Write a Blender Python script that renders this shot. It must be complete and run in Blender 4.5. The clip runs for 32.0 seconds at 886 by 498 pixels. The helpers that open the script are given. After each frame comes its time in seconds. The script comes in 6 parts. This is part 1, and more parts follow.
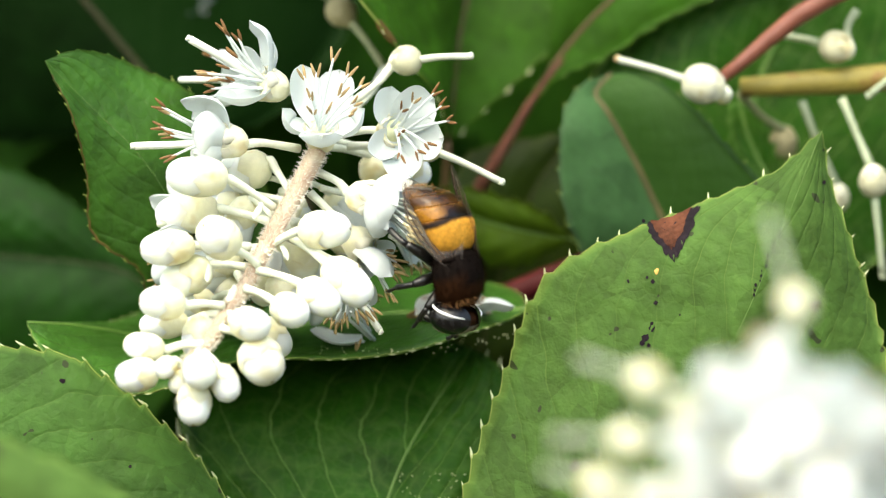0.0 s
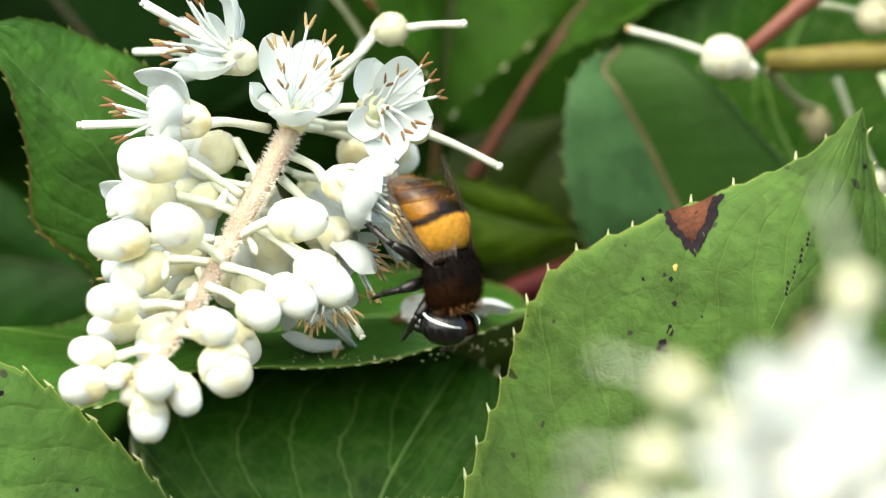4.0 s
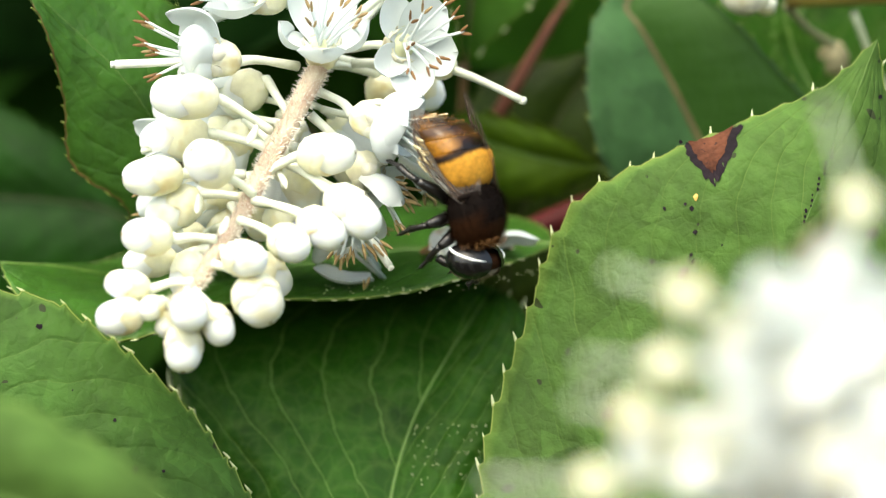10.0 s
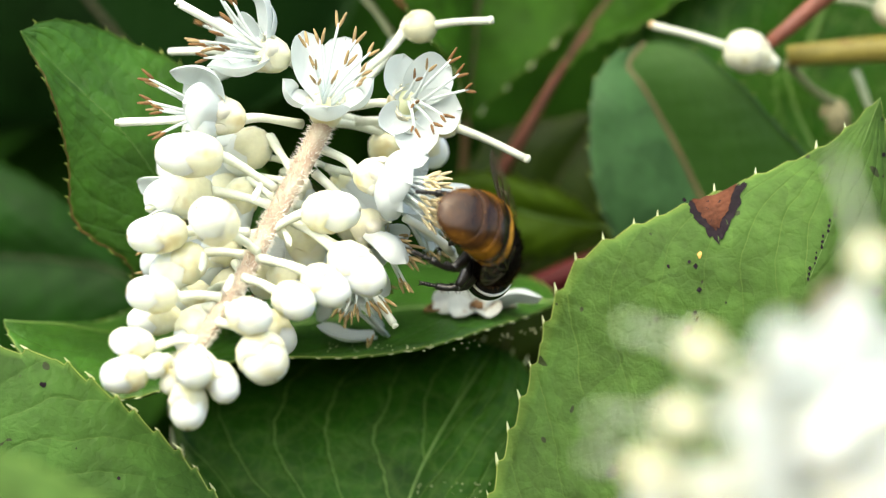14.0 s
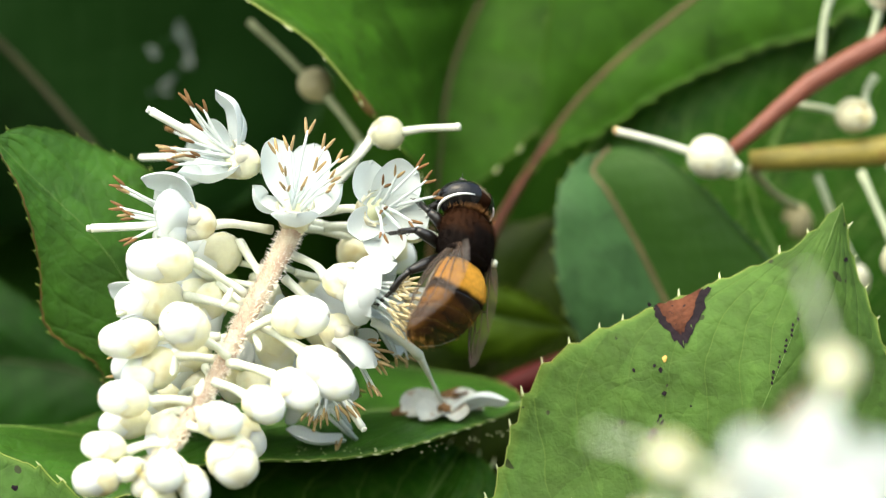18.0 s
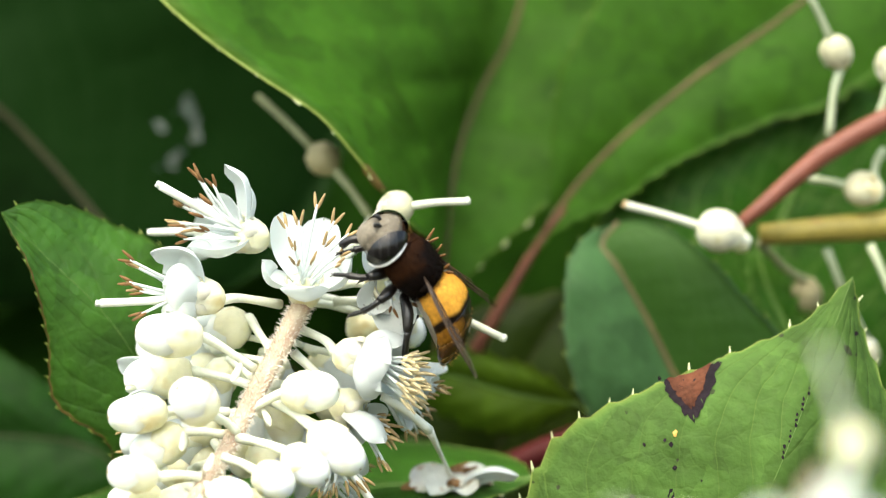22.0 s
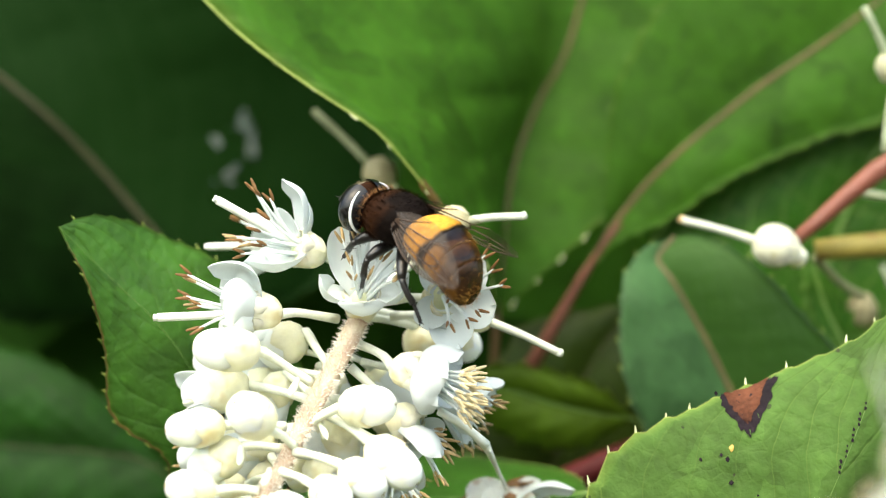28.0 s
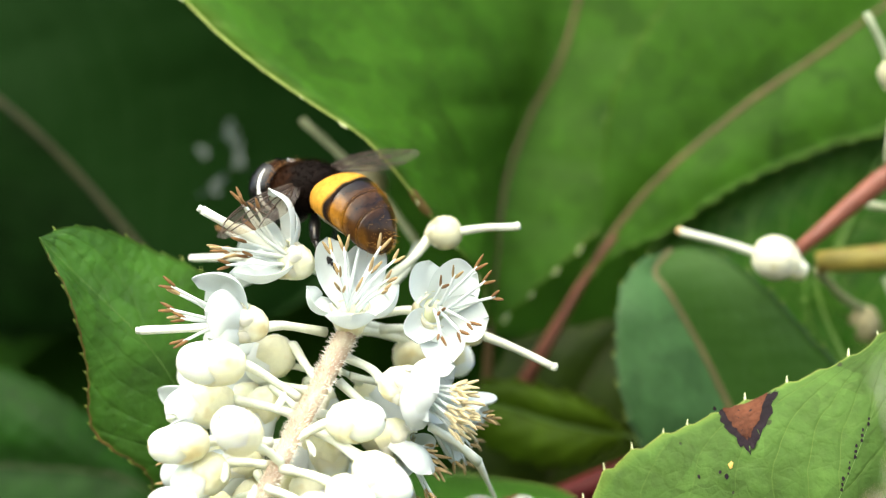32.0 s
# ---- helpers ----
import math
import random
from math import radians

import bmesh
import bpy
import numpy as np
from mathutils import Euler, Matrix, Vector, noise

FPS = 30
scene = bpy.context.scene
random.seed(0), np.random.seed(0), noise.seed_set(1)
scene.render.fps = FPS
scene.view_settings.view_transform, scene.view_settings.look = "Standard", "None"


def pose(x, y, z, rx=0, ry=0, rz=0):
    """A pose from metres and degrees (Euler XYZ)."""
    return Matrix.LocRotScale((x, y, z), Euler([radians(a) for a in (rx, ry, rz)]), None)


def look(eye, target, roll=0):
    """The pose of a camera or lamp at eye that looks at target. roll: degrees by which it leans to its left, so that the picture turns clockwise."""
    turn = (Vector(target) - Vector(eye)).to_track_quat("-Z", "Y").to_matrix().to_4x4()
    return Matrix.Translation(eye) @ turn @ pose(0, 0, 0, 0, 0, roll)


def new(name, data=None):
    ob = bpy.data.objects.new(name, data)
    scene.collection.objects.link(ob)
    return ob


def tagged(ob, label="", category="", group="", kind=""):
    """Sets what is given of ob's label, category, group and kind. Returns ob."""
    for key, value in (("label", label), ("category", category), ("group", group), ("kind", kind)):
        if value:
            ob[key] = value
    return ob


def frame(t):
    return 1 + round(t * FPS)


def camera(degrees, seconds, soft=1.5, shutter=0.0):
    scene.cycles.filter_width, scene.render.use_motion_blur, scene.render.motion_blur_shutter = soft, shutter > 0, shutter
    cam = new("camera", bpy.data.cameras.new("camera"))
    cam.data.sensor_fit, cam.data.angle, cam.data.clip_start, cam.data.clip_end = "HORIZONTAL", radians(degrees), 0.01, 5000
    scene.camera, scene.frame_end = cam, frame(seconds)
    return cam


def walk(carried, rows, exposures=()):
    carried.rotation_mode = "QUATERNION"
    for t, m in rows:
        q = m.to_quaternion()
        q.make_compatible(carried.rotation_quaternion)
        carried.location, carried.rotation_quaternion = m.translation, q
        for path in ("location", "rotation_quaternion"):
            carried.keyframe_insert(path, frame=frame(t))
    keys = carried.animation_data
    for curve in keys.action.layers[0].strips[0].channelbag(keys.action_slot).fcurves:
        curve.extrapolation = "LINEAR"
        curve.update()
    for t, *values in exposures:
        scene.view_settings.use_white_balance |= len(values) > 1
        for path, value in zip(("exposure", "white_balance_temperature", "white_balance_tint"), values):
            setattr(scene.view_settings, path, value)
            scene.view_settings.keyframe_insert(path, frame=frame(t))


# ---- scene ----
cam = camera(12.43, 32.0, 1.1)
PATH = [
    (0, (0.00123, -0.39863, 0.00528), (-0.00015, -0.03863, 0.00642), 0.700),
    (0.5, (-0.00064, -0.39101, 0.00450), (0.00117, -0.03102, 0.00672), 0.796),
    (1, (-0.00150, -0.38074, 0.00435), (0.00241, -0.02077, 0.00718), 0.816),
    (1.5, (-0.00093, -0.36818, 0.00408), (0.00328, -0.00823, 0.00768), 0.852),
    (2, (0.00024, -0.35607, 0.00349), (0.00285, 0.00389, 0.00815), 0.792),
    (2.5, (0.00049, -0.34839, 0.00322), (0.00098, 0.01157, 0.00846), 0.759),
    (4.5, (0.00032, -0.35228, 0.00194), (0.00062, 0.00770, 0.00498), 0.621),
    (5, (0.00047, -0.35425, 0.00162), (0.00076, 0.00575, 0.00408), 0.641),
    (5.5, (0.00052, -0.35618, 0.00168), (0.00099, 0.00382, 0.00314), 0.611),
    (6, (0.00016, -0.35740, 0.00170), (0.00105, 0.00260, 0.00223), 0.504),
    (6.5, (0.00037, -0.35827, 0.00136), (0.00112, 0.00173, 0.00133), 0.383),
    (7, (0.00073, -0.35878, 0.00096), (0.00115, 0.00122, 0.00059), 0.330),
    (7.5, (0.00103, -0.35908, 0.00085), (0.00114, 0.00092, 0.00022), 0.186),
    (8, (0.00092, -0.35928, 0.00051), (0.00112, 0.00072, 0.00011), 0.128),
    (8.5, (0.00069, -0.35970, 0.00021), (0.00104, 0.00030, 0.00003), 0.053),
    (9, (0.00000, -0.36000, -0.00000), (0.00000, 0.00000, -0.00000), -0.000),
    (9.5, (0.00182, -0.35979, -0.00067), (-0.00097, 0.00020, -0.00002), -0.000),
    (10, (0.00262, -0.35948, -0.00087), (-0.00168, 0.00050, -0.00001), 0.018),
    (10.5, (0.00235, -0.35935, -0.00087), (-0.00203, 0.00062, 0.00004), -0.032),
    (11, (0.00201, -0.35939, -0.00115), (-0.00204, 0.00058, 0.00008), -0.073),
    (11.5, (0.00180, -0.35936, -0.00128), (-0.00204, 0.00061, 0.00028), -0.108),
    (12, (0.00163, -0.35916, -0.00168), (-0.00202, 0.00081, 0.00078), -0.014),
    (12.5, (0.00132, -0.35901, -0.00185), (-0.00204, 0.00096, 0.00157), -0.056),
    (13, (0.00061, -0.35903, -0.00181), (-0.00205, 0.00093, 0.00264), -0.102),
    (13.5, (0.00038, -0.35920, -0.00168), (-0.00206, 0.00074, 0.00385), -0.086),
    (14, (0.00042, -0.35953, -0.00171), (-0.00205, 0.00039, 0.00510), -0.010),
    (14.5, (0.00009, -0.36032, -0.00135), (-0.00193, -0.00041, 0.00627), -0.038),
    (16.5, (-0.00025, -0.36354, -0.00086), (-0.00026, -0.00373, 0.01079), -0.095),
    (17, (-0.00040, -0.36382, -0.00091), (0.00012, -0.00405, 0.01192), -0.049),
    (17.5, (-0.00090, -0.36365, -0.00054), (0.00045, -0.00391, 0.01310), -0.100),
    (18, (-0.00086, -0.36375, -0.00019), (0.00080, -0.00405, 0.01426), -0.059),
    (18.5, (-0.00084, -0.36377, -0.00006), (0.00110, -0.00411, 0.01541), -0.088),
    (19, (-0.00090, -0.36390, -0.00036), (0.00126, -0.00431, 0.01656), -0.070),
    (19.5, (-0.00102, -0.36397, -0.00050), (0.00135, -0.00444, 0.01767), -0.124),
    (20, (-0.00117, -0.36374, -0.00034), (0.00139, -0.00426, 0.01884), -0.140),
    (20.5, (-0.00146, -0.36329, -0.00023), (0.00135, -0.00387, 0.01997), -0.079),
    (21, (-0.00175, -0.36310, -0.00021), (0.00107, -0.00372, 0.02073), -0.158),
    (21.5, (-0.00201, -0.36308, -0.00014), (0.00062, -0.00370, 0.02088), -0.151),
    (22, (-0.00201, -0.36303, 0.00002), (-0.00006, -0.00364, 0.02087), -0.142),
    (22.5, (-0.00203, -0.36305, 0.00019), (-0.00087, -0.00365, 0.02080), -0.114),
    (23, (-0.00215, -0.36318, 0.00010), (-0.00168, -0.00378, 0.02078), -0.128),
    (23.5, (-0.00223, -0.36305, -0.00002), (-0.00251, -0.00366, 0.02079), -0.098),
    (24, (-0.00220, -0.36312, -0.00015), (-0.00330, -0.00373, 0.02088), -0.170),
    (24.5, (-0.00244, -0.36325, -0.00006), (-0.00412, -0.00388, 0.02107), -0.141),
    (25, (-0.00274, -0.36324, 0.00013), (-0.00487, -0.00387, 0.02124), -0.148),
    (25.5, (-0.00276, -0.36314, 0.00024), (-0.00555, -0.00377, 0.02142), -0.080),
    (27.5, (-0.00294, -0.36346, 0.00013), (-0.00546, -0.00413, 0.02201), -0.053),
    (28, (-0.00307, -0.36352, 0.00002), (-0.00510, -0.00420, 0.02215), -0.053),
    (28.5, (-0.00308, -0.36363, -0.00026), (-0.00479, -0.00434, 0.02221), -0.064),
    (29, (-0.00308, -0.36340, -0.00066), (-0.00448, -0.00413, 0.02227), 0.032),
    (29.5, (-0.00312, -0.36319, -0.00099), (-0.00410, -0.00394, 0.02229), -0.011),
    (30, (-0.00325, -0.36271, -0.00115), (-0.00382, -0.00348, 0.02235), -0.038),
    (30.5, (-0.00331, -0.36149, -0.00124), (-0.00362, -0.00228, 0.02253), 0.000),
    (31, (-0.00305, -0.35919, -0.00106), (-0.00356, 0.00001, 0.02286), -0.061),
    (31.5, (-0.00283, -0.35656, -0.00108), (-0.00372, 0.00261, 0.02328), -0.146),
    (32, (-0.00263, -0.35343, -0.00103), (-0.00436, 0.00572, 0.02377), -0.049),
]
walk(cam, [(t, look(eye, target, roll)) for t, eye, target, roll in PATH], [(0, 1.66, 7100, 1), (17, 1.67, 7100, 1), (22, 1.78, 7100, 1), (32, 1.85, 7100, 1)])
cam.data.dof.use_dof = True
cam.data.dof.aperture_fstop = 15.0

# ---- light: bright overcast sky ----
world = bpy.data.worlds.new("sky")
scene.world = world
world.use_nodes = True
wt = world.node_tree
sky = wt.nodes.new("ShaderNodeTexSky")
sky.sky_type, sky.sun_disc = "NISHITA", False
sky.sun_elevation, sky.sun_rotation = radians(58), radians(205)
sky.dust_density, sky.air_density = 4.0, 1.0
wt.nodes["Background"].inputs["Strength"].default_value = 0.15
wt.links.new(sky.outputs[0], wt.nodes["Background"].inputs["Color"])
sun = new("sun", bpy.data.lights.new("sun", "SUN"))
sun.data.energy, sun.data.angle, sun.data.color = 1.0, radians(100), (1.0, 0.96, 0.9)
sun.matrix_world = look((-0.24, -0.5, 0.9), (0, 0, 0))


# ---- materials ----
def material(name, color, rough=0.5, spread=0.25, scale=300.0, bump=0.0, bump_scale=900.0, spec=0.4, metal=0.0,
             trans=0.0, tint=None, sheen=0.0, stain=None, stain_scale=120.0, flesh=0.0):
    """Procedural surface: base colour with two scales of variation, fine relief and, for thin things, light passing through."""
    m = bpy.data.materials.new(name)
    m.use_nodes = True
    nt = m.node_tree
    N, L = nt.nodes.new, nt.links.new
    b = nt.nodes["Principled BSDF"]
    co = N("ShaderNodeTexCoord")
    n1, n2 = N("ShaderNodeTexNoise"), N("ShaderNodeTexNoise")
    n1.inputs["Scale"].default_value, n2.inputs["Scale"].default_value = scale, scale * 7.3
    n1.inputs["Detail"].default_value = n2.inputs["Detail"].default_value = 5
    for n in (n1, n2):
        L(co.outputs["Object"], n.inputs["Vector"])
    ramp = N("ShaderNodeValToRGB")
    lo = [max(0, c * (1 - spread)) for c in color]
    hi = [min(1, c * (1 + spread)) for c in color]
    ramp.color_ramp.elements[0].position, ramp.color_ramp.elements[1].position = 0.3, 0.7
    ramp.color_ramp.elements[0].color, ramp.color_ramp.elements[1].color = (*lo, 1), (*(tint or hi), 1)
    add = N("ShaderNodeMath")
    add.operation = "MULTIPLY_ADD"
    L(n2.outputs["Fac"], add.inputs[0])
    add.inputs[1].default_value = 0.4
    L(n1.outputs["Fac"], add.inputs[2])
    sub = N("ShaderNodeMath")
    sub.operation = "SUBTRACT"
    L(add.outputs[0], sub.inputs[0])
    sub.inputs[1].default_value = 0.2
    L(sub.outputs[0], ramp.inputs["Fac"])
    out = ramp.outputs["Color"]
    if stain:
        n3, r3, mx = N("ShaderNodeTexNoise"), N("ShaderNodeValToRGB"), N("ShaderNodeMix")
        n3.inputs["Scale"].default_value = stain_scale
        L(co.outputs["Object"], n3.inputs["Vector"])
        r3.color_ramp.elements[0].position, r3.color_ramp.elements[1].position = 0.56, 0.7
        L(n3.outputs["Fac"], r3.inputs["Fac"])
        mx.data_type = "RGBA"
        L(r3.outputs["Color"], mx.inputs["Factor"])
        L(out, mx.inputs["A"])
        mx.inputs["B"].default_value = (*stain, 1)
        out = mx.outputs["Result"]
    L(out, b.inputs["Base Color"])
    b.inputs["Roughness"].default_value = rough
    b.inputs["Specular IOR Level"].default_value = spec
    b.inputs["Metallic"].default_value = metal
    b.inputs["Sheen Weight"].default_value = sheen
    if flesh:
        b.inputs["Subsurface Weight"].default_value = flesh
        b.inputs["Subsurface Radius"].default_value = (1.0, 1.0, 0.75)
        b.inputs["Subsurface Scale"].default_value = 0.0016
    if bump:
        bp = N("ShaderNodeBump")
        bp.inputs["Strength"].default_value = bump
        bp.inputs["Distance"].default_value = 0.0002
        nb = N("ShaderNodeTexNoise")
        nb.inputs["Scale"].default_value, nb.inputs["Detail"].default_value = bump_scale, 6
        L(co.outputs["Object"], nb.inputs["Vector"])
        L(nb.outputs["Fac"], bp.inputs["Height"])
        L(bp.outputs["Normal"], b.inputs["Normal"])
    if trans:
        tr, ms = N("ShaderNodeBsdfTranslucent"), N("ShaderNodeMixShader")
        L(out, tr.inputs["Color"])
        ms.inputs["Fac"].default_value = trans
        L(b.outputs[0], ms.inputs[1])
        L(tr.outputs[0], ms.inputs[2])
        L(ms.outputs[0], nt.nodes["Material Output"].inputs["Surface"])
    return m


def leaf_material(name, color, vein, rough=0.45, spec=0.35, trans=0.15, net=0.5, bump=0.5, speck=0.0, other=None):
    """Leaf blade: side veins run along the whole numbers of u, a fine net of veins lies between them. other: colour of
    the half with v > 0, painting in how differently light falls there.
    """
    m = bpy.data.materials.new(name)
    m.use_nodes = True
    nt = m.node_tree
    N, L = nt.nodes.new, nt.links.new

    def math_node(op, a, b=None, c=None):
        n = N("ShaderNodeMath")
        n.operation = op
        for k, v in enumerate((a, b, c)):
            if v is None:
                continue
            if isinstance(v, (int, float)):
                n.inputs[k].default_value = v
            else:
                L(v, n.inputs[k])
        return n.outputs[0]

    def mix(fac, a, b):
        n = N("ShaderNodeMix")
        n.data_type = "RGBA"
        for s, v in (("Factor", fac), ("A", a), ("B", b)):
            if isinstance(v, (int, float)):
                n.inputs[s].default_value = v
            elif isinstance(v, tuple):
                n.inputs[s].default_value = (*v, 1)
            else:
                L(v, n.inputs[s])
        return n.outputs["Result"]

    color, vein = (color[0] * 0.45, color[1] * 0.64, color[2] * 0.3), (vein[0] * 0.55, vein[1] * 0.62, vein[2] * 0.4)
    b = nt.nodes["Principled BSDF"]
    co, uv, sep = N("ShaderNodeTexCoord"), N("ShaderNodeUVMap"), N("ShaderNodeSeparateXYZ")
    L(uv.outputs["UV"], sep.inputs[0])
    big, fine, wob = N("ShaderNodeTexNoise"), N("ShaderNodeTexNoise"), N("ShaderNodeTexNoise")
    for n, s in ((big, 70), (fine, 900), (wob, 150)):
        n.inputs["Scale"].default_value, n.inputs["Detail"].default_value = s, 5
        L(co.outputs["Object"], n.inputs["Vector"])
    warp = N("ShaderNodeVectorMath")
    warp.operation = "MULTIPLY_ADD"
    L(wob.outputs["Color"], warp.inputs[0])
    warp.inputs[1].default_value = (0.0035, 0.0035, 0.0035)
    L(co.outputs["Object"], warp.inputs[2])
    cells = []
    for sc in (230, 640):
        vor = N("ShaderNodeTexVoronoi")
        vor.feature = "DISTANCE_TO_EDGE"
        vor.inputs["Scale"].default_value = sc
        L(warp.outputs[0], vor.inputs["Vector"])
        cells.append(math_node("SUBTRACT", 1.0, math_node("MINIMUM", math_node("MULTIPLY", vor.outputs["Distance"], 9.0), 1.0)))
    web = math_node("MULTIPLY_ADD", cells[0], 0.7, math_node("MULTIPLY", cells[1], 0.5))
    phase = math_node("ADD", sep.outputs["X"], math_node("MULTIPLY", math_node("SUBTRACT", wob.outputs["Fac"], 0.5), 0.75))
    line = math_node("ABSOLUTE", math_node("SUBTRACT", math_node("FRACT", math_node("ADD", phase, 0.5)), 0.5))
    thin = math_node("SUBTRACT", 1.0, math_node("MINIMUM", math_node("MULTIPLY", line, 34.0), 1.0))
    side = math_node("SUBTRACT", 1.0, math_node("MINIMUM", math_node("MULTIPLY", line, 9.0), 1.0))
    fade = math_node("MINIMUM", math_node("MAXIMUM", math_node("MULTIPLY_ADD", big.outputs["Fac"], 5.0, -1.9), min(0.75, 0.55 * net)), 1.0)
    thin = math_node("MULTIPLY", thin, fade)
    lo, hi = tuple(c * 0.5 for c in color), tuple(c * 1.45 for c in color)
    mot = N("ShaderNodeTexNoise")
    mot.inputs["Scale"].default_value, mot.inputs["Detail"].default_value = 260, 3
    L(warp.outputs[0], mot.inputs["Vector"])
    tone = math_node("MULTIPLY_ADD", fine.outputs["Fac"], 0.5, math_node("MULTIPLY_ADD", mot.outputs["Fac"], 0.85, math_node("SUBTRACT", big.outputs["Fac"], 0.67)))
    tone = math_node("MULTIPLY_ADD", side, -0.1 * net, tone)
    lot = N("ShaderNodeTexVoronoi")
    lot.inputs["Scale"].default_value = 330
    L(warp.outputs[0], lot.inputs["Vector"])
    sc = N("ShaderNodeSeparateColor")
    L(lot.outputs["Color"], sc.inputs[0])
    tone = math_node("MULTIPLY_ADD", math_node("SUBTRACT", sc.outputs[0], 0.5), 0.34, tone)
    col = mix(tone, lo, hi)
    # second tone: the light or shade of this half is put into its colour
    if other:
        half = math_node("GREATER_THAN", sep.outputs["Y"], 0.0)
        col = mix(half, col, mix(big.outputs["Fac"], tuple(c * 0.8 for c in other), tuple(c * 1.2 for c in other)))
    col = mix(math_node("MULTIPLY", web, 0.12 * net), col, vein)
    col = mix(math_node("MULTIPLY", thin, min(1.0, 0.85 * net)), col, vein)
    rim = math_node("MULTIPLY", math_node("MAXIMUM", math_node("SUBTRACT", math_node("ABSOLUTE", sep.outputs["Y"]), 0.955), 0.0), 16.0)
    col = mix(rim, col, tuple(c * 1.25 for c in vein))
    if speck:
        sp = N("ShaderNodeTexNoise")
        sp.inputs["Scale"].default_value, sp.inputs["Detail"].default_value = 420, 1
        L(co.outputs["Object"], sp.inputs["Vector"])
        col = mix(math_node("MULTIPLY", math_node("GREATER_THAN", sp.outputs["Fac"], 0.74), speck), col, (0.03, 0.03, 0.02))
    L(col, b.inputs["Base Color"])
    L(math_node("MULTIPLY_ADD", fine.outputs["Fac"], 0.2, rough - 0.1), b.inputs["Roughness"])
    b.inputs["Specular IOR Level"].default_value = spec * 0.45
    bp = N("ShaderNodeBump")
    bp.inputs["Strength"].default_value, bp.inputs["Distance"].default_value = bump, 0.0003
    h = math_node("ADD", math_node("MULTIPLY", fine.outputs["Fac"], 0.8), math_node("MULTIPLY", web, -0.13))
    h = math_node("MULTIPLY_ADD", mot.outputs["Fac"], 0.3, h)
    L(math_node("ADD", h, math_node("MULTIPLY", side, -0.18)), bp.inputs["Height"])
    L(bp.outputs["Normal"], b.inputs["Normal"])
    tr, ms = N("ShaderNodeBsdfTranslucent"), N("ShaderNodeMixShader")
    L(col, tr.inputs["Color"])
    ms.inputs["Fac"].default_value = trans
    L(b.outputs[0], ms.inputs[1])
    L(tr.outputs[0], ms.inputs[2])
    L(ms.outputs[0], nt.nodes["Material Output"].inputs["Surface"])
    return m


MAT_PETAL = material("petal_white", (0.735, 0.785, 0.78), 0.45, 0.03, 250, 0.2, 1500, 0.3, trans=0.38)
MAT_BUD = material("bud_white", (0.765, 0.8, 0.765), 0.45, 0.05, 220, 0.25, 900, 0.3, flesh=0.85, stain=(0.7, 0.68, 0.52), stain_scale=240)
MAT_CALYX = material("calyx_cream", (0.71, 0.7, 0.51), 0.55, 0.08, 400, 0.4, 1500, 0.25, flesh=0.7, stain=(0.62, 0.54, 0.31), stain_scale=420)
MAT_PEDICEL = material("pedicel_pale", (0.7, 0.73, 0.61), 0.55, 0.1, 500, 0.5, 1800, 0.3)
MAT_RACHIS = material("rachis_pink_tan", (0.5, 0.32, 0.24), 0.65, 0.2, 500, 0.8, 2200, 0.25, tint=(0.62, 0.53, 0.4))
MAT_HAIR = material("pale_hair", (0.85, 0.8, 0.7), 0.6, 0.1, 500)
MAT_OVARY = material("ovary_green_white", (0.66, 0.7, 0.46), 0.5, 0.1, 500, 0.3, 1500, 0.3, trans=0.2)
MAT_STYLE = material("style_white", (0.75, 0.78, 0.69), 0.45, 0.06, 400, 0.2, 1500)
MAT_ANTHER = material("anther_brown", (0.165, 0.082, 0.026), 0.7, 0.45, 900, 0.5, 2500)
MAT_ANTHER_PALE = material("anther_straw", (0.36, 0.255, 0.12), 0.7, 0.35, 900, 0.5, 2500)
MAT_ANTHER_CREAM = material("anther_cream", (0.55, 0.46, 0.27), 0.7, 0.35, 900, 0.5, 2500)
MAT_FRUIT_DULL = material("fruit_dull_green", (0.3, 0.27, 0.15), 0.55, 0.15, 350, 0.4, 1500, 0.25)
MAT_STALK_DULL = material("stalk_dull_green", (0.24, 0.26, 0.14), 0.55, 0.15, 350, 0.4, 1500, 0.25)
MAT_FRUIT = material("fruit_pale_green", (0.44, 0.43, 0.29), 0.5, 0.15, 350, 0.5, 1200, 0.35, stain=(0.36, 0.31, 0.16), stain_scale=520)
MAT_FRUIT_CREAM = material("fruit_cream", (0.53, 0.53, 0.4), 0.5, 0.15, 350, 0.5, 1200, 0.35, stain=(0.42, 0.39, 0.22), stain_scale=450)
MAT_STYLE_OLD = material("style_weathered", (0.52, 0.55, 0.45), 0.5, 0.12, 400, 0.3, 1500)
MAT_STYLE_FAR = material("style_pale_green", (0.33, 0.38, 0.25), 0.5, 0.15, 400, 0.3, 1500)
MAT_PINK = material("twig_pink", (0.17, 0.055, 0.035), 0.5, 0.2, 300, 0.4, 1200)
MAT_STALK_ROSE = material("stalk_dull_rose", (0.098, 0.036, 0.022), 0.55, 0.25, 300, 0.4, 1200, 0.25)
MAT_OLIVE = material("twig_olive", (0.22, 0.18, 0.035), 0.55, 0.25, 250, 0.5, 1200, stain=(0.2, 0.1, 0.03), stain_scale=300)
MAT_RED = material("twig_red", (0.055, 0.006, 0.006), 0.6, 0.3, 200, 0.4, 900, 0.15)
MAT_BARK = material("bark_brown", (0.16, 0.1, 0.06), 0.8, 0.3, 80, 0.8, 400)
MAT_TOOTH = material("tooth_pale", (0.5, 0.54, 0.3), 0.5, 0.15, 600)
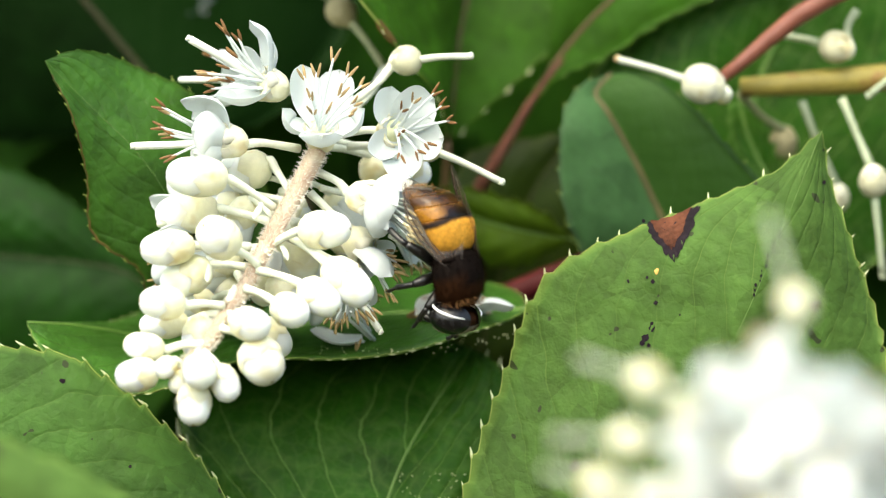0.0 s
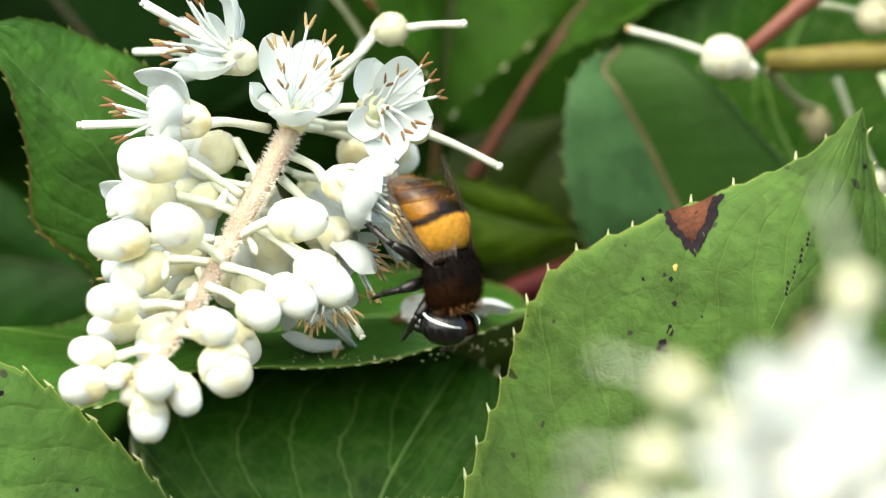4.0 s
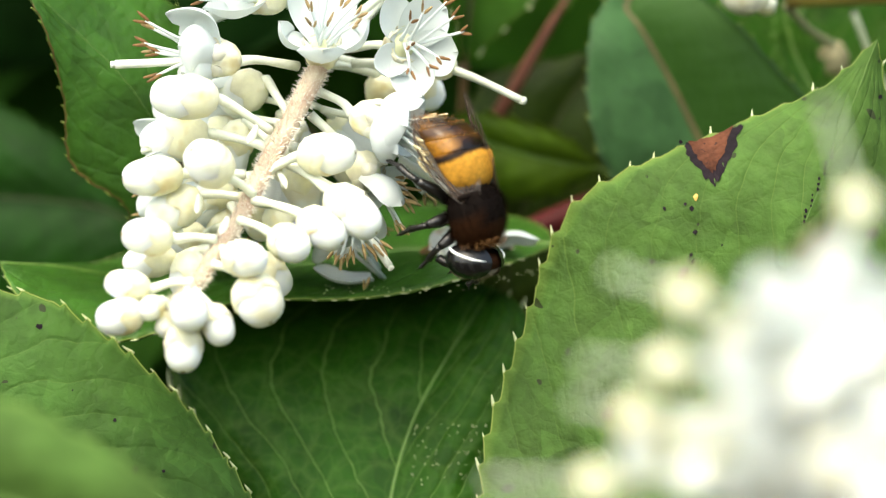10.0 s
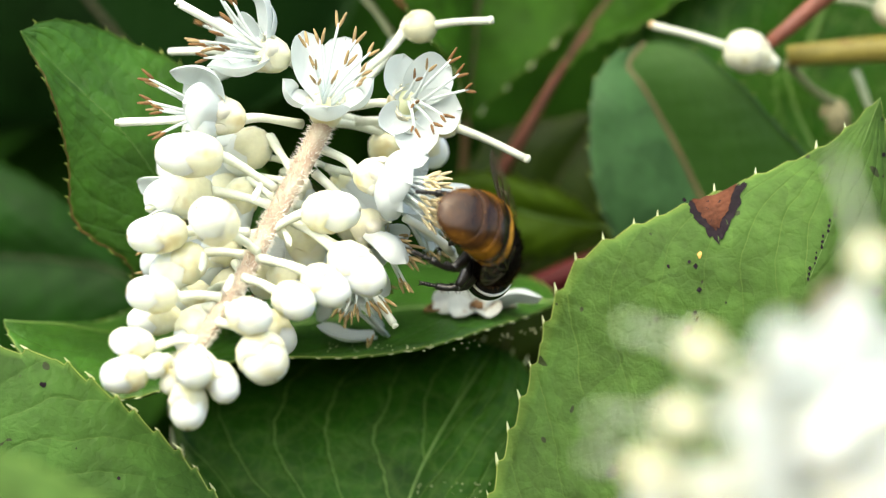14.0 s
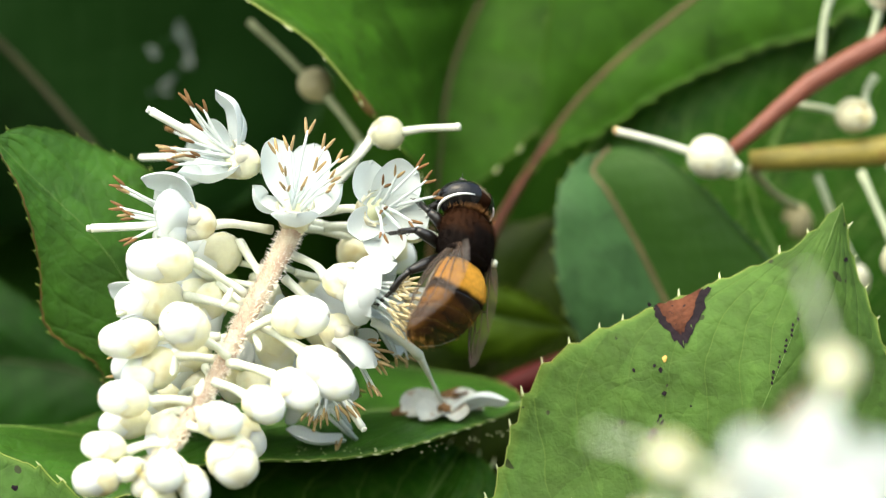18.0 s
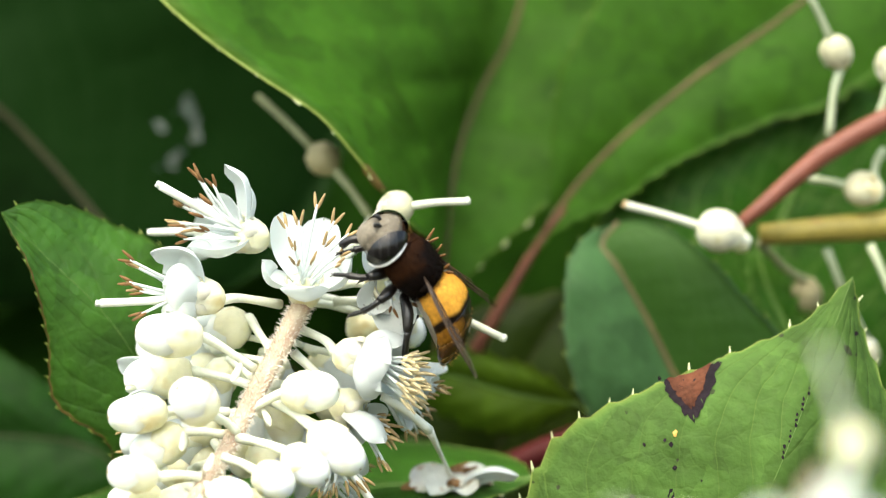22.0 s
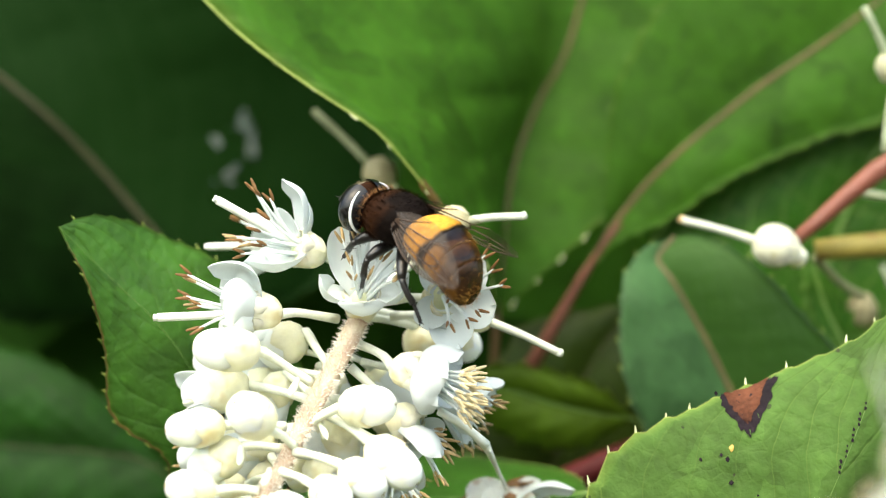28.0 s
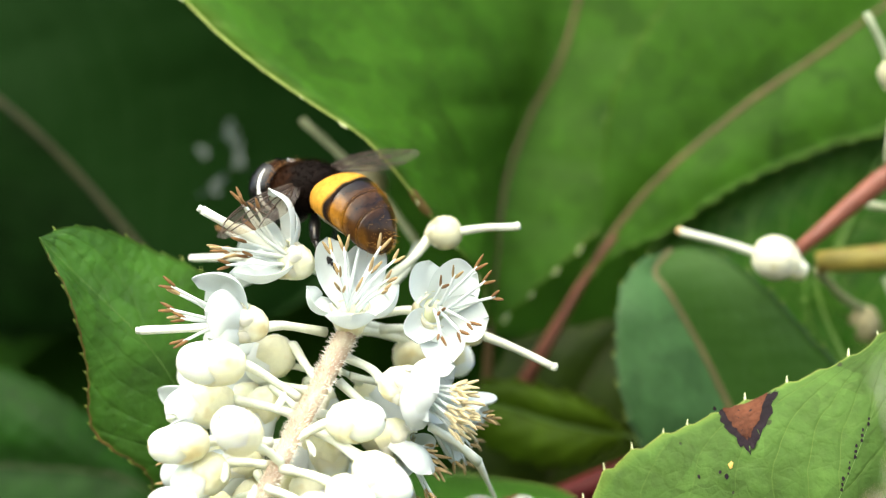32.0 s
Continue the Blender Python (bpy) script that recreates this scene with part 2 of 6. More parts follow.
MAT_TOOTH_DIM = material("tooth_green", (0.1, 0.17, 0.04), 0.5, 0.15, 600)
MAT_RIB_DARK = material("rib_dark", (0.03, 0.03, 0.008), 0.55, 0.2, 300, 0.3, 1200)
MAT_MARGIN = material("margin_pale", (0.2, 0.26, 0.05), 0.5, 0.2, 500)
MAT_RIB_GREEN = material("rib_green", (0.11, 0.2, 0.04), 0.5, 0.15, 300, 0.3, 1200)
MAT_RIB_TAN = material("rib_tan", (0.085, 0.068, 0.024), 0.55, 0.2, 300, 0.3, 1200)
MAT_RIB_ROSE = material("rib_pink_tan", (0.095, 0.056, 0.022), 0.55, 0.2, 300, 0.3, 1200)
MAT_SCORCH = material("scorch_brown", (0.05, 0.017, 0.01), 0.8, 0.4, 350, 0.9, 1300, 0.12, tint=(0.13, 0.048, 0.025))
MAT_SCORCH_RIM = material("scorch_purple_black", (0.01, 0.006, 0.009), 0.7, 0.4, 600, 0.6, 1500, 0.12)
MAT_SPECK_GOLD = material("speck_gold", (0.5, 0.3, 0.06), 0.6, 0.3, 900)
# pale colour that stands in for sky glinting on a leaf
MAT_GLINT = material("sky_glint", (0.06, 0.088, 0.08), 0.5, 0.3, 500, 0.3, 1200)

# ---- mesh tools: all lengths here in millimetres ----
ORIGIN = {}


def thing(name, base, label, category, group="", kind=""):
    ob = new(name)
    ob.empty_display_size = 0.002
    ob.location = Vector(base) * 0.001
    ORIGIN[ob.name] = Vector(base)
    return tagged(ob, label, category, group, kind)


def part(name, shape, mat, parent, label="", smooth=True, uv=None, kind=""):
    """One mesh object under a thing or a part, from (points, faces) in millimetres of the world."""
    pts, faces = shape
    o = ORIGIN[parent.name]
    me = bpy.data.meshes.new(name)
    me.from_pydata([tuple((Vector(p) - o) * 0.001) for p in pts], [], faces)
    if smooth:
        me.polygons.foreach_set("use_smooth", [True] * len(me.polygons))
    if uv is not None:
        layer = me.uv_layers.new(name="UVMap")
        idx = np.empty(len(me.loops), dtype=np.int32)
        me.loops.foreach_get("vertex_index", idx)
        layer.data.foreach_set("uv", np.asarray(uv, dtype=np.float32)[idx].ravel())
    me.materials.append(mat)
    me.update()
    ob = new(name, me)
    ob.parent = parent
    ORIGIN[ob.name] = o
    return tagged(ob, label, "", "", kind)


def join(*shapes):
    pts, faces = [], []
    for p, f in shapes:
        k = len(pts)
        pts += list(p)
        faces += [tuple(i + k for i in face) for face in f]
    return pts, faces


def spline(points, n):
    """n + 1 points on a smooth curve through the given ones, evenly spaced."""
    q = [Vector(p) for p in points]
    if len(q) == 2:
        return [q[0].lerp(q[1], i / n) for i in range(n + 1)]
    q = [q[0] * 2 - q[1]] + q + [q[-1] * 2 - q[-2]]
    fine = []
    for k in range(1, len(q) - 2):
        a, b, c, d = q[k - 1 : k + 3]
        for i in range(24):
            t = i / 24
            fine.append(0.5 * (2 * b + (c - a) * t + (2 * a - 5 * b + 4 * c - d) * t * t + (3 * b - a - 3 * c + d) * t**3))
    fine.append(q[-2])
    run = [0.0]
    for a, b in zip(fine, fine[1:]):
        run.append(run[-1] + (b - a).length)
    out, k = [], 0
    for i in range(n + 1):
        s = run[-1] * i / n
        while k < len(fine) - 2 and run[k + 1] < s:
            k += 1
        f = (s - run[k]) / max(1e-9, run[k + 1] - run[k])
        out.append(fine[k].lerp(fine[k + 1], min(1, max(0, f))))
    return out


def frame_of(axis, side=None):
    """Three unit vectors, the last along axis, the first near side."""
    w = Vector(axis).normalized()
    s = Vector(side) if side is not None else (Vector((0, 0, 1)) if abs(w.z) < 0.9 else Vector((1, 0, 0)))
    u = (s - w * s.dot(w)).normalized()
    return u, w.cross(u), w


def tube(points, radii, seg=8, n=None):
    """A round tapered stalk along points, closed at both ends."""
    q = spline(points, n or max(2, 3 * (len(points) - 1)))
    r = np.interp(np.linspace(0, 1, len(q)), np.linspace(0, 1, len(radii)), radii)
    pts, faces = [], []
    u = None
    for i, p in enumerate(q):
        t = q[min(i + 1, len(q) - 1)] - q[max(i - 1, 0)]
        u, v, w = frame_of(t, u)
        for k in range(seg):
            a = 2 * math.pi * k / seg
            pts.append(p + (u * math.cos(a) + v * math.sin(a)) * r[i])
    for i in range(len(q) - 1):
        for k in range(seg):
            k2 = (k + 1) % seg
            faces.append((i * seg + k, i * seg + k2, (i + 1) * seg + k2, (i + 1) * seg + k))
    faces.append(tuple(range(seg))[::-1])
    faces.append(tuple(range((len(q) - 1) * seg, len(q) * seg)))
    return pts, faces


def lathe(origin, axis, profile, seg=14, side=None, squash=1.0, lobes=0, depth=0.0, twist=0.0):
    """A body turned about axis: profile rows of (distance along the axis, radius); lobes: soft lengthwise grooves."""
    u, v, w = frame_of(axis, side)
    o = Vector(origin)
    pts, faces = [], []
    for h, r in profile:
        for k in range(seg):
            a = 2 * math.pi * k / seg
            g = 1 + depth * math.cos(lobes * (a + twist * h)) if lobes else 1
            pts.append(o + w * h + (u * math.cos(a) + v * math.sin(a) * squash) * r * g)
    for i in range(len(profile) - 1):
        for k in range(seg):
            k2 = (k + 1) % seg
            faces.append((i * seg + k, i * seg + k2, (i + 1) * seg + k2, (i + 1) * seg + k))
    faces.append(tuple(range(seg))[::-1])
    faces.append(tuple(range((len(profile) - 1) * seg, len(profile) * seg)))
    return pts, faces


def oval(h0, h1, r, n=9, blunt=0.5):
    """Profile of an egg from h0 to h1."""
    rows = []
    for i in range(n + 1):
        a = math.pi * (0.03 + 0.94 * i / n)
        rows.append((h0 + (h1 - h0) * (1 - math.cos(a)) / 2, r * math.sin(a) ** blunt if blunt != 1 else r * math.sin(a)))
    return rows


# ---- leaves ----
def blade(left, mid, right, n=110, m=11, veins=9, quilt=0.35, dome=1.2, tooth=0.6, step=2.2, up=(0, -1, 0.6), thick=0.22, wave=0.3, seed=1, steep=1.4, lean=1):
    """A toothed leaf between two margins and a midrib, each given from the base to the tip. Returns shape, uv, rib curve, margins."""
    rng = random.Random(seed)
    Lc, Mc, Rc = spline(left, n), spline(mid, n), spline(right, n)
    length = sum((b - a).length for a, b in zip(Mc, Mc[1:]))
    top, uv, nor, saw = [], [], [], []
    wide = max(max((a - b).length, (a - c).length) for a, b, c in zip(Mc, Lc, Rc))
    slope = min(veins * 0.9, steep * veins * wide / length)
    cnt = max(4, length / step)
    jit = [rng.uniform(-0.25, 0.25) for _ in range(400)]
    for i in range(n + 1):
        s = i / n
        tan = Mc[min(i + 1, n)] - Mc[max(i - 1, 0)]
        across = Rc[i] - Lc[i]
        if across.length < 1e-4:
            across = Rc[max(1, min(i, n - 1))] - Lc[max(1, min(i, n - 1))]
        nn = tan.cross(across).normalized()
        if nn.dot(Vector(up)) < 0:
            nn = -nn
        nor.append(nn)
        for j in range(-m, m + 1):
            v = j / m
            E = Lc[i] if v < 0 else Rc[i]
            w = (E - Mc[i]).length
            p = Mc[i].lerp(E, abs(v))
            ph = s * veins - abs(v) * slope
            q = abs(math.sin(math.pi * (ph + 0.25 * noise.noise(p * 0.16 + Vector((seed, 0, 0)))))) ** 0.6 * (0.75 + 0.7 * noise.noise(p * 0.11 + Vector((0, seed, 0))))
            h = dome * math.sin(math.pi * min(1, abs(v))) * min(1, w / 8) + quilt * (q - 0.5) * math.sin(math.pi * min(1, abs(v) * 0.92 + 0.04)) * min(1, w / 5)
            h += wave * noise.noise(p * 0.09 + Vector((seed * 7.1, 0, 0))) * 2 + wave * 0.22 * noise.noise(p * 0.45 + Vector((0, seed * 3.1, 0)))
            p = p + nn * h
            if abs(j) == m:
                f = s * cnt + (0 if j < 0 else 0.4)
                f = f + jit[int(s * cnt * 0.37) % 400]
                f = f % 1.0 if lean > 0 else 1 - f % 1.0
                saw.append(f)
                if w > 0.6:
                    p = p + (E - Mc[i]).normalized() * tooth * f ** 1.6
            top.append(p)
            uv.append((ph, v))
    k = 2 * m + 1
    pts = top + [p - nor[i // k] * thick for i, p in enumerate(top)]
    off = len(top)
    faces = []
    flip = (top[k] - top[0]).cross(top[k - 1] - top[0])
    flip = (Mc[n // 2 + 1] - Mc[n // 2]).cross(Rc[n // 2] - Lc[n // 2]).dot(nor[n // 2]) < 0
    for i in range(n):
        for j in range(k - 1):
            a = (i * k + j, (i + 1) * k + j, (i + 1) * k + j + 1, i * k + j + 1)
            a = a if not flip else a[::-1]
            faces += [a, tuple(x + off for x in a[::-1])]
        for j in (0, k - 1):
            a = (i * k + j, (i + 1) * k + j, (i + 1) * k + j + off, i * k + j + off)
            faces.append(a)
    rib = [top[i * k + m] for i in range(0, n + 1, 2)]
    edges = [[(top[i * k + j], top[i * k + j] - top[i * k + m], nor[i], saw[2 * i + (j > 0)]) for i in range(n + 1)] for j in (0, k - 1)]
    return (pts, faces), uv + uv, rib, edges, (top, nor, k, slope)


def prickles(edges, size, lean=1, seed=2):
    """Fine pointed teeth along both margins, one on each step of the margin, leaning to the tip."""
    rng = random.Random(seed)
    shapes = []
    for row in edges:
        row = row[:: 1 if lean > 0 else -1]
        for a, b in zip(row, row[1:]):
            if b[3] < a[3] - 0.4 and a[1].length > 0.9 and rng.random() < 0.93:
                tan = b[0] - a[0]
                out = a[1].normalized()
                tan = (tan - out * tan.dot(out)).normalized()
                d = (out * rng.uniform(0.25, 0.6) + tan + a[2] * rng.uniform(-0.1, 0.3)).normalized()
                s = size * rng.uniform(0.6, 1.25)
                o = a[0] - a[2] * 0.1
                shapes.append(tube([o - d * s * 0.55, o - d * s * 0.05, o + d * s * 0.5, o + d * s + a[2] * s * 0.12], [s * 0.16, s * 0.2, s * 0.13, s * 0.035], 6, 4))
    return join(*shapes)


LEAVES = {}


def leaf(name, left, mid, right, mat, label, rib_mat, rib=(0.55, 0.2), teeth=(2.2, 0.8), tooth_mat=None, petiole=None, edge=0.0, **how):
    base = Vector(mid[0])
    t = thing("leaf", base, label, "leaf", "leaves of the shrub")
    shape, uv, ribline, edges, grid = blade([mid[0]] + left + [mid[-1]], mid, [mid[0]] + right + [mid[-1]], step=teeth[0] if teeth else 2.2, **how)
    b = part("blade", shape, mat, t, uv=uv)
    part("midrib", tube(ribline[::3] + [ribline[-1]], rib, 7), rib_mat, t, "raised midrib")
    if petiole:
        part("petiole", tube([petiole, base.lerp(Vector(petiole), 0.5) + Vector((0, 0, -0.4)), base], [rib[0] * 1.5, rib[0] * 1.15, rib[0]], 8), rib_mat, t)
    if teeth:
        part("marginal_teeth", prickles(edges, teeth[1], how.get("lean", 1)), tooth_mat or MAT_TOOTH, t, "pale pointed teeth along the margin", kind="stuff")
    if edge:
        top, _, k, _ = grid
        rows = len(top) // k
        for c in (0, k - 1):
            part("leaf_margin", tube([top[i * k + c] for i in range(1, rows - 1)], [edge * 0.6, edge, edge, edge * 0.6], 6, rows - 3), MAT_MARGIN, t, "pale yellow-green margin")
    LEAVES[name] = grid
    return t


def on_leaf(name, x, z, lift=0.12):
    """The place on a leaf's face at x and z."""
    top, nor, k, _ = LEAVES[name]
    near = sorted(((p.x - x) ** 2 + (p.z - z) ** 2 + 1e-6, i) for i, p in enumerate(top))[:4]
    y = sum(top[i].y / d for d, i in near) / sum(1 / d for d, i in near)
    n = nor[near[0][1] // k]
    return Vector((x, y, z)) + n * lift


def patch(name, centre, corners, lift=0.1, rings=4):
    """A thin scab lying on a leaf's face: corners given as (x, z) offsets from the centre."""
    c = Vector((centre[0], 0, centre[-1]))
    pts, faces = [on_leaf(name, c.x, c.z, lift)], []
    n = len(corners)
    for r in range(1, rings + 1):
        for x, z in corners:
            pts.append(on_leaf(name, c.x + x * r / rings, c.z + z * r / rings, lift))
    for k in range(n):
        faces.append((0, 1 + k, 1 + (k + 1) % n))
    for r in range(rings - 1):
        for k in range(n):
            a, b = 1 + r * n + k, 1 + r * n + (k + 1) % n
            faces.append((a, a + n, b + n, b))
    return pts, faces


# ---- ground under the shrub ----
MAT_SOIL = material("soil_and_litter", (0.06, 0.05, 0.03), 0.9, 0.5, 6, 0.9, 60, 0.2, stain=(0.03, 0.06, 0.02), stain_scale=3)
gr = thing("ground", (0, 0, -900), "dark soil with leaf litter and grass under the shrub", "ground", kind="structure")
gp, gf = [], []
for i in range(41):
    for j in range(41):
        x, y = (i - 20) / 20, (j - 20) / 20
        x, y = x * abs(x) ** 2.5 * 2.0e6, y * abs(y) ** 2.5 * 2.0e6
        gp.append((x, y, -900 + 30 * noise.noise(Vector((x * 0.002, y * 0.002, 0)))))
        if i < 40 and j < 40:
            k = i * 41 + j
            gf.append((k, k + 41, k + 42, k + 1))
part("soil", (gp, gf), MAT_SOIL, gr)

# ---- leaves round the flower spike ----
LM_FRONT = leaf_material("leaf_light_green", (0.145, 0.205, 0.09), (0.24, 0.34, 0.12), 0.5, 0.18, 0.25, 0.7, 0.9, speck=0.8)
LM_LOW = leaf_material("leaf_soft_green", (0.115, 0.185, 0.078), (0.2, 0.3, 0.11), 0.5, 0.18, 0.25, 0.4, 1.0, speck=0.8)
LM_MID = leaf_material("leaf_mid_green", (0.085, 0.178, 0.042), (0.13, 0.22, 0.05), 0.42, 0.55, 0.2, 0.45, 0.9)
LM_DEEP = leaf_material("leaf_deep_green", (0.052, 0.132, 0.02), (0.3, 0.45, 0.16), 0.45, 0.25, 0.2, 1.25, 1.0)
LM_BACK = leaf_material("leaf_back_green", (0.08, 0.17, 0.026), (0.1, 0.17, 0.035), 0.5, 0.22, 0.42, 0.5, 0.4)
LM_ARCH = leaf_material("leaf_arching_green", (0.091, 0.188, 0.034), (0.14, 0.22, 0.045), 0.5, 0.22, 0.42, 0.6, 0.5)
# near-black greens hold the deep shade, toned separately for each half
LM_DARK = leaf_material("leaf_green_deep_shade", (0.0075, 0.022, 0.0065), (0.026, 0.06, 0.026), 0.6, 0.08, 0.1, 0.9, 0.5, other=(0.004, 0.0185, 0.0022))
# bluish sky sheen painted on one half, the fold's shade on the other
LM_SHEEN = leaf_material("leaf_sheen_and_shade", (0.085, 0.148, 0.105), (0.12, 0.19, 0.16), 0.5, 0.25, 0.15, 0.35, 0.5, other=(0.026, 0.072, 0.011))
LM_OLIVE = leaf_material("leaf_olive", (0.045, 0.062, 0.01), (0.08, 0.08, 0.02), 0.5, 0.3, 0.2, 0.4, 0.4)
LM_LIME = leaf_material("leaf_yellow_green", (0.12, 0.16, 0.02), (0.16, 0.2, 0.04), 0.5, 0.2, 0.3, 0.4, 0.4)

leaf("front", [(4.72, -6.00, -30.44), (1.92, 2.00, -20.06), (6.02, 4.00, -6.02), (9.03, 5.00, 2.18), (13.49, 5.00, 6.24), (24.90, 5.00, 11.10), (32.76, 5.00, 14.75)],
     [(13.50, -8.00, -34.67), (19.70, -2.00, -22.83), (25.31, 0.00, -8.95), (30.64, 1.00, 3.06), (37.22, 5.00, 18.81)],
     [(27.68, -8.00, -33.20), (43.79, 4.00, -19.16), (43.52, 6.00, -3.00), (40.07, 6.00, 7.68), (37.93, 6.00, 14.03)],
     LM_FRONT, "light green toothed leaf with a brown scorched notch at its margin", MAT_RIB_GREEN, (0.04, 0.02), (2.3, 0.7), veins=10, quilt=0.4, dome=0.6, seed=3, n=240, m=14, edge=0.055, petiole=(13.45, 4.00, -43.43))

leaf("ledge", [(-1.56, 7.00, -2.97), (-10.53, 6.00, -4.36), (-20.08, 6.00, -4.64), (-28.40, 5.00, -7.75), (-33.36, 4.00, -7.78), (-37.86, 4.00, -5.88), (-40.24, 5.00, -3.13)],
     [(8.42, 16.00, 0.54), (0.64, 18.00, 0.42), (-13.30, 20.00, -1.05), (-28.27, 18.00, -2.37), (-41.71, 8.00, -0.94)],
     [(6.50, 26.00, 2.34), (-1.22, 32.00, 4.00), (-13.82, 33.00, 4.14), (-27.51, 32.00, 0.99), (-36.97, 18.00, -1.61)],
     LM_MID, "green toothed leaf lying level under fallen petals", MAT_RIB_GREEN, (0.3, 0.12), (1.5, 0.42), up=(0, -0.4, 1), veins=9, quilt=0.25, dome=0.5, seed=5, n=200, m=12, edge=0.045, tooth=0.3, petiole=(12.96, 24.00, -0.20))

leaf("under", [(-16.90, 10.00, -28.73), (-22.68, 12.00, -18.55), (-26.94, 16.00, -10.92), (-23.96, 20.00, -5.49), (-9.86, 26.00, -1.56)],
     [(-7.32, 6.00, -34.52), (-6.61, 9.00, -23.53), (-4.84, 11.00, -16.44), (-1.66, 14.00, -10.34), (2.70, 20.00, -3.38)],
     [(0.82, 8.00, -28.57), (3.40, 10.00, -21.02), (5.77, 14.00, -12.94), (6.34, 17.00, -7.80), (5.06, 19.00, -4.95)],
     LM_DEEP, "deep green quilted leaf with pale sunken veins", MAT_RIB_GREEN, (0.22, 0.08), (1.5, 1.15), veins=5, quilt=0.7, dome=1.2, seed=7, n=200, m=16, steep=1.7, petiole=(-7.52, 16.00, -44.86))

leaf("low_left", [(-49.75, 4.00, -5.01), (-38.62, 4.00, -4.40), (-33.97, 4.00, -6.62), (-28.46, 4.00, -10.82), (-24.47, 4.00, -14.61), (-19.61, 3.00, -21.38)],
     [(-60.54, 2.00, -16.04), (-46.83, 1.00, -14.99), (-34.20, 0.00, -17.95), (-24.20, 0.00, -23.45), (-15.78, 2.00, -28.61)],
     [(-54.20, 0.00, -25.45), (-41.97, -2.00, -27.80), (-30.03, -2.00, -30.78), (-21.20, 0.00, -30.95)],
     LM_LOW, "light green toothed leaf with black specks, below the flower buds", MAT_RIB_GREEN, (0.16, 0.05), (2.1, 0.65), veins=9, quilt=0.4, dome=0.6, seed=9, n=220, m=14, edge=0.05, lean=-1, petiole=(-71.89, 14.00, -18.65))

leaf("near_left", [(-46.37, -52.00, -8.51), (-33.54, -52.00, -12.02), (-28.83, -52.00, -14.29), (-24.34, -52.00, -16.86), (-21.56, -52.00, -19.85)],
     [(-51.51, -52.00, -19.64), (-37.69, -53.00, -18.72), (-28.31, -53.00, -20.85), (-19.42, -52.00, -23.92)],
     [(-46.37, -52.00, -26.48), (-33.43, -53.00, -27.25), (-24.05, -53.00, -25.54)],
     LM_FRONT, "green leaf close to the lens, out of focus", MAT_RIB_GREEN, (0.3, 0.1), None, veins=8, quilt=0.3, seed=11, n=70, petiole=(-63.44, -30.00, -23.79))

leaf("left", [(-29.43, 13.00, 0.27), (-30.97, 11.00, 4.16), (-35.38, 9.00, 7.76), (-35.85, 7.00, 13.64), (-37.22, 5.00, 19.46)],
     [(-21.73, 16.00, -3.93), (-25.75, 12.50, 6.52), (-30.74, 9.00, 15.26), (-40.12, 5.50, 24.80)],
     [(-17.12, 19.00, 4.50), (-19.14, 16.60, 13.97), (-25.89, 14.20, 21.78), (-30.97, 11.80, 24.26), (-34.17, 9.40, 25.52), (-37.33, 7.00, 25.87)],
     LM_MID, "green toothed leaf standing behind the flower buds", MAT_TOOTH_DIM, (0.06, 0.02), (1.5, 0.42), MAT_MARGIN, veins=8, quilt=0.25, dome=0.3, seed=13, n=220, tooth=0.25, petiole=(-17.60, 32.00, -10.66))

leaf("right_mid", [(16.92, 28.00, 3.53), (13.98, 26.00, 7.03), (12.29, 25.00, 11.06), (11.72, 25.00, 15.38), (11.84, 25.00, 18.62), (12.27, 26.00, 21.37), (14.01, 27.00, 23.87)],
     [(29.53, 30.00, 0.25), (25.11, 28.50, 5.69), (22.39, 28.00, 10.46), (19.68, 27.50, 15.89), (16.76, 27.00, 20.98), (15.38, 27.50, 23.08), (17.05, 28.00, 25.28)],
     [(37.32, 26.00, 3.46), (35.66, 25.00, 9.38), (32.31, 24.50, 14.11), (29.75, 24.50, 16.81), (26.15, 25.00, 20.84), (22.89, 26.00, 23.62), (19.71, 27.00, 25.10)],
     LM_SHEEN, "toothed leaf folded along its tan midrib, bluish sheen painted on one half", MAT_RIB_TAN, (0.4, 0.25), (2.0, 0.42), MAT_MARGIN, veins=8, quilt=0.14, dome=0.4, seed=15, n=180, tooth=0.3, petiole=(30.26, 35.00, -10.77))

leaf("big_back", [(8.56, 34.00, 22.88), (10.27, 33.50, 26.72), (11.42, 33.50, 38.76), (14.73, 34.00, 45.94), (22.90, 35.00, 57.52), (40.35, 36.00, 67.78)],
     [(4.13, 35.00, 14.35), (8.85, 34.50, 22.91), (14.95, 34.00, 31.19), (24.96, 34.00, 39.79), (35.59, 34.50, 47.36), (54.42, 37.00, 62.83)],
     [(7.46, 34.50, 20.14), (11.31, 33.50, 24.95), (16.55, 33.00, 27.35), (23.16, 32.50, 31.61), (32.00, 32.50, 35.48), (38.08, 32.50, 37.41), (48.84, 34.00, 46.16)],
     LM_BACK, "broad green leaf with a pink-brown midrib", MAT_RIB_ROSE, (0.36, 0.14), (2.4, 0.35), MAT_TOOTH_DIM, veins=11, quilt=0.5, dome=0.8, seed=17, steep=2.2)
LEAF_PINK = thing("leaf_stalk", (4.13, 34.80, 14.51), "pink leaf stalk at the foot of the broad leaf", "stalk")
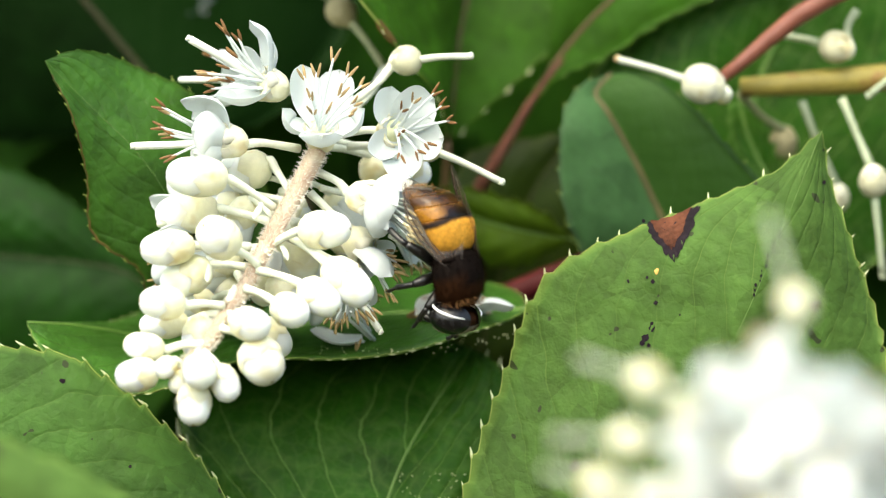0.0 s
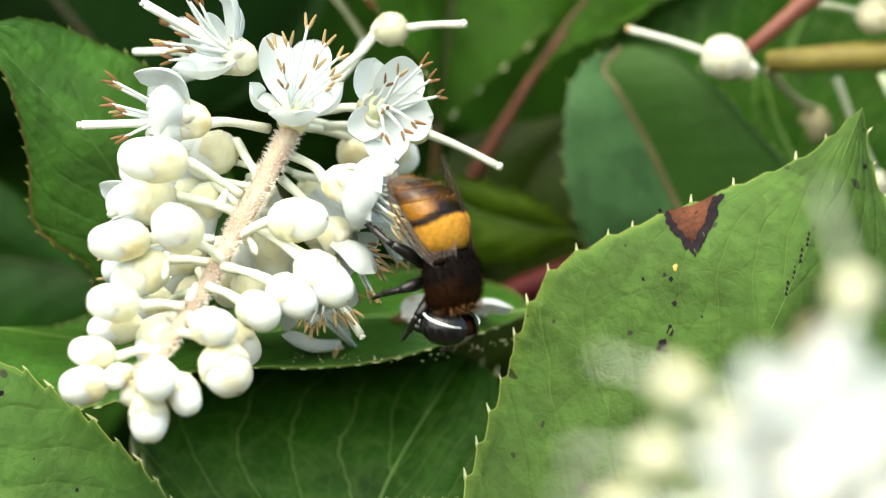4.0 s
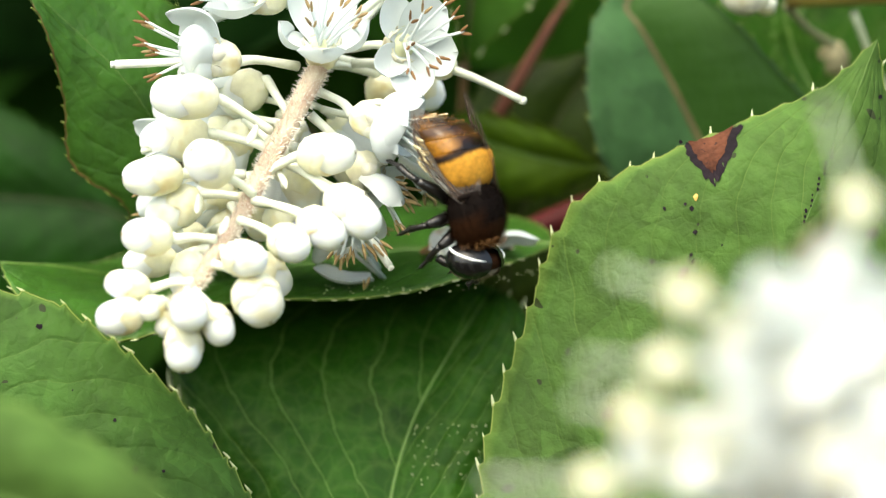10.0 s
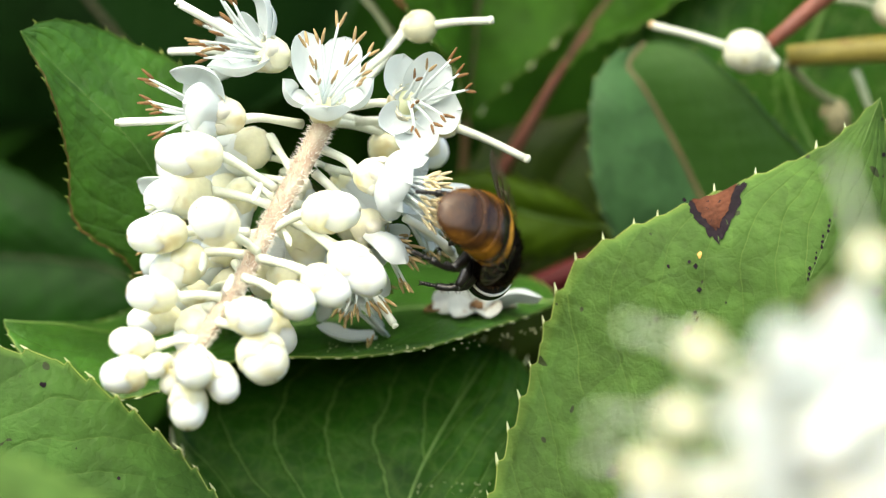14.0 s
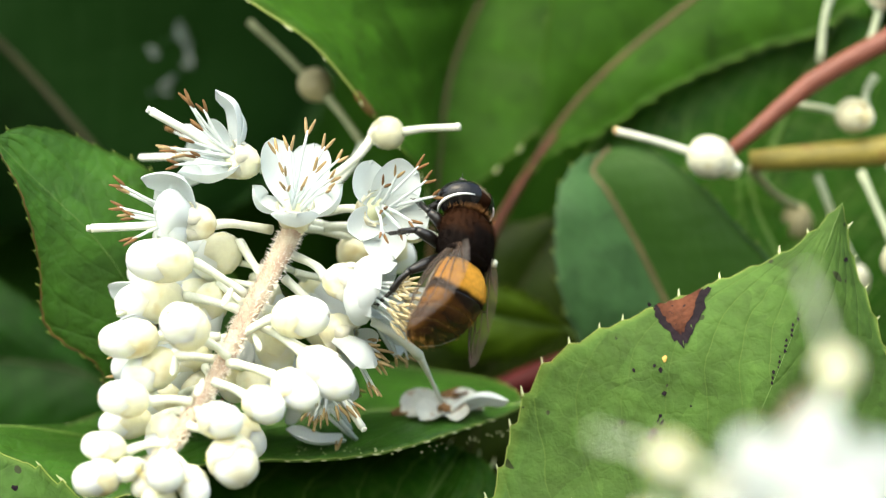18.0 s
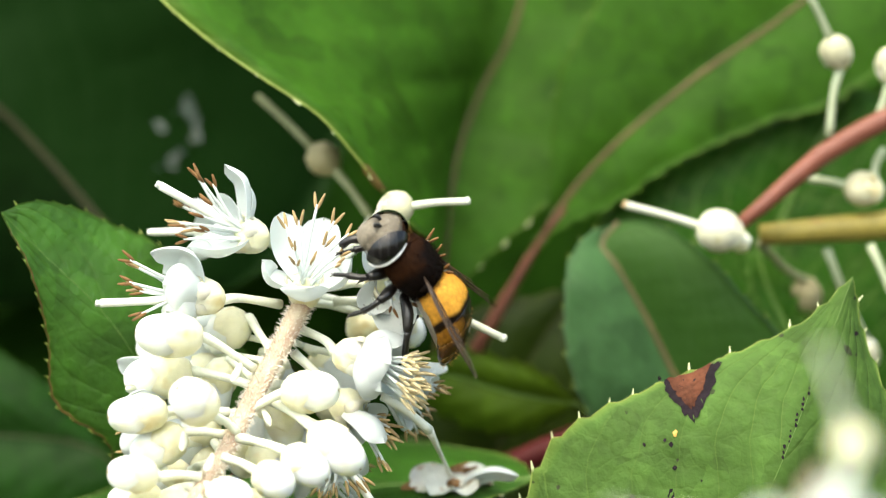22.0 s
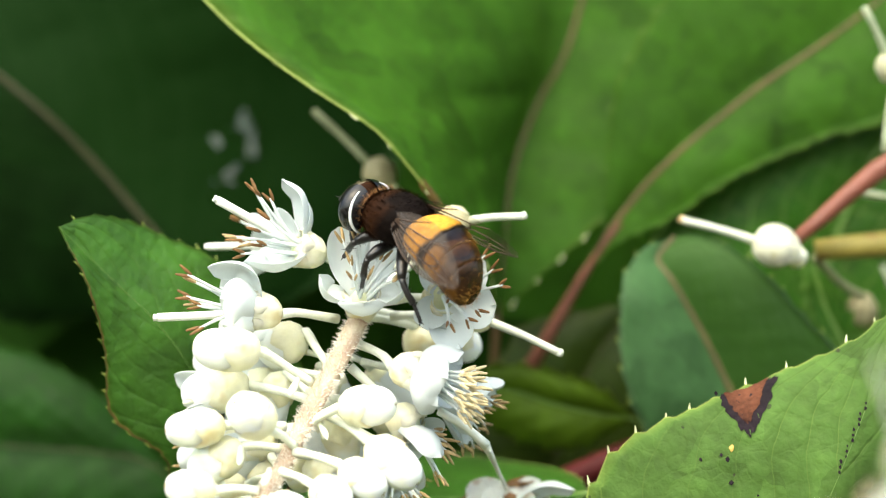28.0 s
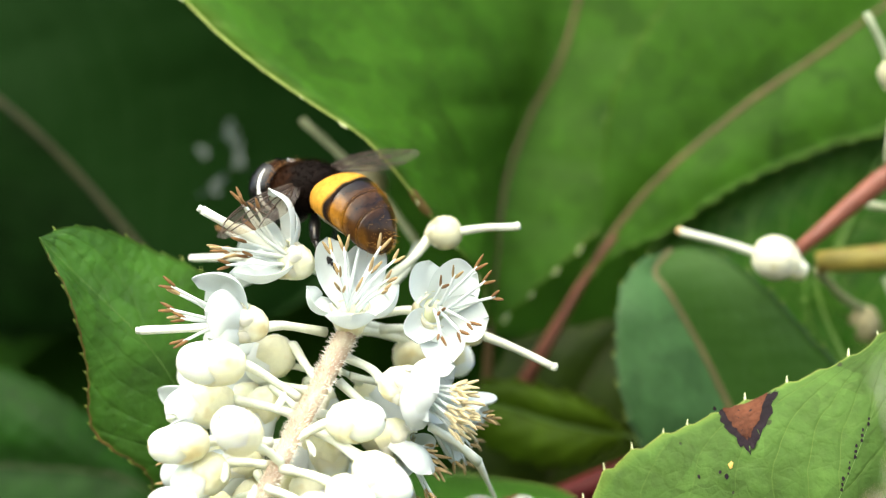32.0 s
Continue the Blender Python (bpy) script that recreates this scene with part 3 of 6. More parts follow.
part("stalk", tube([(0.07, 48.00, 7.11), (2.51, 38.00, 11.67), (4.13, 34.80, 14.51), (6.89, 34.10, 19.29), (9.67, 33.90, 23.87), (12.16, 33.80, 27.02)], [0.8, 0.85, 0.8, 0.68, 0.42, 0.15], 9), MAT_STALK_ROSE, LEAF_PINK)

leaf("back_left", [(-0.91, 18.60, 22.01), (-4.35, 15.53, 26.18), (-6.80, 13.10, 29.21), (-10.81, 11.54, 33.66), (-14.95, 11.00, 36.50), (-20.55, 11.54, 40.60), (-26.75, 13.10, 46.10), (-35.20, 15.53, 56.00), (-25.75, 18.60, 69.81)],
     [(-0.04, 36.00, 18.00), (0.83, 38.00, 29.84), (3.66, 39.50, 38.41), (7.93, 40.50, 47.55), (9.11, 41.00, 61.27), (-1.59, 41.00, 85.32)],
     [(4.47, 36.00, 22.45), (13.41, 36.00, 30.79), (20.73, 36.50, 43.69), (25.32, 37.00, 57.80), (15.32, 37.00, 76.49)],
     LM_ARCH, "broad green leaf arching above the flowers, out of focus", MAT_RIB_ROSE, (0.36, 0.17), (2.8, 0.55), MAT_TOOTH, veins=12, quilt=0.6, dome=0.4, seed=19, steep=2.2, petiole=(-0.55, 40.00, 10.33))

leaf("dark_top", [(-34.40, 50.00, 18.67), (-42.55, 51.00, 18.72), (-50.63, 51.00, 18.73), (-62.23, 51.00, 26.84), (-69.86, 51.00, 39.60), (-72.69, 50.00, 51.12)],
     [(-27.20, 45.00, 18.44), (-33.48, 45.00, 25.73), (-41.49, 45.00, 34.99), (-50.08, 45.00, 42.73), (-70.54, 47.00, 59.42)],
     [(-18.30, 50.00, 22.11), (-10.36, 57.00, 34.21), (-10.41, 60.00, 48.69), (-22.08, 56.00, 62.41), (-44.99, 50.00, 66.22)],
     LM_DARK, "green leaf behind the flowers, deep shade painted into its colour", MAT_RIB_DARK, (0.35, 0.22), None, veins=10, quilt=0.4, dome=0.8, seed=21, up=(0, -1, 0.2), petiole=(-18.21, 48.00, 7.13))

# this blade's green is darkened to carry its shade
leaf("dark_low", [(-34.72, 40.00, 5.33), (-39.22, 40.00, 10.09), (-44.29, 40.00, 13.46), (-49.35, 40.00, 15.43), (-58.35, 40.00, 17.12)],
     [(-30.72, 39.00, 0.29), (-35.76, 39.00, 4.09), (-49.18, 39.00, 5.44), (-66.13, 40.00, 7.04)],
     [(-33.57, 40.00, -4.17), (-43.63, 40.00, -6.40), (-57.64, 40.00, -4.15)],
     leaf_material("leaf_green_painted_shade", (0.02, 0.07, 0.01), (0.04, 0.1, 0.02), 0.5, 0.3, 0.15, 0.4, 0.4), "green leaf low behind the flower spike, shade painted into its colour", MAT_RIB_DARK, (0.12, 0.05), None, veins=8, quilt=0.3, seed=23, petiole=(-23.65, 43.00, -6.46))

leaf("small_back", [(7.63, 32.00, 5.18), (2.68, 31.50, 5.73), (-1.70, 31.00, 7.91)],
     [(13.12, 32.00, 7.92), (6.51, 31.00, 9.00), (1.04, 30.50, 10.63), (-4.43, 30.00, 11.17)],
     [(9.79, 30.50, 10.62), (5.41, 30.00, 12.14), (0.49, 30.00, 12.91)],
     LM_LIME, "small yellow-green leaf turned edge-on", MAT_RIB_GREEN, (0.12, 0.05), None, veins=6, quilt=0.2, seed=25, n=60, petiole=(18.20, 35.00, 4.66))

leaf("olive_back", [(-3.36, 39.00, -0.85), (-1.67, 39.00, 9.19), (2.25, 39.00, 16.45), (6.73, 39.00, 18.13)],
     [(3.34, 40.00, -6.43), (5.59, 39.50, 3.60), (8.95, 39.00, 12.53), (13.45, 39.00, 19.24)],
     [(13.40, 40.00, -5.33), (16.79, 40.00, 4.72), (17.39, 40.00, 13.67), (15.73, 40.00, 17.60)],
     LM_OLIVE, "dull olive leaf in shade, out of focus", MAT_RIB_DARK, (0.15, 0.08), None, veins=7, quilt=0.3, seed=27, n=60, petiole=(1.12, 43.00, -14.89))

leaf("right_back", [(21.16, 38.00, 6.91), (16.75, 38.00, 18.07), (15.67, 38.00, 25.34), (20.72, 38.00, 30.94), (30.25, 38.00, 35.41)],
     [(34.48, 38.00, 1.34), (32.30, 37.50, 14.68), (33.49, 37.50, 25.84), (40.34, 38.00, 39.33)],
     [(45.64, 38.00, 5.78), (51.32, 38.00, 18.03), (50.31, 38.00, 29.21), (45.92, 38.00, 37.07)],
     LM_DEEP, "deep green leaf behind the old seed stalks", MAT_RIB_GREEN, (0.4, 0.2), None, veins=8, quilt=0.3, seed=29, n=60, petiole=(38.02, 41.00, -12.06))

leaf("right_slim", [(33.27, 30.00, 12.77), (30.57, 30.00, 17.69), (29.77, 30.00, 21.53)],
     [(36.08, 31.00, 10.61), (33.33, 30.50, 15.52), (31.71, 30.50, 18.81), (30.64, 30.50, 22.65)],
     [(35.51, 30.50, 14.42), (34.12, 30.00, 17.69), (32.51, 30.00, 20.98)],
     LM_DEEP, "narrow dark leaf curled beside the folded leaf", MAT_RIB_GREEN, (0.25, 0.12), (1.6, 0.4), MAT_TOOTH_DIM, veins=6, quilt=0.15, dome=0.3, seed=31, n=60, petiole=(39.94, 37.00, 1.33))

# ---- marks on the leaves ----
arch = bpy.data.objects["leaf.008"]
top, nor, k, _ = LEAVES["back_left"]
part("leaf_margin", tube([top[i * k] for i in range(2, 108, 5)], [0.06, 0.12, 0.14, 0.13, 0.1], 7, 60), MAT_MARGIN, arch, "pale yellow-green margin")
front = bpy.data.objects["leaf"]
S0 = (22.15, 4.00, 8.54)
OUT = [(-2.4, 0.75), (-1.2, 1.0), (0.6, 1.5), (2.2, 2.35), (2.8, 2.55), (2.45, 1.3), (1.9, -0.3), (1.2, -1.6), (0.75, -2.5), (0.3, -3.0), (-0.5, -2.3), (-1.4, -1.2), (-2.1, -0.2)]


def ragged(corners, scale, dx, dz, amp, seed):
    """The outline again with four times the corners, shrunk, shifted and frayed."""
    r = random.Random(seed)
    out = []
    for (x0, z0), (x1, z1) in zip(corners, corners[1:] + corners[:1]):
        for k in range(4):
            f = k / 4
            g = scale * (1 + r.uniform(-amp, amp))
            out.append(((x0 + (x1 - x0) * f) * g + dx, (z0 + (z1 - z0) * f) * g + dz))
    return out


part("scorched_rim", patch("front", S0, ragged(OUT, 1.0, 0.05, 0.1, 0.09, 1), 0.1), MAT_SCORCH_RIM, front, "purple-black edge of a scorched patch")
part("scorched_patch", patch("front", S0, ragged(OUT, 0.72, -0.1, 0.5, 0.09, 2), 0.16), MAT_SCORCH, front, "dry brown scorched patch")
rng = random.Random(4)


def fleck(name, c, r, mat, ob, k=9, tall=1.3):
    pts = [(0.72 * r * rng.uniform(0.6, 1.15) * math.cos(a * 2 * math.pi / k), 0.72 * tall * r * rng.uniform(0.6, 1.15) * math.sin(a * 2 * math.pi / k)) for a in range(k)]
    part("dark_spot" if mat is MAT_SCORCH_RIM else "golden_spot", patch(name, c, pts, 0.1, 2), mat, ob)


for c, r in (((18.00, 4.00, 3.59), 0.22), ((20.38, 4.00, 3.59), 0.3), ((19.82, 4.00, 3.99), 0.2), ((20.68, 4.00, 1.52), 0.32), ((20.38, 4.00, -0.86), 0.5), ((19.72, 4.00, -1.97), 0.6), ((19.42, 4.00, -2.48), 0.4), ((20.03, 4.00, -2.68), 0.3), ((16.49, 4.00, 6.52), 0.15), ((23.06, 4.00, 0.35), 0.15), ((37.37, 4.00, 13.60), 0.28), ((19.52, 4.00, 9.56), 0.25)):
    fleck("front", c, r, MAT_SCORCH_RIM, front)
fleck("front", (20.78, 4.00, 4.60), 0.35, MAT_SPECK_GOLD, front)
for c in ((32.81, 3.00, 8.60), (32.74, 3.00, 8.12), (32.26, 3.00, 7.64), (32.19, 3.00, 7.16), (32.11, 3.00, 6.69), (31.64, 3.00, 6.21), (31.57, 3.00, 5.73), (31.49, 3.00, 5.25), (31.02, 3.00, 4.78), (30.96, 3.00, 4.30), (30.87, 3.00, 3.82), (30.40, 3.00, 3.35), (30.34, 3.00, 2.87), (30.25, 3.00, 2.39)):
    fleck("front", c, rng.uniform(0.1, 0.22), MAT_SCORCH_RIM, front, 7, 1.5)
low = bpy.data.objects["leaf.003"]
for c, r in (((-37.71, 4.00, -6.93), 0.45), ((-30.79, 4.00, -15.22), 0.25), ((-37.36, 4.00, -18.15), 0.2), ((-26.39, 4.00, -19.67), 0.25), ((-34.58, 4.00, -12.59), 0.15)):
    fleck("low_left", c, r, MAT_SCORCH_RIM, low, tall=0.9)
specks = []
for k in range(60):
    x, z = rng.uniform(0, 1), rng.uniform(0, 1)
    a, b = Vector((-4.81, 9.00, -21.48)), Vector((3.39, 9.00, -15.84))
    q = on_leaf("under", a.x + (b.x - a.x) * x, a.z + (b.z - a.z) * z, 0.1)
    specks.append(lathe(q, (0, -1, 0.3), [(-0.05, 0.02), (0, rng.uniform(0.04, 0.1)), (0.06, 0.02)], 6))
part("pollen_specks", join(*specks), MAT_TOOTH, bpy.data.objects["leaf.002"], "scattered pale pollen grains", kind="stuff")
grains = []
for k in range(46):
    f = rng.random()
    q = on_leaf("ledge", -13 + 22 * f + rng.uniform(-0.6, 0.6), -4.1 + 4.6 * max(0, f - 0.55) + rng.uniform(0.0, 0.7), 0.1)
    grains.append(lathe(q, (0, -0.6, 0.8), [(-0.05, 0.02), (0, rng.uniform(0.05, 0.13)), (0.07, 0.02)], 6))
part("pollen_specks", join(*grains), MAT_TOOTH, bpy.data.objects["leaf.001"], "scattered pale pollen grains", kind="stuff")
darkl = bpy.data.objects["leaf.009"]
# glints of sky on the dark leaf, painted as thin pale patches
GLINTS = (((-28.92, 45.00, 36.67), 0.75, 0.5, 0.2), ((-28.24, 45.00, 36.10), 0.45, 0.3, 0.5), ((-26.70, 45.00, 38.15), 0.3, 1, 0.5), ((-25.96, 45.00, 38.95), 0.35, 1.2, -0.2), ((-25.62, 45.00, 37.92), 0.3, 0.8, 0.1), ((-24.94, 45.00, 36.88), 0.3, 1.3, -0.1), ((-24.71, 45.00, 35.74), 0.25, 0.9, 0.2), ((-25.39, 45.00, 35.29), 0.25, 0.6, 0.5), ((-26.42, 45.00, 33.81), 0.9, 0.35, 0.7), ((-27.27, 45.00, 33.24), 0.6, 0.3, 0.5), ((-27.90, 45.00, 32.44), 0.5, 0.3, 0.2), ((-26.98, 45.00, 32.32), 0.4, 0.25, -0.4), ((-28.58, 45.00, 32.21), 0.3, 0.25, 0), ((-27.10, 45.00, 37.63), 0.3, 0.4, 0.6), ((-25.28, 45.00, 38.71), 0.2, 0.4, 0.3))
for c, rx, rz, turn in GLINTS:
    o = []
    for a in np.linspace(0, 5.6, 10):
        x, z = rx * rng.uniform(0.6, 1.2) * math.cos(a), rz * rng.uniform(0.6, 1.2) * math.sin(a)
        o.append((x * math.cos(turn) - z * math.sin(turn), x * math.sin(turn) + z * math.cos(turn)))
    part("sky_glint", patch("dark_top", c, o, 0.15, 2), MAT_GLINT, darkl, "pale painted glint of the sky")

MAT_BROWNED = material("leaf_edge_browned", (0.085, 0.055, 0.014), 0.6, 0.4, 400, 0.5, 1500, 0.2)
top, _, k, _ = LEAVES["left"]
part("browned_margin", tube([top[i * k] for i in range(10, 214, 3)], [0.05, 0.1, 0.07, 0.12, 0.06, 0.09, 0.03], 6, 90), MAT_BROWNED, bpy.data.objects["leaf.005"], "thin browned margin")
part("browned_margin", patch("back_left", (-6.63, 13.00, 28.80), [(-1.0, 1.1), (-0.3, 0.9), (0.6, -0.2), (1.3, -1.2), (1.0, -1.7), (0.1, -1.0), (-0.8, 0.2)], 0.12, 3), MAT_BROWNED, bpy.data.objects["leaf.008"], "browned stretch of the margin")

# ---- twigs ----
tw = thing("twig", (19.93, 30.00, 5.78), "smooth dark red twig behind the leaves", "twig")
part("bark", tube([(34.06, 38.00, 13.32), (21.57, 32.00, 7.95), (11.71, 30.00, 3.95), (5.20, 30.00, 1.14), (-8.88, 30.00, -5.63), (-19.82, 32.00, -10.84), (-32.85, 45.00, -17.95)], [1.3, 1.4, 1.4, 1.35, 1.3, 1.2, 1.2], 10), MAT_RED, tw)
st = thing("shrub_stem", (-40, 215, -900), "grey-brown woody stem rising from the soil", "stem", kind="structure")
part("bark", tube([(-40, 215, -905), (-30, 220, -500), (5, 212, -200), (10, 208, -40), (-10, 210, 60), (10, 215, 180)], [9, 7.5, 5, 3.5, 2.6, 1.8], 10, 30), MAT_BARK, st)
for a, b in (((9, 208, -30), (34.06, 38.00, 13.32)), ((6, 210, -60), (-32.85, 45.00, -17.95)), ((0, 209, 20), (0.07, 48.00, 7.11)), ((-6, 210, 50), (-18.21, 48.00, 7.13))):
    part("branch", tube([a, (Vector(a) + Vector(b)) / 2 + Vector((0, 4, -3)), b], [2.2, 1.5, 1.0], 8), MAT_BARK, st)

# ---- the rest of the shrub: a deep mass of leaves ----
rng = random.Random(8)
bp, bf, buv = [], [], []
for k in range(520):
    z = rng.uniform(-140, 150)
    x = rng.uniform(-190, 190)
    y = rng.uniform(64, 180)
    ln, wd = rng.uniform(50, 85), rng.uniform(16, 26)
    d = Vector((rng.uniform(-1, 1), rng.uniform(-0.35, 0.35), rng.uniform(-0.9, 0.6))).normalized()
    s = d.cross(Vector((rng.uniform(-0.3, 0.3), -1, rng.uniform(-0.2, 0.7)))).normalized()
    nn = s.cross(d)
    o, i0 = Vector((x, y, z)), len(bp)
    for i in range(9):
        t = i / 8
        w = wd * math.sin(math.pi * min(1, t * 0.97 + 0.02)) ** 0.75
        c = o + d * ln * (t - 0.5) - nn * 9 * (t - 0.4) ** 2
        for j in (-1, -0.5, 0, 0.5, 1):
            bp.append(c + s * w * j + nn * (abs(j) * 2.2 - 1))
            buv.append((t * 9 - abs(j) * 1.5, j))
    for i in range(8):
        for j in range(4):
            a = i0 + i * 5 + j
            bf.append((a, a + 5, a + 6, a + 1))
rest = thing("shrub_foliage", (0, 140, -140), "dense dark green foliage deep in the shrub", "foliage", kind="stuff")
part("far_leaves", (bp, bf), leaf_material("leaf_far_green", (0.045, 0.105, 0.02), (0.04, 0.09, 0.02), 0.6, 0.1, 0.2, 0.3, 0.3), rest, uv=buv, kind="stuff")


# ---- flowers ----
def petal(o, axis, out, length, width, spread, curl, cup=0.35, n=14, m=5):
    """One thick rounded petal from o: it leaves the axis by spread radians and bends on by curl."""
    w, u = Vector(axis).normalized(), Vector(out).normalized()
    v = w.cross(u)
    top, low, p, last = [], [], Vector(o), 0.0
    for i in range(n + 1):
        t = math.sin(math.pi / 2 * i / n)
        a = spread * (0.3 + 0.7 * min(1, t * 2.5)) + curl * t * t
        d = w * math.cos(a) + u * math.sin(a)
        nn = w * math.sin(a) - u * math.cos(a)
        p = p + d * length * (t - last)
        last = t
        wd = width / 2 * (0.42 + 0.58 * math.sin(math.pi / 2 * min(1, t / 0.6))) * math.sqrt(max(0.02, 1 - max(0, (t - 0.55) / 0.453) ** 2))
        th = 0.6 * (1 - 0.2 * t * t) * math.sqrt(max(0.05, 1 - max(0, (t - 0.82) / 0.185) ** 2))
        for j in range(-m, m + 1):
            s = math.sin(math.pi / 2 * j / m)
            q = p + v * wd * s + nn * (cup * wd * s * s * (0.7 + 0.6 * t))
            top.append(q)
            low.append(q - nn * th * math.sqrt(max(0.03, 1 - s * s)))
    k = 2 * m + 1
    pts, off, faces = top + low, len(top), []
    for i in range(n):
        for j in range(k - 1):
            a = (i * k + j, (i + 1) * k + j, (i + 1) * k + j + 1, i * k + j + 1)
            faces += [a[::-1], tuple(x + off for x in a)]
        for j in (0, k - 1):
            faces.append((i * k + j, (i + 1) * k + j, (i + 1) * k + j + off, i * k + j + off))
    for j in range(k - 1):
        a = n * k + j
        faces.append((a, a + 1, a + 1 + off, a + off))
    return pts, faces


def flower(parent, o, axis, foot, rng, spread=0.75, curl=0.35, size=1.0, style=5.5, stamens=10, dark=True, bend=(0, 0, 0), petals=5, roll=None, stalk=True, fan=0.55, shapes=None, label="open white flower with brown anthers"):
    """An open flower whose cup sits at o, on a stalk from foot."""
    o, w = Vector(o), Vector(axis).normalized()
    u, v, w = frame_of(w)
    cup = part("flower", lathe(o, w, [(-0.6, 0.35), (-0.4, 0.8), (0.0, 1.2 * size), (0.6, 1.45 * size), (1.1, 1.5 * size), (1.6, 1.45 * size), (1.6, 1.2), (0.9, 0.9)], 15, lobes=5, depth=0.06), MAT_CALYX, parent, label)
    if stalk:
        f = Vector(foot)
        part("pedicel", tube([f, f.lerp(o, 0.55) + Vector((0, 0, 0.25)), o - w * 0.3], [0.36, 0.28, 0.42], 8), MAT_PEDICEL, cup)
    r0 = rng.uniform(0, 6.28) if roll is None else roll
    for a, sp, cu, ln, wd in shapes or ():
        out = u * math.cos(a) + v * math.sin(a)
        part("petal", petal(o + w * 0.5 + out * 0.95 * size, w, out, ln, wd, sp, cu), MAT_PETAL, cup)
    for k in range(0 if shapes else petals):
        a = r0 + k * 2 * math.pi / 5 + rng.uniform(-0.12, 0.12)
        out = u * math.cos(a) + v * math.sin(a)
        part("petal", petal(o + w * 0.5 + out * 0.95 * size, w, out, (5.3 + rng.uniform(-0.4, 0.5)) * size, 3.8 * size, spread + rng.uniform(-0.18, 0.2), curl + rng.uniform(-0.1, 0.2)), MAT_PETAL, cup)
    for k in range(stamens):
        a = r0 + (k + 0.5) * 2 * math.pi / stamens + rng.uniform(-0.15, 0.15)
        out = u * math.cos(a) + v * math.sin(a)
        sp = fan * rng.uniform(0.45, 1.1)
        ln = 4.6 * size * rng.uniform(0.85, 1.2)
        e = o + w * (0.9 + ln * math.cos(sp)) + out * (0.6 + ln * math.sin(sp)) + Vector(bend) * 0.5
        s = part("stamen", tube([o + w * 0.9 + out * 0.6, o + w * (0.9 + ln * 0.5) + out * (0.8 + ln * 0.35 * math.sin(sp)), e], [0.17, 0.14, 0.1], 5), MAT_PETAL, cup)
        d = (e - o).normalized()
        q = frame_of(d, (rng.uniform(-1, 1), rng.uniform(-1, 1), rng.uniform(-1, 1)))[0]
        part("anther", join(*[lathe(e + q * 0.16 * g - d * 0.15, d * 0.9 + q * 0.45 * g, [(-0.2, 0.04), (-0.03, 0.13), (0.4, 0.15), (0.75, 0.1), (0.95, 0.03)], 6) for g in (-1, 1)]), MAT_ANTHER if dark and rng.random() < 0.8 else MAT_ANTHER_PALE, cup)
    if style:
        e = o + w * (1.2 + style) + Vector(bend)
        part("style", tube([o + w * 0.8, o + w * (1 + style * 0.5) + Vector(bend) * 0.3, e], [0.42, 0.36, 0.32], 8), MAT_STYLE, cup)
        d = (e - o).normalized()
        part("stigma", join(*[lathe(e - d * 0.1, d + frame_of(d)[0] * math.cos(g) * 0.5 + frame_of(d)[1] * math.sin(g) * 0.5, [(-0.2, 0.2), (0.15, 0.25), (0.4, 0.12)], 6) for g in (0, 2.1, 4.2)]), MAT_STYLE, cup)
    return cup


def petal_to(a, b, width, bow, face, cup=0.5, n=14, m=5):
    """One thin spoon-shaped petal from a to its rounded tip at b, its middle pushed out by bow, its hollow side towards face."""
    a, b, f = Vector(a), Vector(b), Vector(face)
    line = spline([a, a.lerp(b, 0.5) + Vector(bow), b], n)
    top, low = [], []
    for i, p in enumerate(line):
        t = i / n
        d = (line[min(i + 1, n)] - line[max(i - 1, 0)]).normalized()
        v = d.cross(f).normalized()
        nn = v.cross(d)
        round_tip = math.sqrt(max(0.0, 1 - max(0.0, (t - 0.66) / 0.34) ** 2.2))
        wd = max(0.06, width / 2 * (0.58 + 0.42 * math.sin(math.pi / 2 * min(1, t / 0.62))) * round_tip)
        th = 0.3 * (1 - 0.45 * t) * (0.35 + 0.65 * round_tip)
        for j in range(-m, m + 1):
            s = math.sin(math.pi / 2 * j / m)
            ruffle = 0.05 * math.sin(9 * t + 3 * s) * abs(s) * t
            crease = -0.07 * math.exp(-((s / 0.16) ** 2)) * math.sin(math.pi * t)
            q = p + v * wd * s + nn * (cup * wd * s * s + ruffle + crease) - d * (0.16 * width * math.exp(-((s / 0.3) ** 2)) * max(0.0, (t - 0.8) / 0.2))
            top.append(q)
            low.append(q - nn * th * math.sqrt(max(0.04, 1 - s * s)))
    k = 2 * m + 1
    pts, off, faces = top + low, len(top), []
    for i in range(n):
        for j in range(k - 1):
            g = (i * k + j, (i + 1) * k + j, (i + 1) * k + j + 1, i * k + j + 1)
            faces += [g, tuple(x + off for x in g[::-1])]
        for j in (0, k - 1):
            faces.append((i * k + j, (i + 1) * k + j, (i + 1) * k + j + off, i * k + j + off))
    for j in range(k - 1):
        g = n * k + j
        faces.append((g, g + 1, g + 1 + off, g + off))
    return pts, faces


def anther_pair(e, d, rng):
    """Two split pollen sacs side by side on the end of a filament."""
    q = frame_of(d, (rng.uniform(-1, 1), rng.uniform(-1, 1), rng.uniform(-1, 1)))[0]
    long = rng.uniform(0.8, 1.15)
    return join(*[lathe(e + q * 0.14 * g - d * 0.2, d + q * 0.3 * g, [(-0.2, 0.06), (-0.05, 0.13), (0.35 * long, 0.17), (0.8 * long, 0.14), (1.15 * long, 0.1), (1.25 * long, 0.04)], 7, None, 0.75) for g in (-1, 1)])


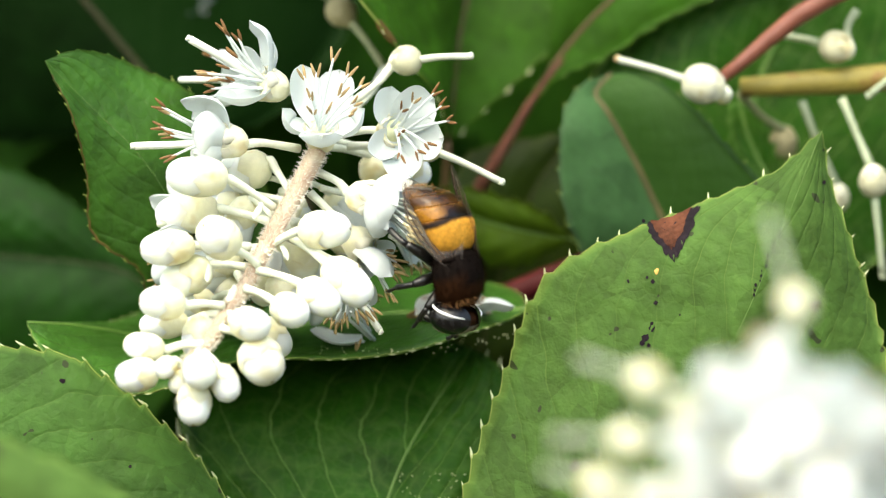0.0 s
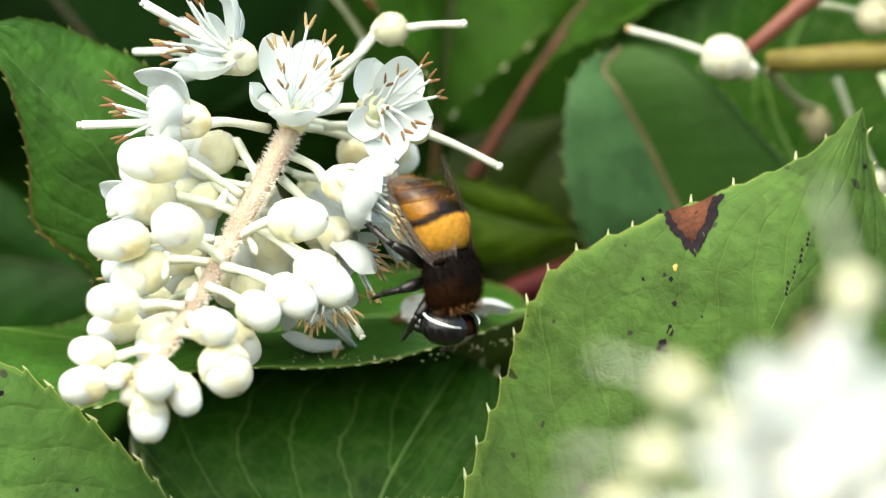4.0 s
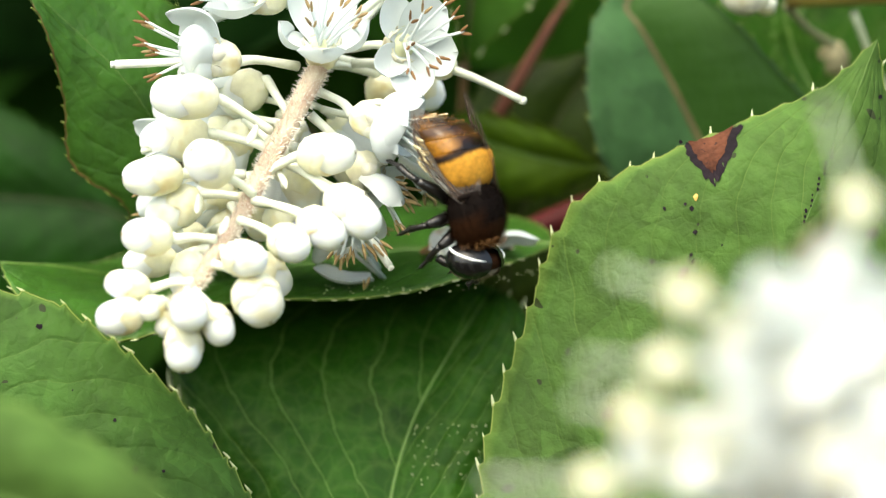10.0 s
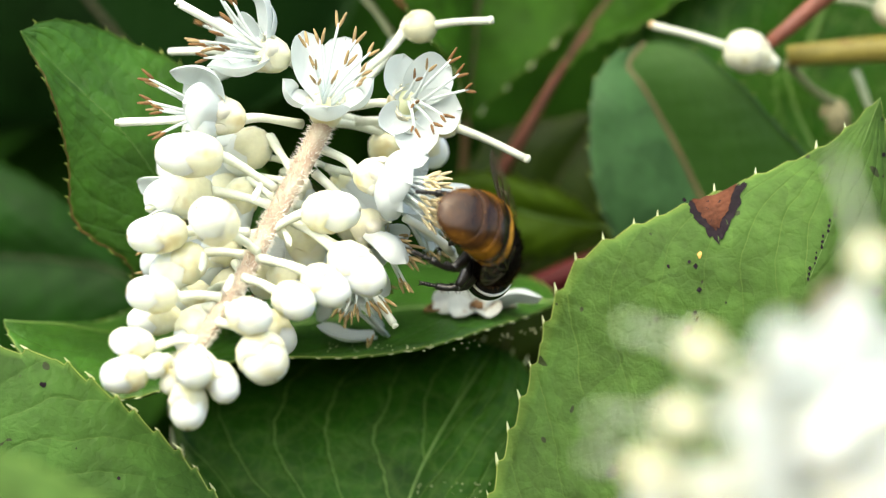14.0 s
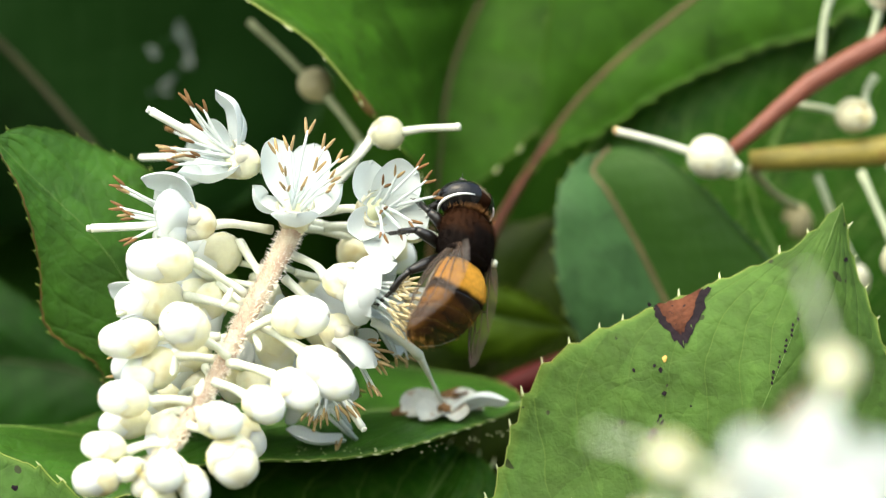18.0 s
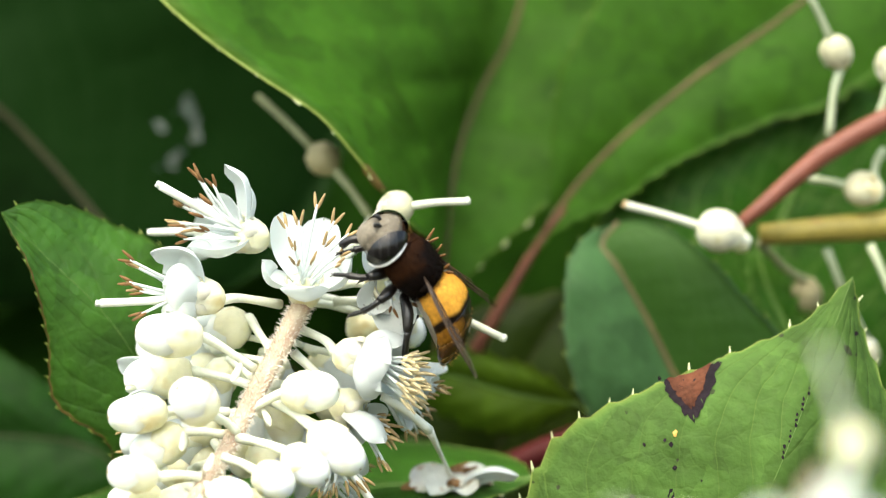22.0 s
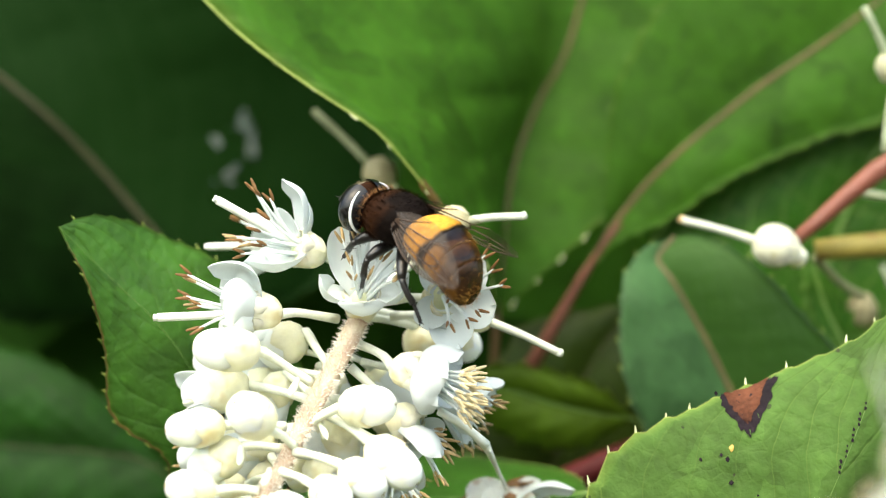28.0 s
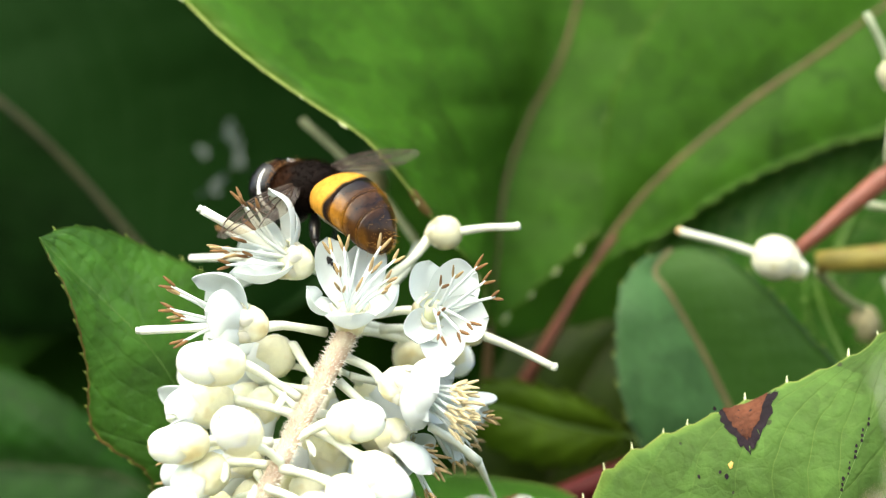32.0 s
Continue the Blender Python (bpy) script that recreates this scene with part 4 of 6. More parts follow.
def blossom(parent, label, o, axis, foot, petals, anthers, style, dark, rng):
    """An open flower: five-lobed cream cup at o on a stalk from foot, petals out to their tips, stamens out to their anthers."""
    o, f = Vector(o), Vector(foot)
    u, v, w = frame_of(axis)
    cup = part("flower", lathe(o, w, [(-1.5, 0.4), (-1.35, 0.8), (-0.8, 1.35), (0.0, 1.62), (0.8, 1.66), (1.3, 1.58), (1.3, 1.4), (0.6, 1.3), (0.0, 0.5)], 20, lobes=5, depth=0.07), MAT_CALYX, parent, label)
    part("pedicel", tube([f, f.lerp(o, 0.55) + Vector((0, 0, 0.25)), o - w * 1.3], [0.46, 0.38, 0.5], 9), MAT_PEDICEL, cup)
    for k in range(5):
        a = 2 * math.pi * k / 5
        out = u * math.cos(a) + v * math.sin(a)
        part("sepal", petal_to(o + out * 1.42 + w * 0.2, o + out * 1.62 + w * 1.55, 1.7, out * 0.15, w * 0.1 - out, 0.3, 8, 3), MAT_CALYX, cup)
    part("ovary", lathe(o, w, [(-0.2, 1.3), (0.6, 1.32), (1.0, 1.1), (1.5, 0.7), (1.8, 0.25)], 12, lobes=3, depth=0.1), MAT_OVARY, cup, "greenish white ovary")
    for tip, wide, bow, face in petals:
        d = Vector(tip) - o
        side = d - w * d.dot(w)
        base = o + w * 0.8 + (side.normalized() * 0.85 if side.length > 0.3 else Vector((0, 0, 0)))
        part("petal", petal_to(base, tip, wide * 1.22, bow, face, 0.42), MAT_PETAL, cup)
    for e in anthers:
        e = Vector(e)
        b = o + w * 0.9 + Vector((rng.uniform(-0.5, 0.5), rng.uniform(-0.5, 0.5), rng.uniform(-0.5, 0.5)))
        part("stamen", tube([b, b.lerp(e, 0.5) + w * 0.4, e], [0.2, 0.16, 0.12], 6), MAT_PETAL, cup)
        part("anther", anther_pair(e, (e - b).normalized(), rng), MAT_ANTHER if dark and rng.random() < 0.7 else MAT_ANTHER_CREAM if dark is None else MAT_ANTHER_PALE, cup)
    if style:
        e, r = Vector(style[0]), style[1]
        part("style", tube([o + w * 0.8, o.lerp(e, 0.55), e], [r, r * 0.9, r * 0.95], 9), MAT_STYLE, cup)
        d = (e - o).normalized()
        q, g, d = frame_of(d)
        part("stigma", join(*[lathe(e, d + (q * math.cos(a) + g * math.sin(a)) * 0.7, [(-0.2, 0.2), (0.1, 0.24), (0.45, 0.13)], 7) for a in (0.3, 2.4, 4.5)]), MAT_STYLE, cup)
    return cup


def bud(parent, c, tip, long, wide, foot, rng, open_=0.0, label=""):
    """A closed bud: egg of folded petals in a cream cup, centred at c, pointing along tip."""
    c, w = Vector(c), Vector(tip).normalized()
    u, v, w = frame_of(w, (rng.uniform(-1, 1), rng.uniform(-1, 1), rng.uniform(-1, 1)))
    h, r = long / 2, wide / 2
    body = part("bud", lathe(c, w, oval(-h * 0.92, h, r, 15, 0.8), 24, u, lobes=5, depth=0.02, twist=0.25), MAT_BUD, parent, label)
    cal = [(-h, 0.3 * r), (-h * 0.96, 0.5 * r), (-h * 0.72, 0.86 * r), (-h * 0.35, 1.03 * r), (-h * 0.05, 1.075 * r), (-h * 0.0, 1.03 * r)]
    pts, faces = lathe(c, w, cal, 20, u)
    for k in range(20):
        lobe = math.cos(2.5 * (2 * math.pi * k / 20)) ** 2
        pts[5 * 20 + k] = pts[5 * 20 + k] + w * (h * 0.3 * lobe - h * 0.12)
        pts[4 * 20 + k] = pts[4 * 20 + k] + w * (h * 0.2 * lobe - h * 0.12)
    part("calyx", (pts, faces[:-1]), MAT_CALYX, body)
    if long > 4.2:
        part("tip_scar", lathe(c + w * h * 0.93, w, [(0, 0.34), (0.12, 0.3), (0.2, 0.16), (0.24, 0.05)], 9, lobes=5, depth=0.25), MAT_FRUIT_DULL, body, "tiny folded tip of the bud")
    f = Vector(foot)
    e = c - w * h * 0.93
    part("pedicel", tube([f, f.lerp(e, 0.5) + Vector((0, 0, 0.2)), e - w * 0.35, e], [0.46, 0.36, 0.42, 0.5], 8), MAT_PEDICEL, body)
    if open_:
        for k in range(2):
            a = rng.uniform(0, 6.28)
            out = u * math.cos(a) + v * math.sin(a)
            part("petal", petal(c - w * h * 0.2 + out * r * 0.7, w, out, long * 0.75, wide * 0.7, 0.25, open_), MAT_PETAL, body)
    return body


def spent(parent, c, r, style_tip, foot, mat=None, tip_dark=False, dull=False, thin=1.0, stalk=None):
    """A flower that has shed its petals: round pale fruit with a long style."""
    c, e, f = Vector(c), Vector(style_tip), Vector(foot)
    w = (e - c).normalized()
    body = part("fruit", lathe(c, w, oval(-r, r, r, 8, 0.8), 14, lobes=3, depth=0.03), mat or MAT_FRUIT, parent, "round pale green young fruit")
    part("style", tube([c + w * r * 0.8, c.lerp(e, 0.55) + Vector((0, 0, 0.15)), e], [0.42 * thin, 0.34 * thin, 0.36 * thin], 8), MAT_STALK_DULL if dull else stalk or MAT_STYLE_OLD, body)
    part("stigma", lathe(e, w, [(-0.15, 0.34), (0.15, 0.4), (0.35, 0.25)], 8, lobes=3, depth=0.15), MAT_STALK_DULL if dull else MAT_ANTHER_PALE if tip_dark else stalk or MAT_STYLE_OLD, body)
    part("calyx", lathe(c - w * r * 0.9, w, [(-0.25 * r, 0.3 * r), (0, 0.6 * r), (0.35 * r, 0.8 * r), (0.55 * r, 0.92 * r), (0.5 * r, 0.8 * r)], 15, lobes=5, depth=0.12), MAT_FRUIT_DULL if dull else MAT_CALYX, body)
    part("pedicel", tube([f, f.lerp(c, 0.5) + Vector((0.1, 0, 0.2)), c - w * r * 0.85], [0.45 * thin, 0.36 * thin, 0.5 * thin], 8), MAT_STALK_DULL if dull else stalk or MAT_PEDICEL, body)
    return body


# ---- the flower spike ----
rng = random.Random(11)
SPIKE = thing("flower_spike", (-15.70, 0.00, 10.05), "drooping spike of white flowers above and egg-shaped buds below", "flower")
cam.data.dof.focus_object = SPIKE
AXIS = [(-12.17, 46.00, 21.03), (-11.86, 20.00, 19.43), (-12.59, 7.00, 17.48), (-12.52, 2.00, 16.64), (-14.45, 0.00, 12.55), (-17.10, -2.00, 7.51), (-19.23, -4.00, 3.02), (-21.34, -6.00, -0.44), (-23.66, -8.00, -3.86), (-25.52, -8.00, -5.33)]
rachis = part("rachis", tube(AXIS, [1.25, 1.2, 1.1, 1.02, 0.97, 0.93, 0.9, 0.82, 0.72, 0.55], 12, 60), MAT_RACHIS, SPIKE, "hairy pink-tan flower stem")
line = spline(AXIS[3:], 120)
hairs = []
for k in range(2800):
    i = rng.randrange(0, 119)
    p, q = line[i], line[i + 1]
    u, v, w = frame_of(q - p)
    a = rng.uniform(0, 6.28)
    out = u * math.cos(a) + v * math.sin(a)
    r = 0.98 - 0.3 * i / 120
    s = p.lerp(q, rng.random()) + out * r * 0.93
    e = s + (out + w * rng.uniform(-0.7, 0.7) + u * rng.uniform(-0.4, 0.4)).normalized() * rng.uniform(0.3, 0.65)
    side = w.cross(out) * 0.03
    hairs.append(([s - side, s + side, e, s + w * 0.06], [(0, 1, 2), (1, 3, 2)]))
part("stem_hairs", join(*hairs), MAT_HAIR, rachis, "short pale hairs", kind="stuff")

# open flowers, from the top down: label, cup, axis, foot, petals (tip, width, bow, hollow side), anthers, style, whether the anthers are brown
BLOSSOMS = [
    ("white flower turned to the side, two petals bent back", (-17.10, 2.00, 22.28), (-1, -0.35, 0.3), (-14.06, 8.00, 21.41),
     [((-19.62, 1.00, 28.78), 2.7, (0.9, 0, 1.2), (-1, -0.3, -0.4)), ((-17.81, 3.50, 26.11), 3.0, (0.6, 0, 0.6), (-1, -0.5, 0)), ((-22.89, -1.00, 21.24), 3.1, (0.3, -0.6, -0.9), (-0.2, -0.3, 1)), ((-21.97, 5.00, 22.47), 3.2, (0, 0, -0.5), (-0.2, -0.6, 0.8)), ((-20.47, 5.50, 25.33), 3.2, (0, 0.4, 0.5), (-0.3, -0.8, -0.4))],
     [(-21.70, 0.00, 27.38), (-22.16, 1.00, 27.97), (-20.61, 0.50, 27.01), (-20.94, 0.00, 25.30), (-21.74, -1.00, 24.02), (-23.91, -1.00, 23.46), (-22.42, 2.00, 23.15), (-23.15, -1.00, 21.94), (-21.29, 0.00, 22.81), (-23.60, 3.00, 23.52)], ((-25.28, -1.00, 26.75), 0.42), True),
    ("white bell-shaped flower, its upper petal bent back", (-20.95, -1.00, 16.69), (-1, -0.25, 0.12), (-14.63, 3.00, 16.28),
     [((-26.10, -2.00, 20.67), 2.6, (1.0, -0.4, 1.5), (-0.3, -0.5, -1)), ((-24.85, -4.00, 17.75), 3.6, (0.2, -1.0, 0.3), (0, 1, -0.2)), ((-24.62, -3.00, 15.59), 3.4, (0.2, -0.9, -0.7), (0, 0.9, 0.5)), ((-24.91, 3.00, 16.98), 3.6, (0, 1.0, -0.5), (0, -1, 0.2)), ((-25.32, 3.00, 19.02), 3.4, (0, 0.9, 0.6), (0, -1, -0.3))],
     [(-27.86, -2.00, 20.07), (-27.48, -1.00, 19.52), (-27.96, -2.00, 18.06), (-27.07, -1.00, 17.30), (-27.55, 0.00, 17.65), (-26.72, -3.00, 15.19), (-26.41, 1.00, 19.17)], ((-30.51, -2.00, 16.20), 0.42), True),
    ("white cup-shaped flower with straw-coloured anthers, facing up", (-12.46, 1.50, 17.30), (0.05, -0.5, 0.85), (-12.90, 4.00, 15.74),
     [((-14.48, 2.00, 24.57), 2.9, (-0.6, 0.3, -0.4), (0.5, -0.8, 0.2)), ((-10.76, 4.00, 24.19), 3.2, (0.3, 0.6, 0), (-0.2, -1, 0.1)), ((-16.20, -0.50, 20.15), 3.1, (-0.8, -0.3, -0.9), (0.5, -0.3, 0.8)), ((-12.13, -4.50, 17.41), 3.6, (0, -0.8, -1.0), (0, -0.3, 1)), ((-8.16, -1.00, 20.21), 3.3, (0.8, -0.4, -1.0), (-0.5, -0.4, 0.8)), ((-12.64, 5.00, 22.71), 3.4, (0, 0.6, 0), (0, -1, 0.2))],
     [(-11.29, 1.00, 25.16), (-12.93, 0.00, 23.57), (-9.76, 0.50, 23.65), (-8.41, -1.00, 22.44), (-8.99, -2.00, 20.66), (-9.37, -3.00, 19.55), (-11.68, -3.00, 19.80), (-13.08, -3.00, 19.65), (-14.20, 0.00, 23.32), (-13.32, -2.00, 21.17), (-10.50, 0.00, 21.64)], None, False),
    ("wide open white flower, its petals spread", (-5.53, 3.00, 17.98), (0.4, -0.9, 0.15), (-9.94, 5.00, 18.03),
     [((-5.51, 1.00, 22.46), 2.9, (-0.7, -0.2, 0), (0.5, -0.8, -0.3)), ((-1.34, 1.00, 21.34), 3.6, (0, -0.3, 0.5), (0, -1, -0.2)), ((-6.40, -0.50, 15.08), 3.0, (-0.6, -0.4, -0.2), (0.5, -0.9, 0.1)), ((-0.33, 1.00, 17.47), 3.6, (0.2, 0, -0.4), (0, -1, 0.15)), ((-3.47, 0.00, 13.48), 3.3, (-0.2, -0.3, -0.3), (0.1, -1, 0.3))],
     [(-1.34, -1.00, 21.77), (-0.63, -2.00, 20.45), (-3.30, -2.00, 20.96), (-4.41, -2.50, 20.07), (-4.50, -3.00, 17.78), (-4.56, -2.50, 15.59), (-2.85, -2.50, 15.89), (-1.95, -2.00, 16.72), (0.17, -3.00, 19.03)], None, True),
    ("white bell-shaped flower with a long brush of pale stamens", (-8.41, -1.00, 11.48), (1, -0.25, -0.2), (-13.25, 3.00, 14.23),
     [((-3.26, -2.00, 13.05), 3.4, (-0.4, -0.3, 0.9), (0, 0.3, -1)), ((-4.69, -5.00, 10.59), 3.9, (-0.2, -1.2, 0.2), (0, 1, -0.1)), ((-5.55, -4.00, 8.22), 3.6, (-0.7, -0.9, -0.6), (0.3, 0.8, 0.7)), ((-3.50, 4.00, 10.10), 3.6, (0, 1.0, -0.4), (0, -1, 0.2)), ((-3.40, 4.00, 12.14), 3.6, (0, 1.0, 0.5), (0, -1, -0.3))],
     [(-3.45, -4.00, 10.82), (-2.95, -3.00, 10.35), (-2.45, -3.00, 9.75), (-3.05, -4.00, 9.12), (-2.35, -3.00, 8.65), (-2.65, -3.50, 8.03), (-3.44, -5.00, 8.40), (-2.15, -2.00, 10.68), (-1.96, -1.00, 9.20), (-3.74, -5.00, 9.39), (-2.86, -2.00, 11.44), (-2.26, -2.00, 7.56), (-3.24, -4.50, 10.11), (-2.75, -4.00, 10.82), (-2.54, -4.50, 9.11), (-3.14, -4.50, 8.01), (-3.55, -4.00, 7.62), (-1.95, -2.50, 8.36), (-1.65, -1.50, 9.94), (-2.95, -3.00, 7.14), (-3.93, -5.50, 8.78), (-2.16, -1.00, 11.47), (-3.25, -4.00, 11.22)], None, None),
    ("white drooping flower with dark straw-coloured anthers", (-8.75, 1.00, 7.13), (0.7, -0.2, -0.6), (-13.48, 2.00, 11.91),
     [((-5.22, -2.00, 3.75), 3.1, (0.4, -0.6, 0.6), (-0.3, 0.4, -1)), ((-6.05, 3.00, 5.13), 3.4, (0.2, 0.5, 0.2), (0, -1, -0.3)), ((-6.79, 2.00, 4.20), 3.2, (-0.3, 0.3, -0.3), (0, -1, 0.3))],
     [(-6.00, 0.00, 5.69), (-5.50, 0.00, 4.93), (-5.15, 0.00, 4.18), (-4.60, 1.00, 4.09), (-4.80, 1.00, 5.20), (-5.62, 2.00, 6.13), (-5.24, -1.00, 1.90), (-5.75, 0.00, 2.16)], None, False),
    ("white drooping flower showing its anthers below the buds", (-10.07, 1.00, 3.69), (0.35, -0.2, -0.9), (-15.24, 1.00, 8.07),
     [((-8.61, 4.00, 0.66), 3.2, (0.3, 0.3, 0.2), (0, -1, 0.2)), ((-11.16, 4.00, 1.43), 3.2, (-0.3, 0.3, 0), (0, -1, 0.2))],
     [(-10.75, -2.00, -0.86), (-11.25, -2.00, -0.46), (-10.22, -1.00, -0.76), (-9.72, -1.00, -0.16), (-7.01, 0.00, 0.39), (-7.72, 0.00, 0.04), (-8.53, 0.00, 0.14)], ((-6.41, 0.00, -1.52), 0.4), False),
]
for row in BLOSSOMS:
    blossom(SPIKE, *row, rng)
# flowers behind these, only partly in view
flower(SPIKE, (-18.87, 9.00, 23.29), (-1, 0.1, 0.02), (-13.78, 9.00, 20.95), rng, 0.7, -0.3, 0.9, 6.8, 5, True, (0, 0, -0.2), 3, 0.3)
flower(SPIKE, (-6.15, 6.00, 10.49), (0.85, -0.1, -0.45), (-12.49, 3.00, 12.45), rng, 0.5, 0.1, 1.0, 0, 9, False, (0.2, 0, -1.2), 5, 1.2)
flower(SPIKE, (-14.68, 8.00, 7.72), (-0.2, 0.5, -0.8), (-15.29, 3.00, 11.94), rng, 0.8, -0.4, 1.0, 0, 8, True, (0, 0, 0), 5, 0.7)
flower(SPIKE, (-16.00, 7.00, 7.19), (0.1, 0.2, -1), (-16.74, 1.00, 9.58), rng, 0.7, -0.3, 1.1, 0, 6, True, (0, 0, 0), 5, 0.1)
flower(SPIKE, (-19.88, 8.00, 13.60), (-0.8, 0.3, -0.4), (-14.78, 2.00, 12.62), rng, 0.6, -0.4, 1.0, 0, 6, True, (0, 0, 0), 4, 0.4)

# flowers on the far side, showing white between the buds
for c, ax, ft in (((-11.51, 10.00, 11.77), (0.5, 0.3, -0.6), (-14.02, 2.00, 13.12)), ((-12.09, 9.00, 4.92), (0.45, 0.2, -0.8), (-15.74, 1.00, 8.57)), ((-22.50, 9.00, 12.10), (-0.7, 0.3, -0.4), (-15.74, 1.00, 11.08)), ((-23.75, 7.00, 5.91), (-0.8, 0.2, -0.3), (-18.15, -1.00, 6.53))):
    flower(SPIKE, c, ax, ft, rng, 0.6, 0.1, 0.95, 0, 6, False, label="white flower on the far side of the stem")

# buds: centre, direction of the tip, length, width, place on the stem, how far open
BUDS = [
    ((-24.28, -4.00, 13.30), (-1, -0.2, 0.05), 6.3, 4.1, (-16.90, -1.00, 10.42), 0),
    ((-25.59, 2.00, 9.80), (-1, 0.1, -0.15), 6.6, 4.2, (-17.20, 0.00, 8.95), 0.25),
    ((-21.85, -8.00, 7.38), (-0.6, -0.7, 0.5), 5.0, 4.1, (-18.24, -4.00, 4.75), 0),
    ((-26.97, -5.00, 6.31), (-1, -0.3, -0.1), 5.6, 3.6, (-19.09, -2.00, 6.51), 0),
    ((-25.24, -3.00, 3.47), (-0.85, -0.1, -0.45), 5.6, 3.9, (-19.29, -3.00, 4.51), 0),
    ((-27.18, -8.00, 1.03), (-1, -0.3, 0.1), 4.7, 3.4, (-21.34, -6.00, 0.79), 0),
    ((-27.29, -4.00, -1.09), (-1, 0, -0.1), 5.0, 3.0, (-21.83, -6.00, 0.05), 0),
    ((-28.81, -9.00, -3.17), (-1, -0.3, 0.15), 4.2, 2.8, (-23.17, -8.00, -2.89), 0),
    ((-29.36, -10.00, -5.88), (-1, -0.3, -0.2), 4.4, 3.4, (-24.64, -8.00, -4.84), 0),
    ((-11.76, -4.00, 8.26), (1, -0.3, 0.05), 5.5, 3.9, (-17.60, -2.00, 6.41), 0),
    ((-9.44, -6.00, 3.20), (0.75, -0.35, -0.65), 6.2, 4.0, (-15.25, -1.00, 7.43), 0.0),
    ((-12.11, -7.00, 1.72), (0.8, -0.3, -0.55), 4.9, 3.5, (-18.24, -4.00, 4.25), 0),
    ((-14.86, -8.00, 0.44), (0.7, -0.6, -0.35), 4.3, 3.4, (-19.42, -5.00, 2.51), 0),
    ((-18.57, -10.00, -0.88), (0.8, -0.6, -0.1), 4.4, 3.4, (-20.84, -6.00, 0.05), 0),
    ((-17.50, -9.00, -4.44), (0.45, -0.3, -0.8), 5.0, 4.5, (-21.52, -7.00, -1.32), 0),
    ((-23.25, -12.00, -5.46), (0.2, -0.8, -0.3), 3.9, 3.5, (-23.66, -8.00, -3.62), 0),
    ((-21.00, -10.00, -6.56), (0.4, -0.3, -0.8), 4.0, 3.0, (-23.17, -8.00, -3.62), 0),
    ((-23.87, -10.00, -8.56), (0, -0.3, -1), 4.5, 3.5, (-24.39, -8.00, -4.84), 0),
    ((-19.72, 5.00, 13.99), (-0.7, 0.2, -0.4), 5.0, 4.0, (-15.24, 1.00, 11.83), 0.3),
    ((-20.32, 4.00, 9.40), (-0.4, 0.3, -0.7), 4.8, 3.4, (-16.95, 0.00, 9.55), 0.3),
    ((-22.13, 3.00, 4.84), (-0.8, 0.3, -0.4), 4.6, 3.2, (-18.40, -1.00, 6.03), 0.2),
    ((-18.10, 3.00, 2.67), (0.2, 0.4, -0.8), 4.4, 3.2, (-18.54, -3.00, 4.51), 0),
    ((-16.66, -3.00, -2.28), (0.6, 0.2, -0.8), 4.6, 3.2, (-20.60, -6.00, 0.05), 0),
    ((-23.86, -5.00, -2.27), (-0.3, 0.1, -0.9), 4.4, 3.4, (-22.57, -6.00, -1.43), 0),
    ((-26.69, -10.00, -5.15), (-0.5, -0.6, -0.4), 2.6, 2.2, (-24.88, -8.00, -5.09), 0),
    ((-25.45, -9.00, -6.53), (-0.3, -0.5, -0.7), 2.4, 2.0, (-25.03, -8.00, -5.09), 0),
    ((-14.35, 4.00, 5.61), (0.2, 0.3, -0.9), 5.2, 3.6, (-16.70, 0.00, 8.55), 0.3),
    ((-15.45, 6.00, 10.32), (0.3, 0.4, -0.6), 4.4, 3.4, (-14.99, 1.00, 11.83), 0.2),
    ((-21.43, 4.00, 2.07), (-0.3, 0.3, -0.8), 4.2, 3.2, (-19.78, -3.00, 3.02), 0),
    ((-22.37, 7.00, 10.25), (-0.9, 0.3, -0.2), 5.0, 3.6, (-17.25, 1.00, 9.08), 0.2),
    ((-7.14, 10.00, 14.18), (0.2, 0.3, -0.5), 4.2, 3.4, (-12.05, 6.00, 16.66), 0),
    ((-3.55, 11.00, 14.48), (0.5, 0.4, -0.4), 4.4, 3.6, (-11.56, 7.00, 17.22), 0),
    ((-9.94, 9.00, 7.23), (0.6, 0.3, -0.5), 4.4, 3.4, (-15.24, 1.00, 9.08), 0),
    ((-24.58, 2.00, 0.80), (-0.8, 0.3, -0.2), 4.2, 3.2, (-20.47, -4.00, 2.03), 0),
    ((-15.99, 1.00, 2.06), (0.4, 0.3, -0.8), 4.2, 3.2, (-19.04, -3.00, 4.02), 0),
]
for c, tip, long, wide, foot, op in BUDS:
    bud(SPIKE, c, tip, long * 0.95, wide * 0.94, foot, rng, op)
# narrow bracts at the feet of the flower stalks
for a, b in (((-25.30, -2.00, 1.92), (-24.38, -3.00, 1.06)), ((-22.87, -5.00, 4.63), (-23.00, -6.00, 3.03)), ((-27.55, -1.00, 8.72), (-28.28, -2.00, 8.55)), ((-17.99, -3.00, 10.67), (-18.69, -4.00, 9.24)), ((-16.02, -2.00, 6.67), (-15.38, -3.00, 5.25)), ((-20.27, -7.00, 2.62), (-20.80, -8.00, 1.23))):
    part("bract", petal_to(a, b, 0.7, (0, -0.2, 0), (0.3, 1, 0.2), 0.3, 6, 2), MAT_PEDICEL, SPIKE, "narrow pointed bract")
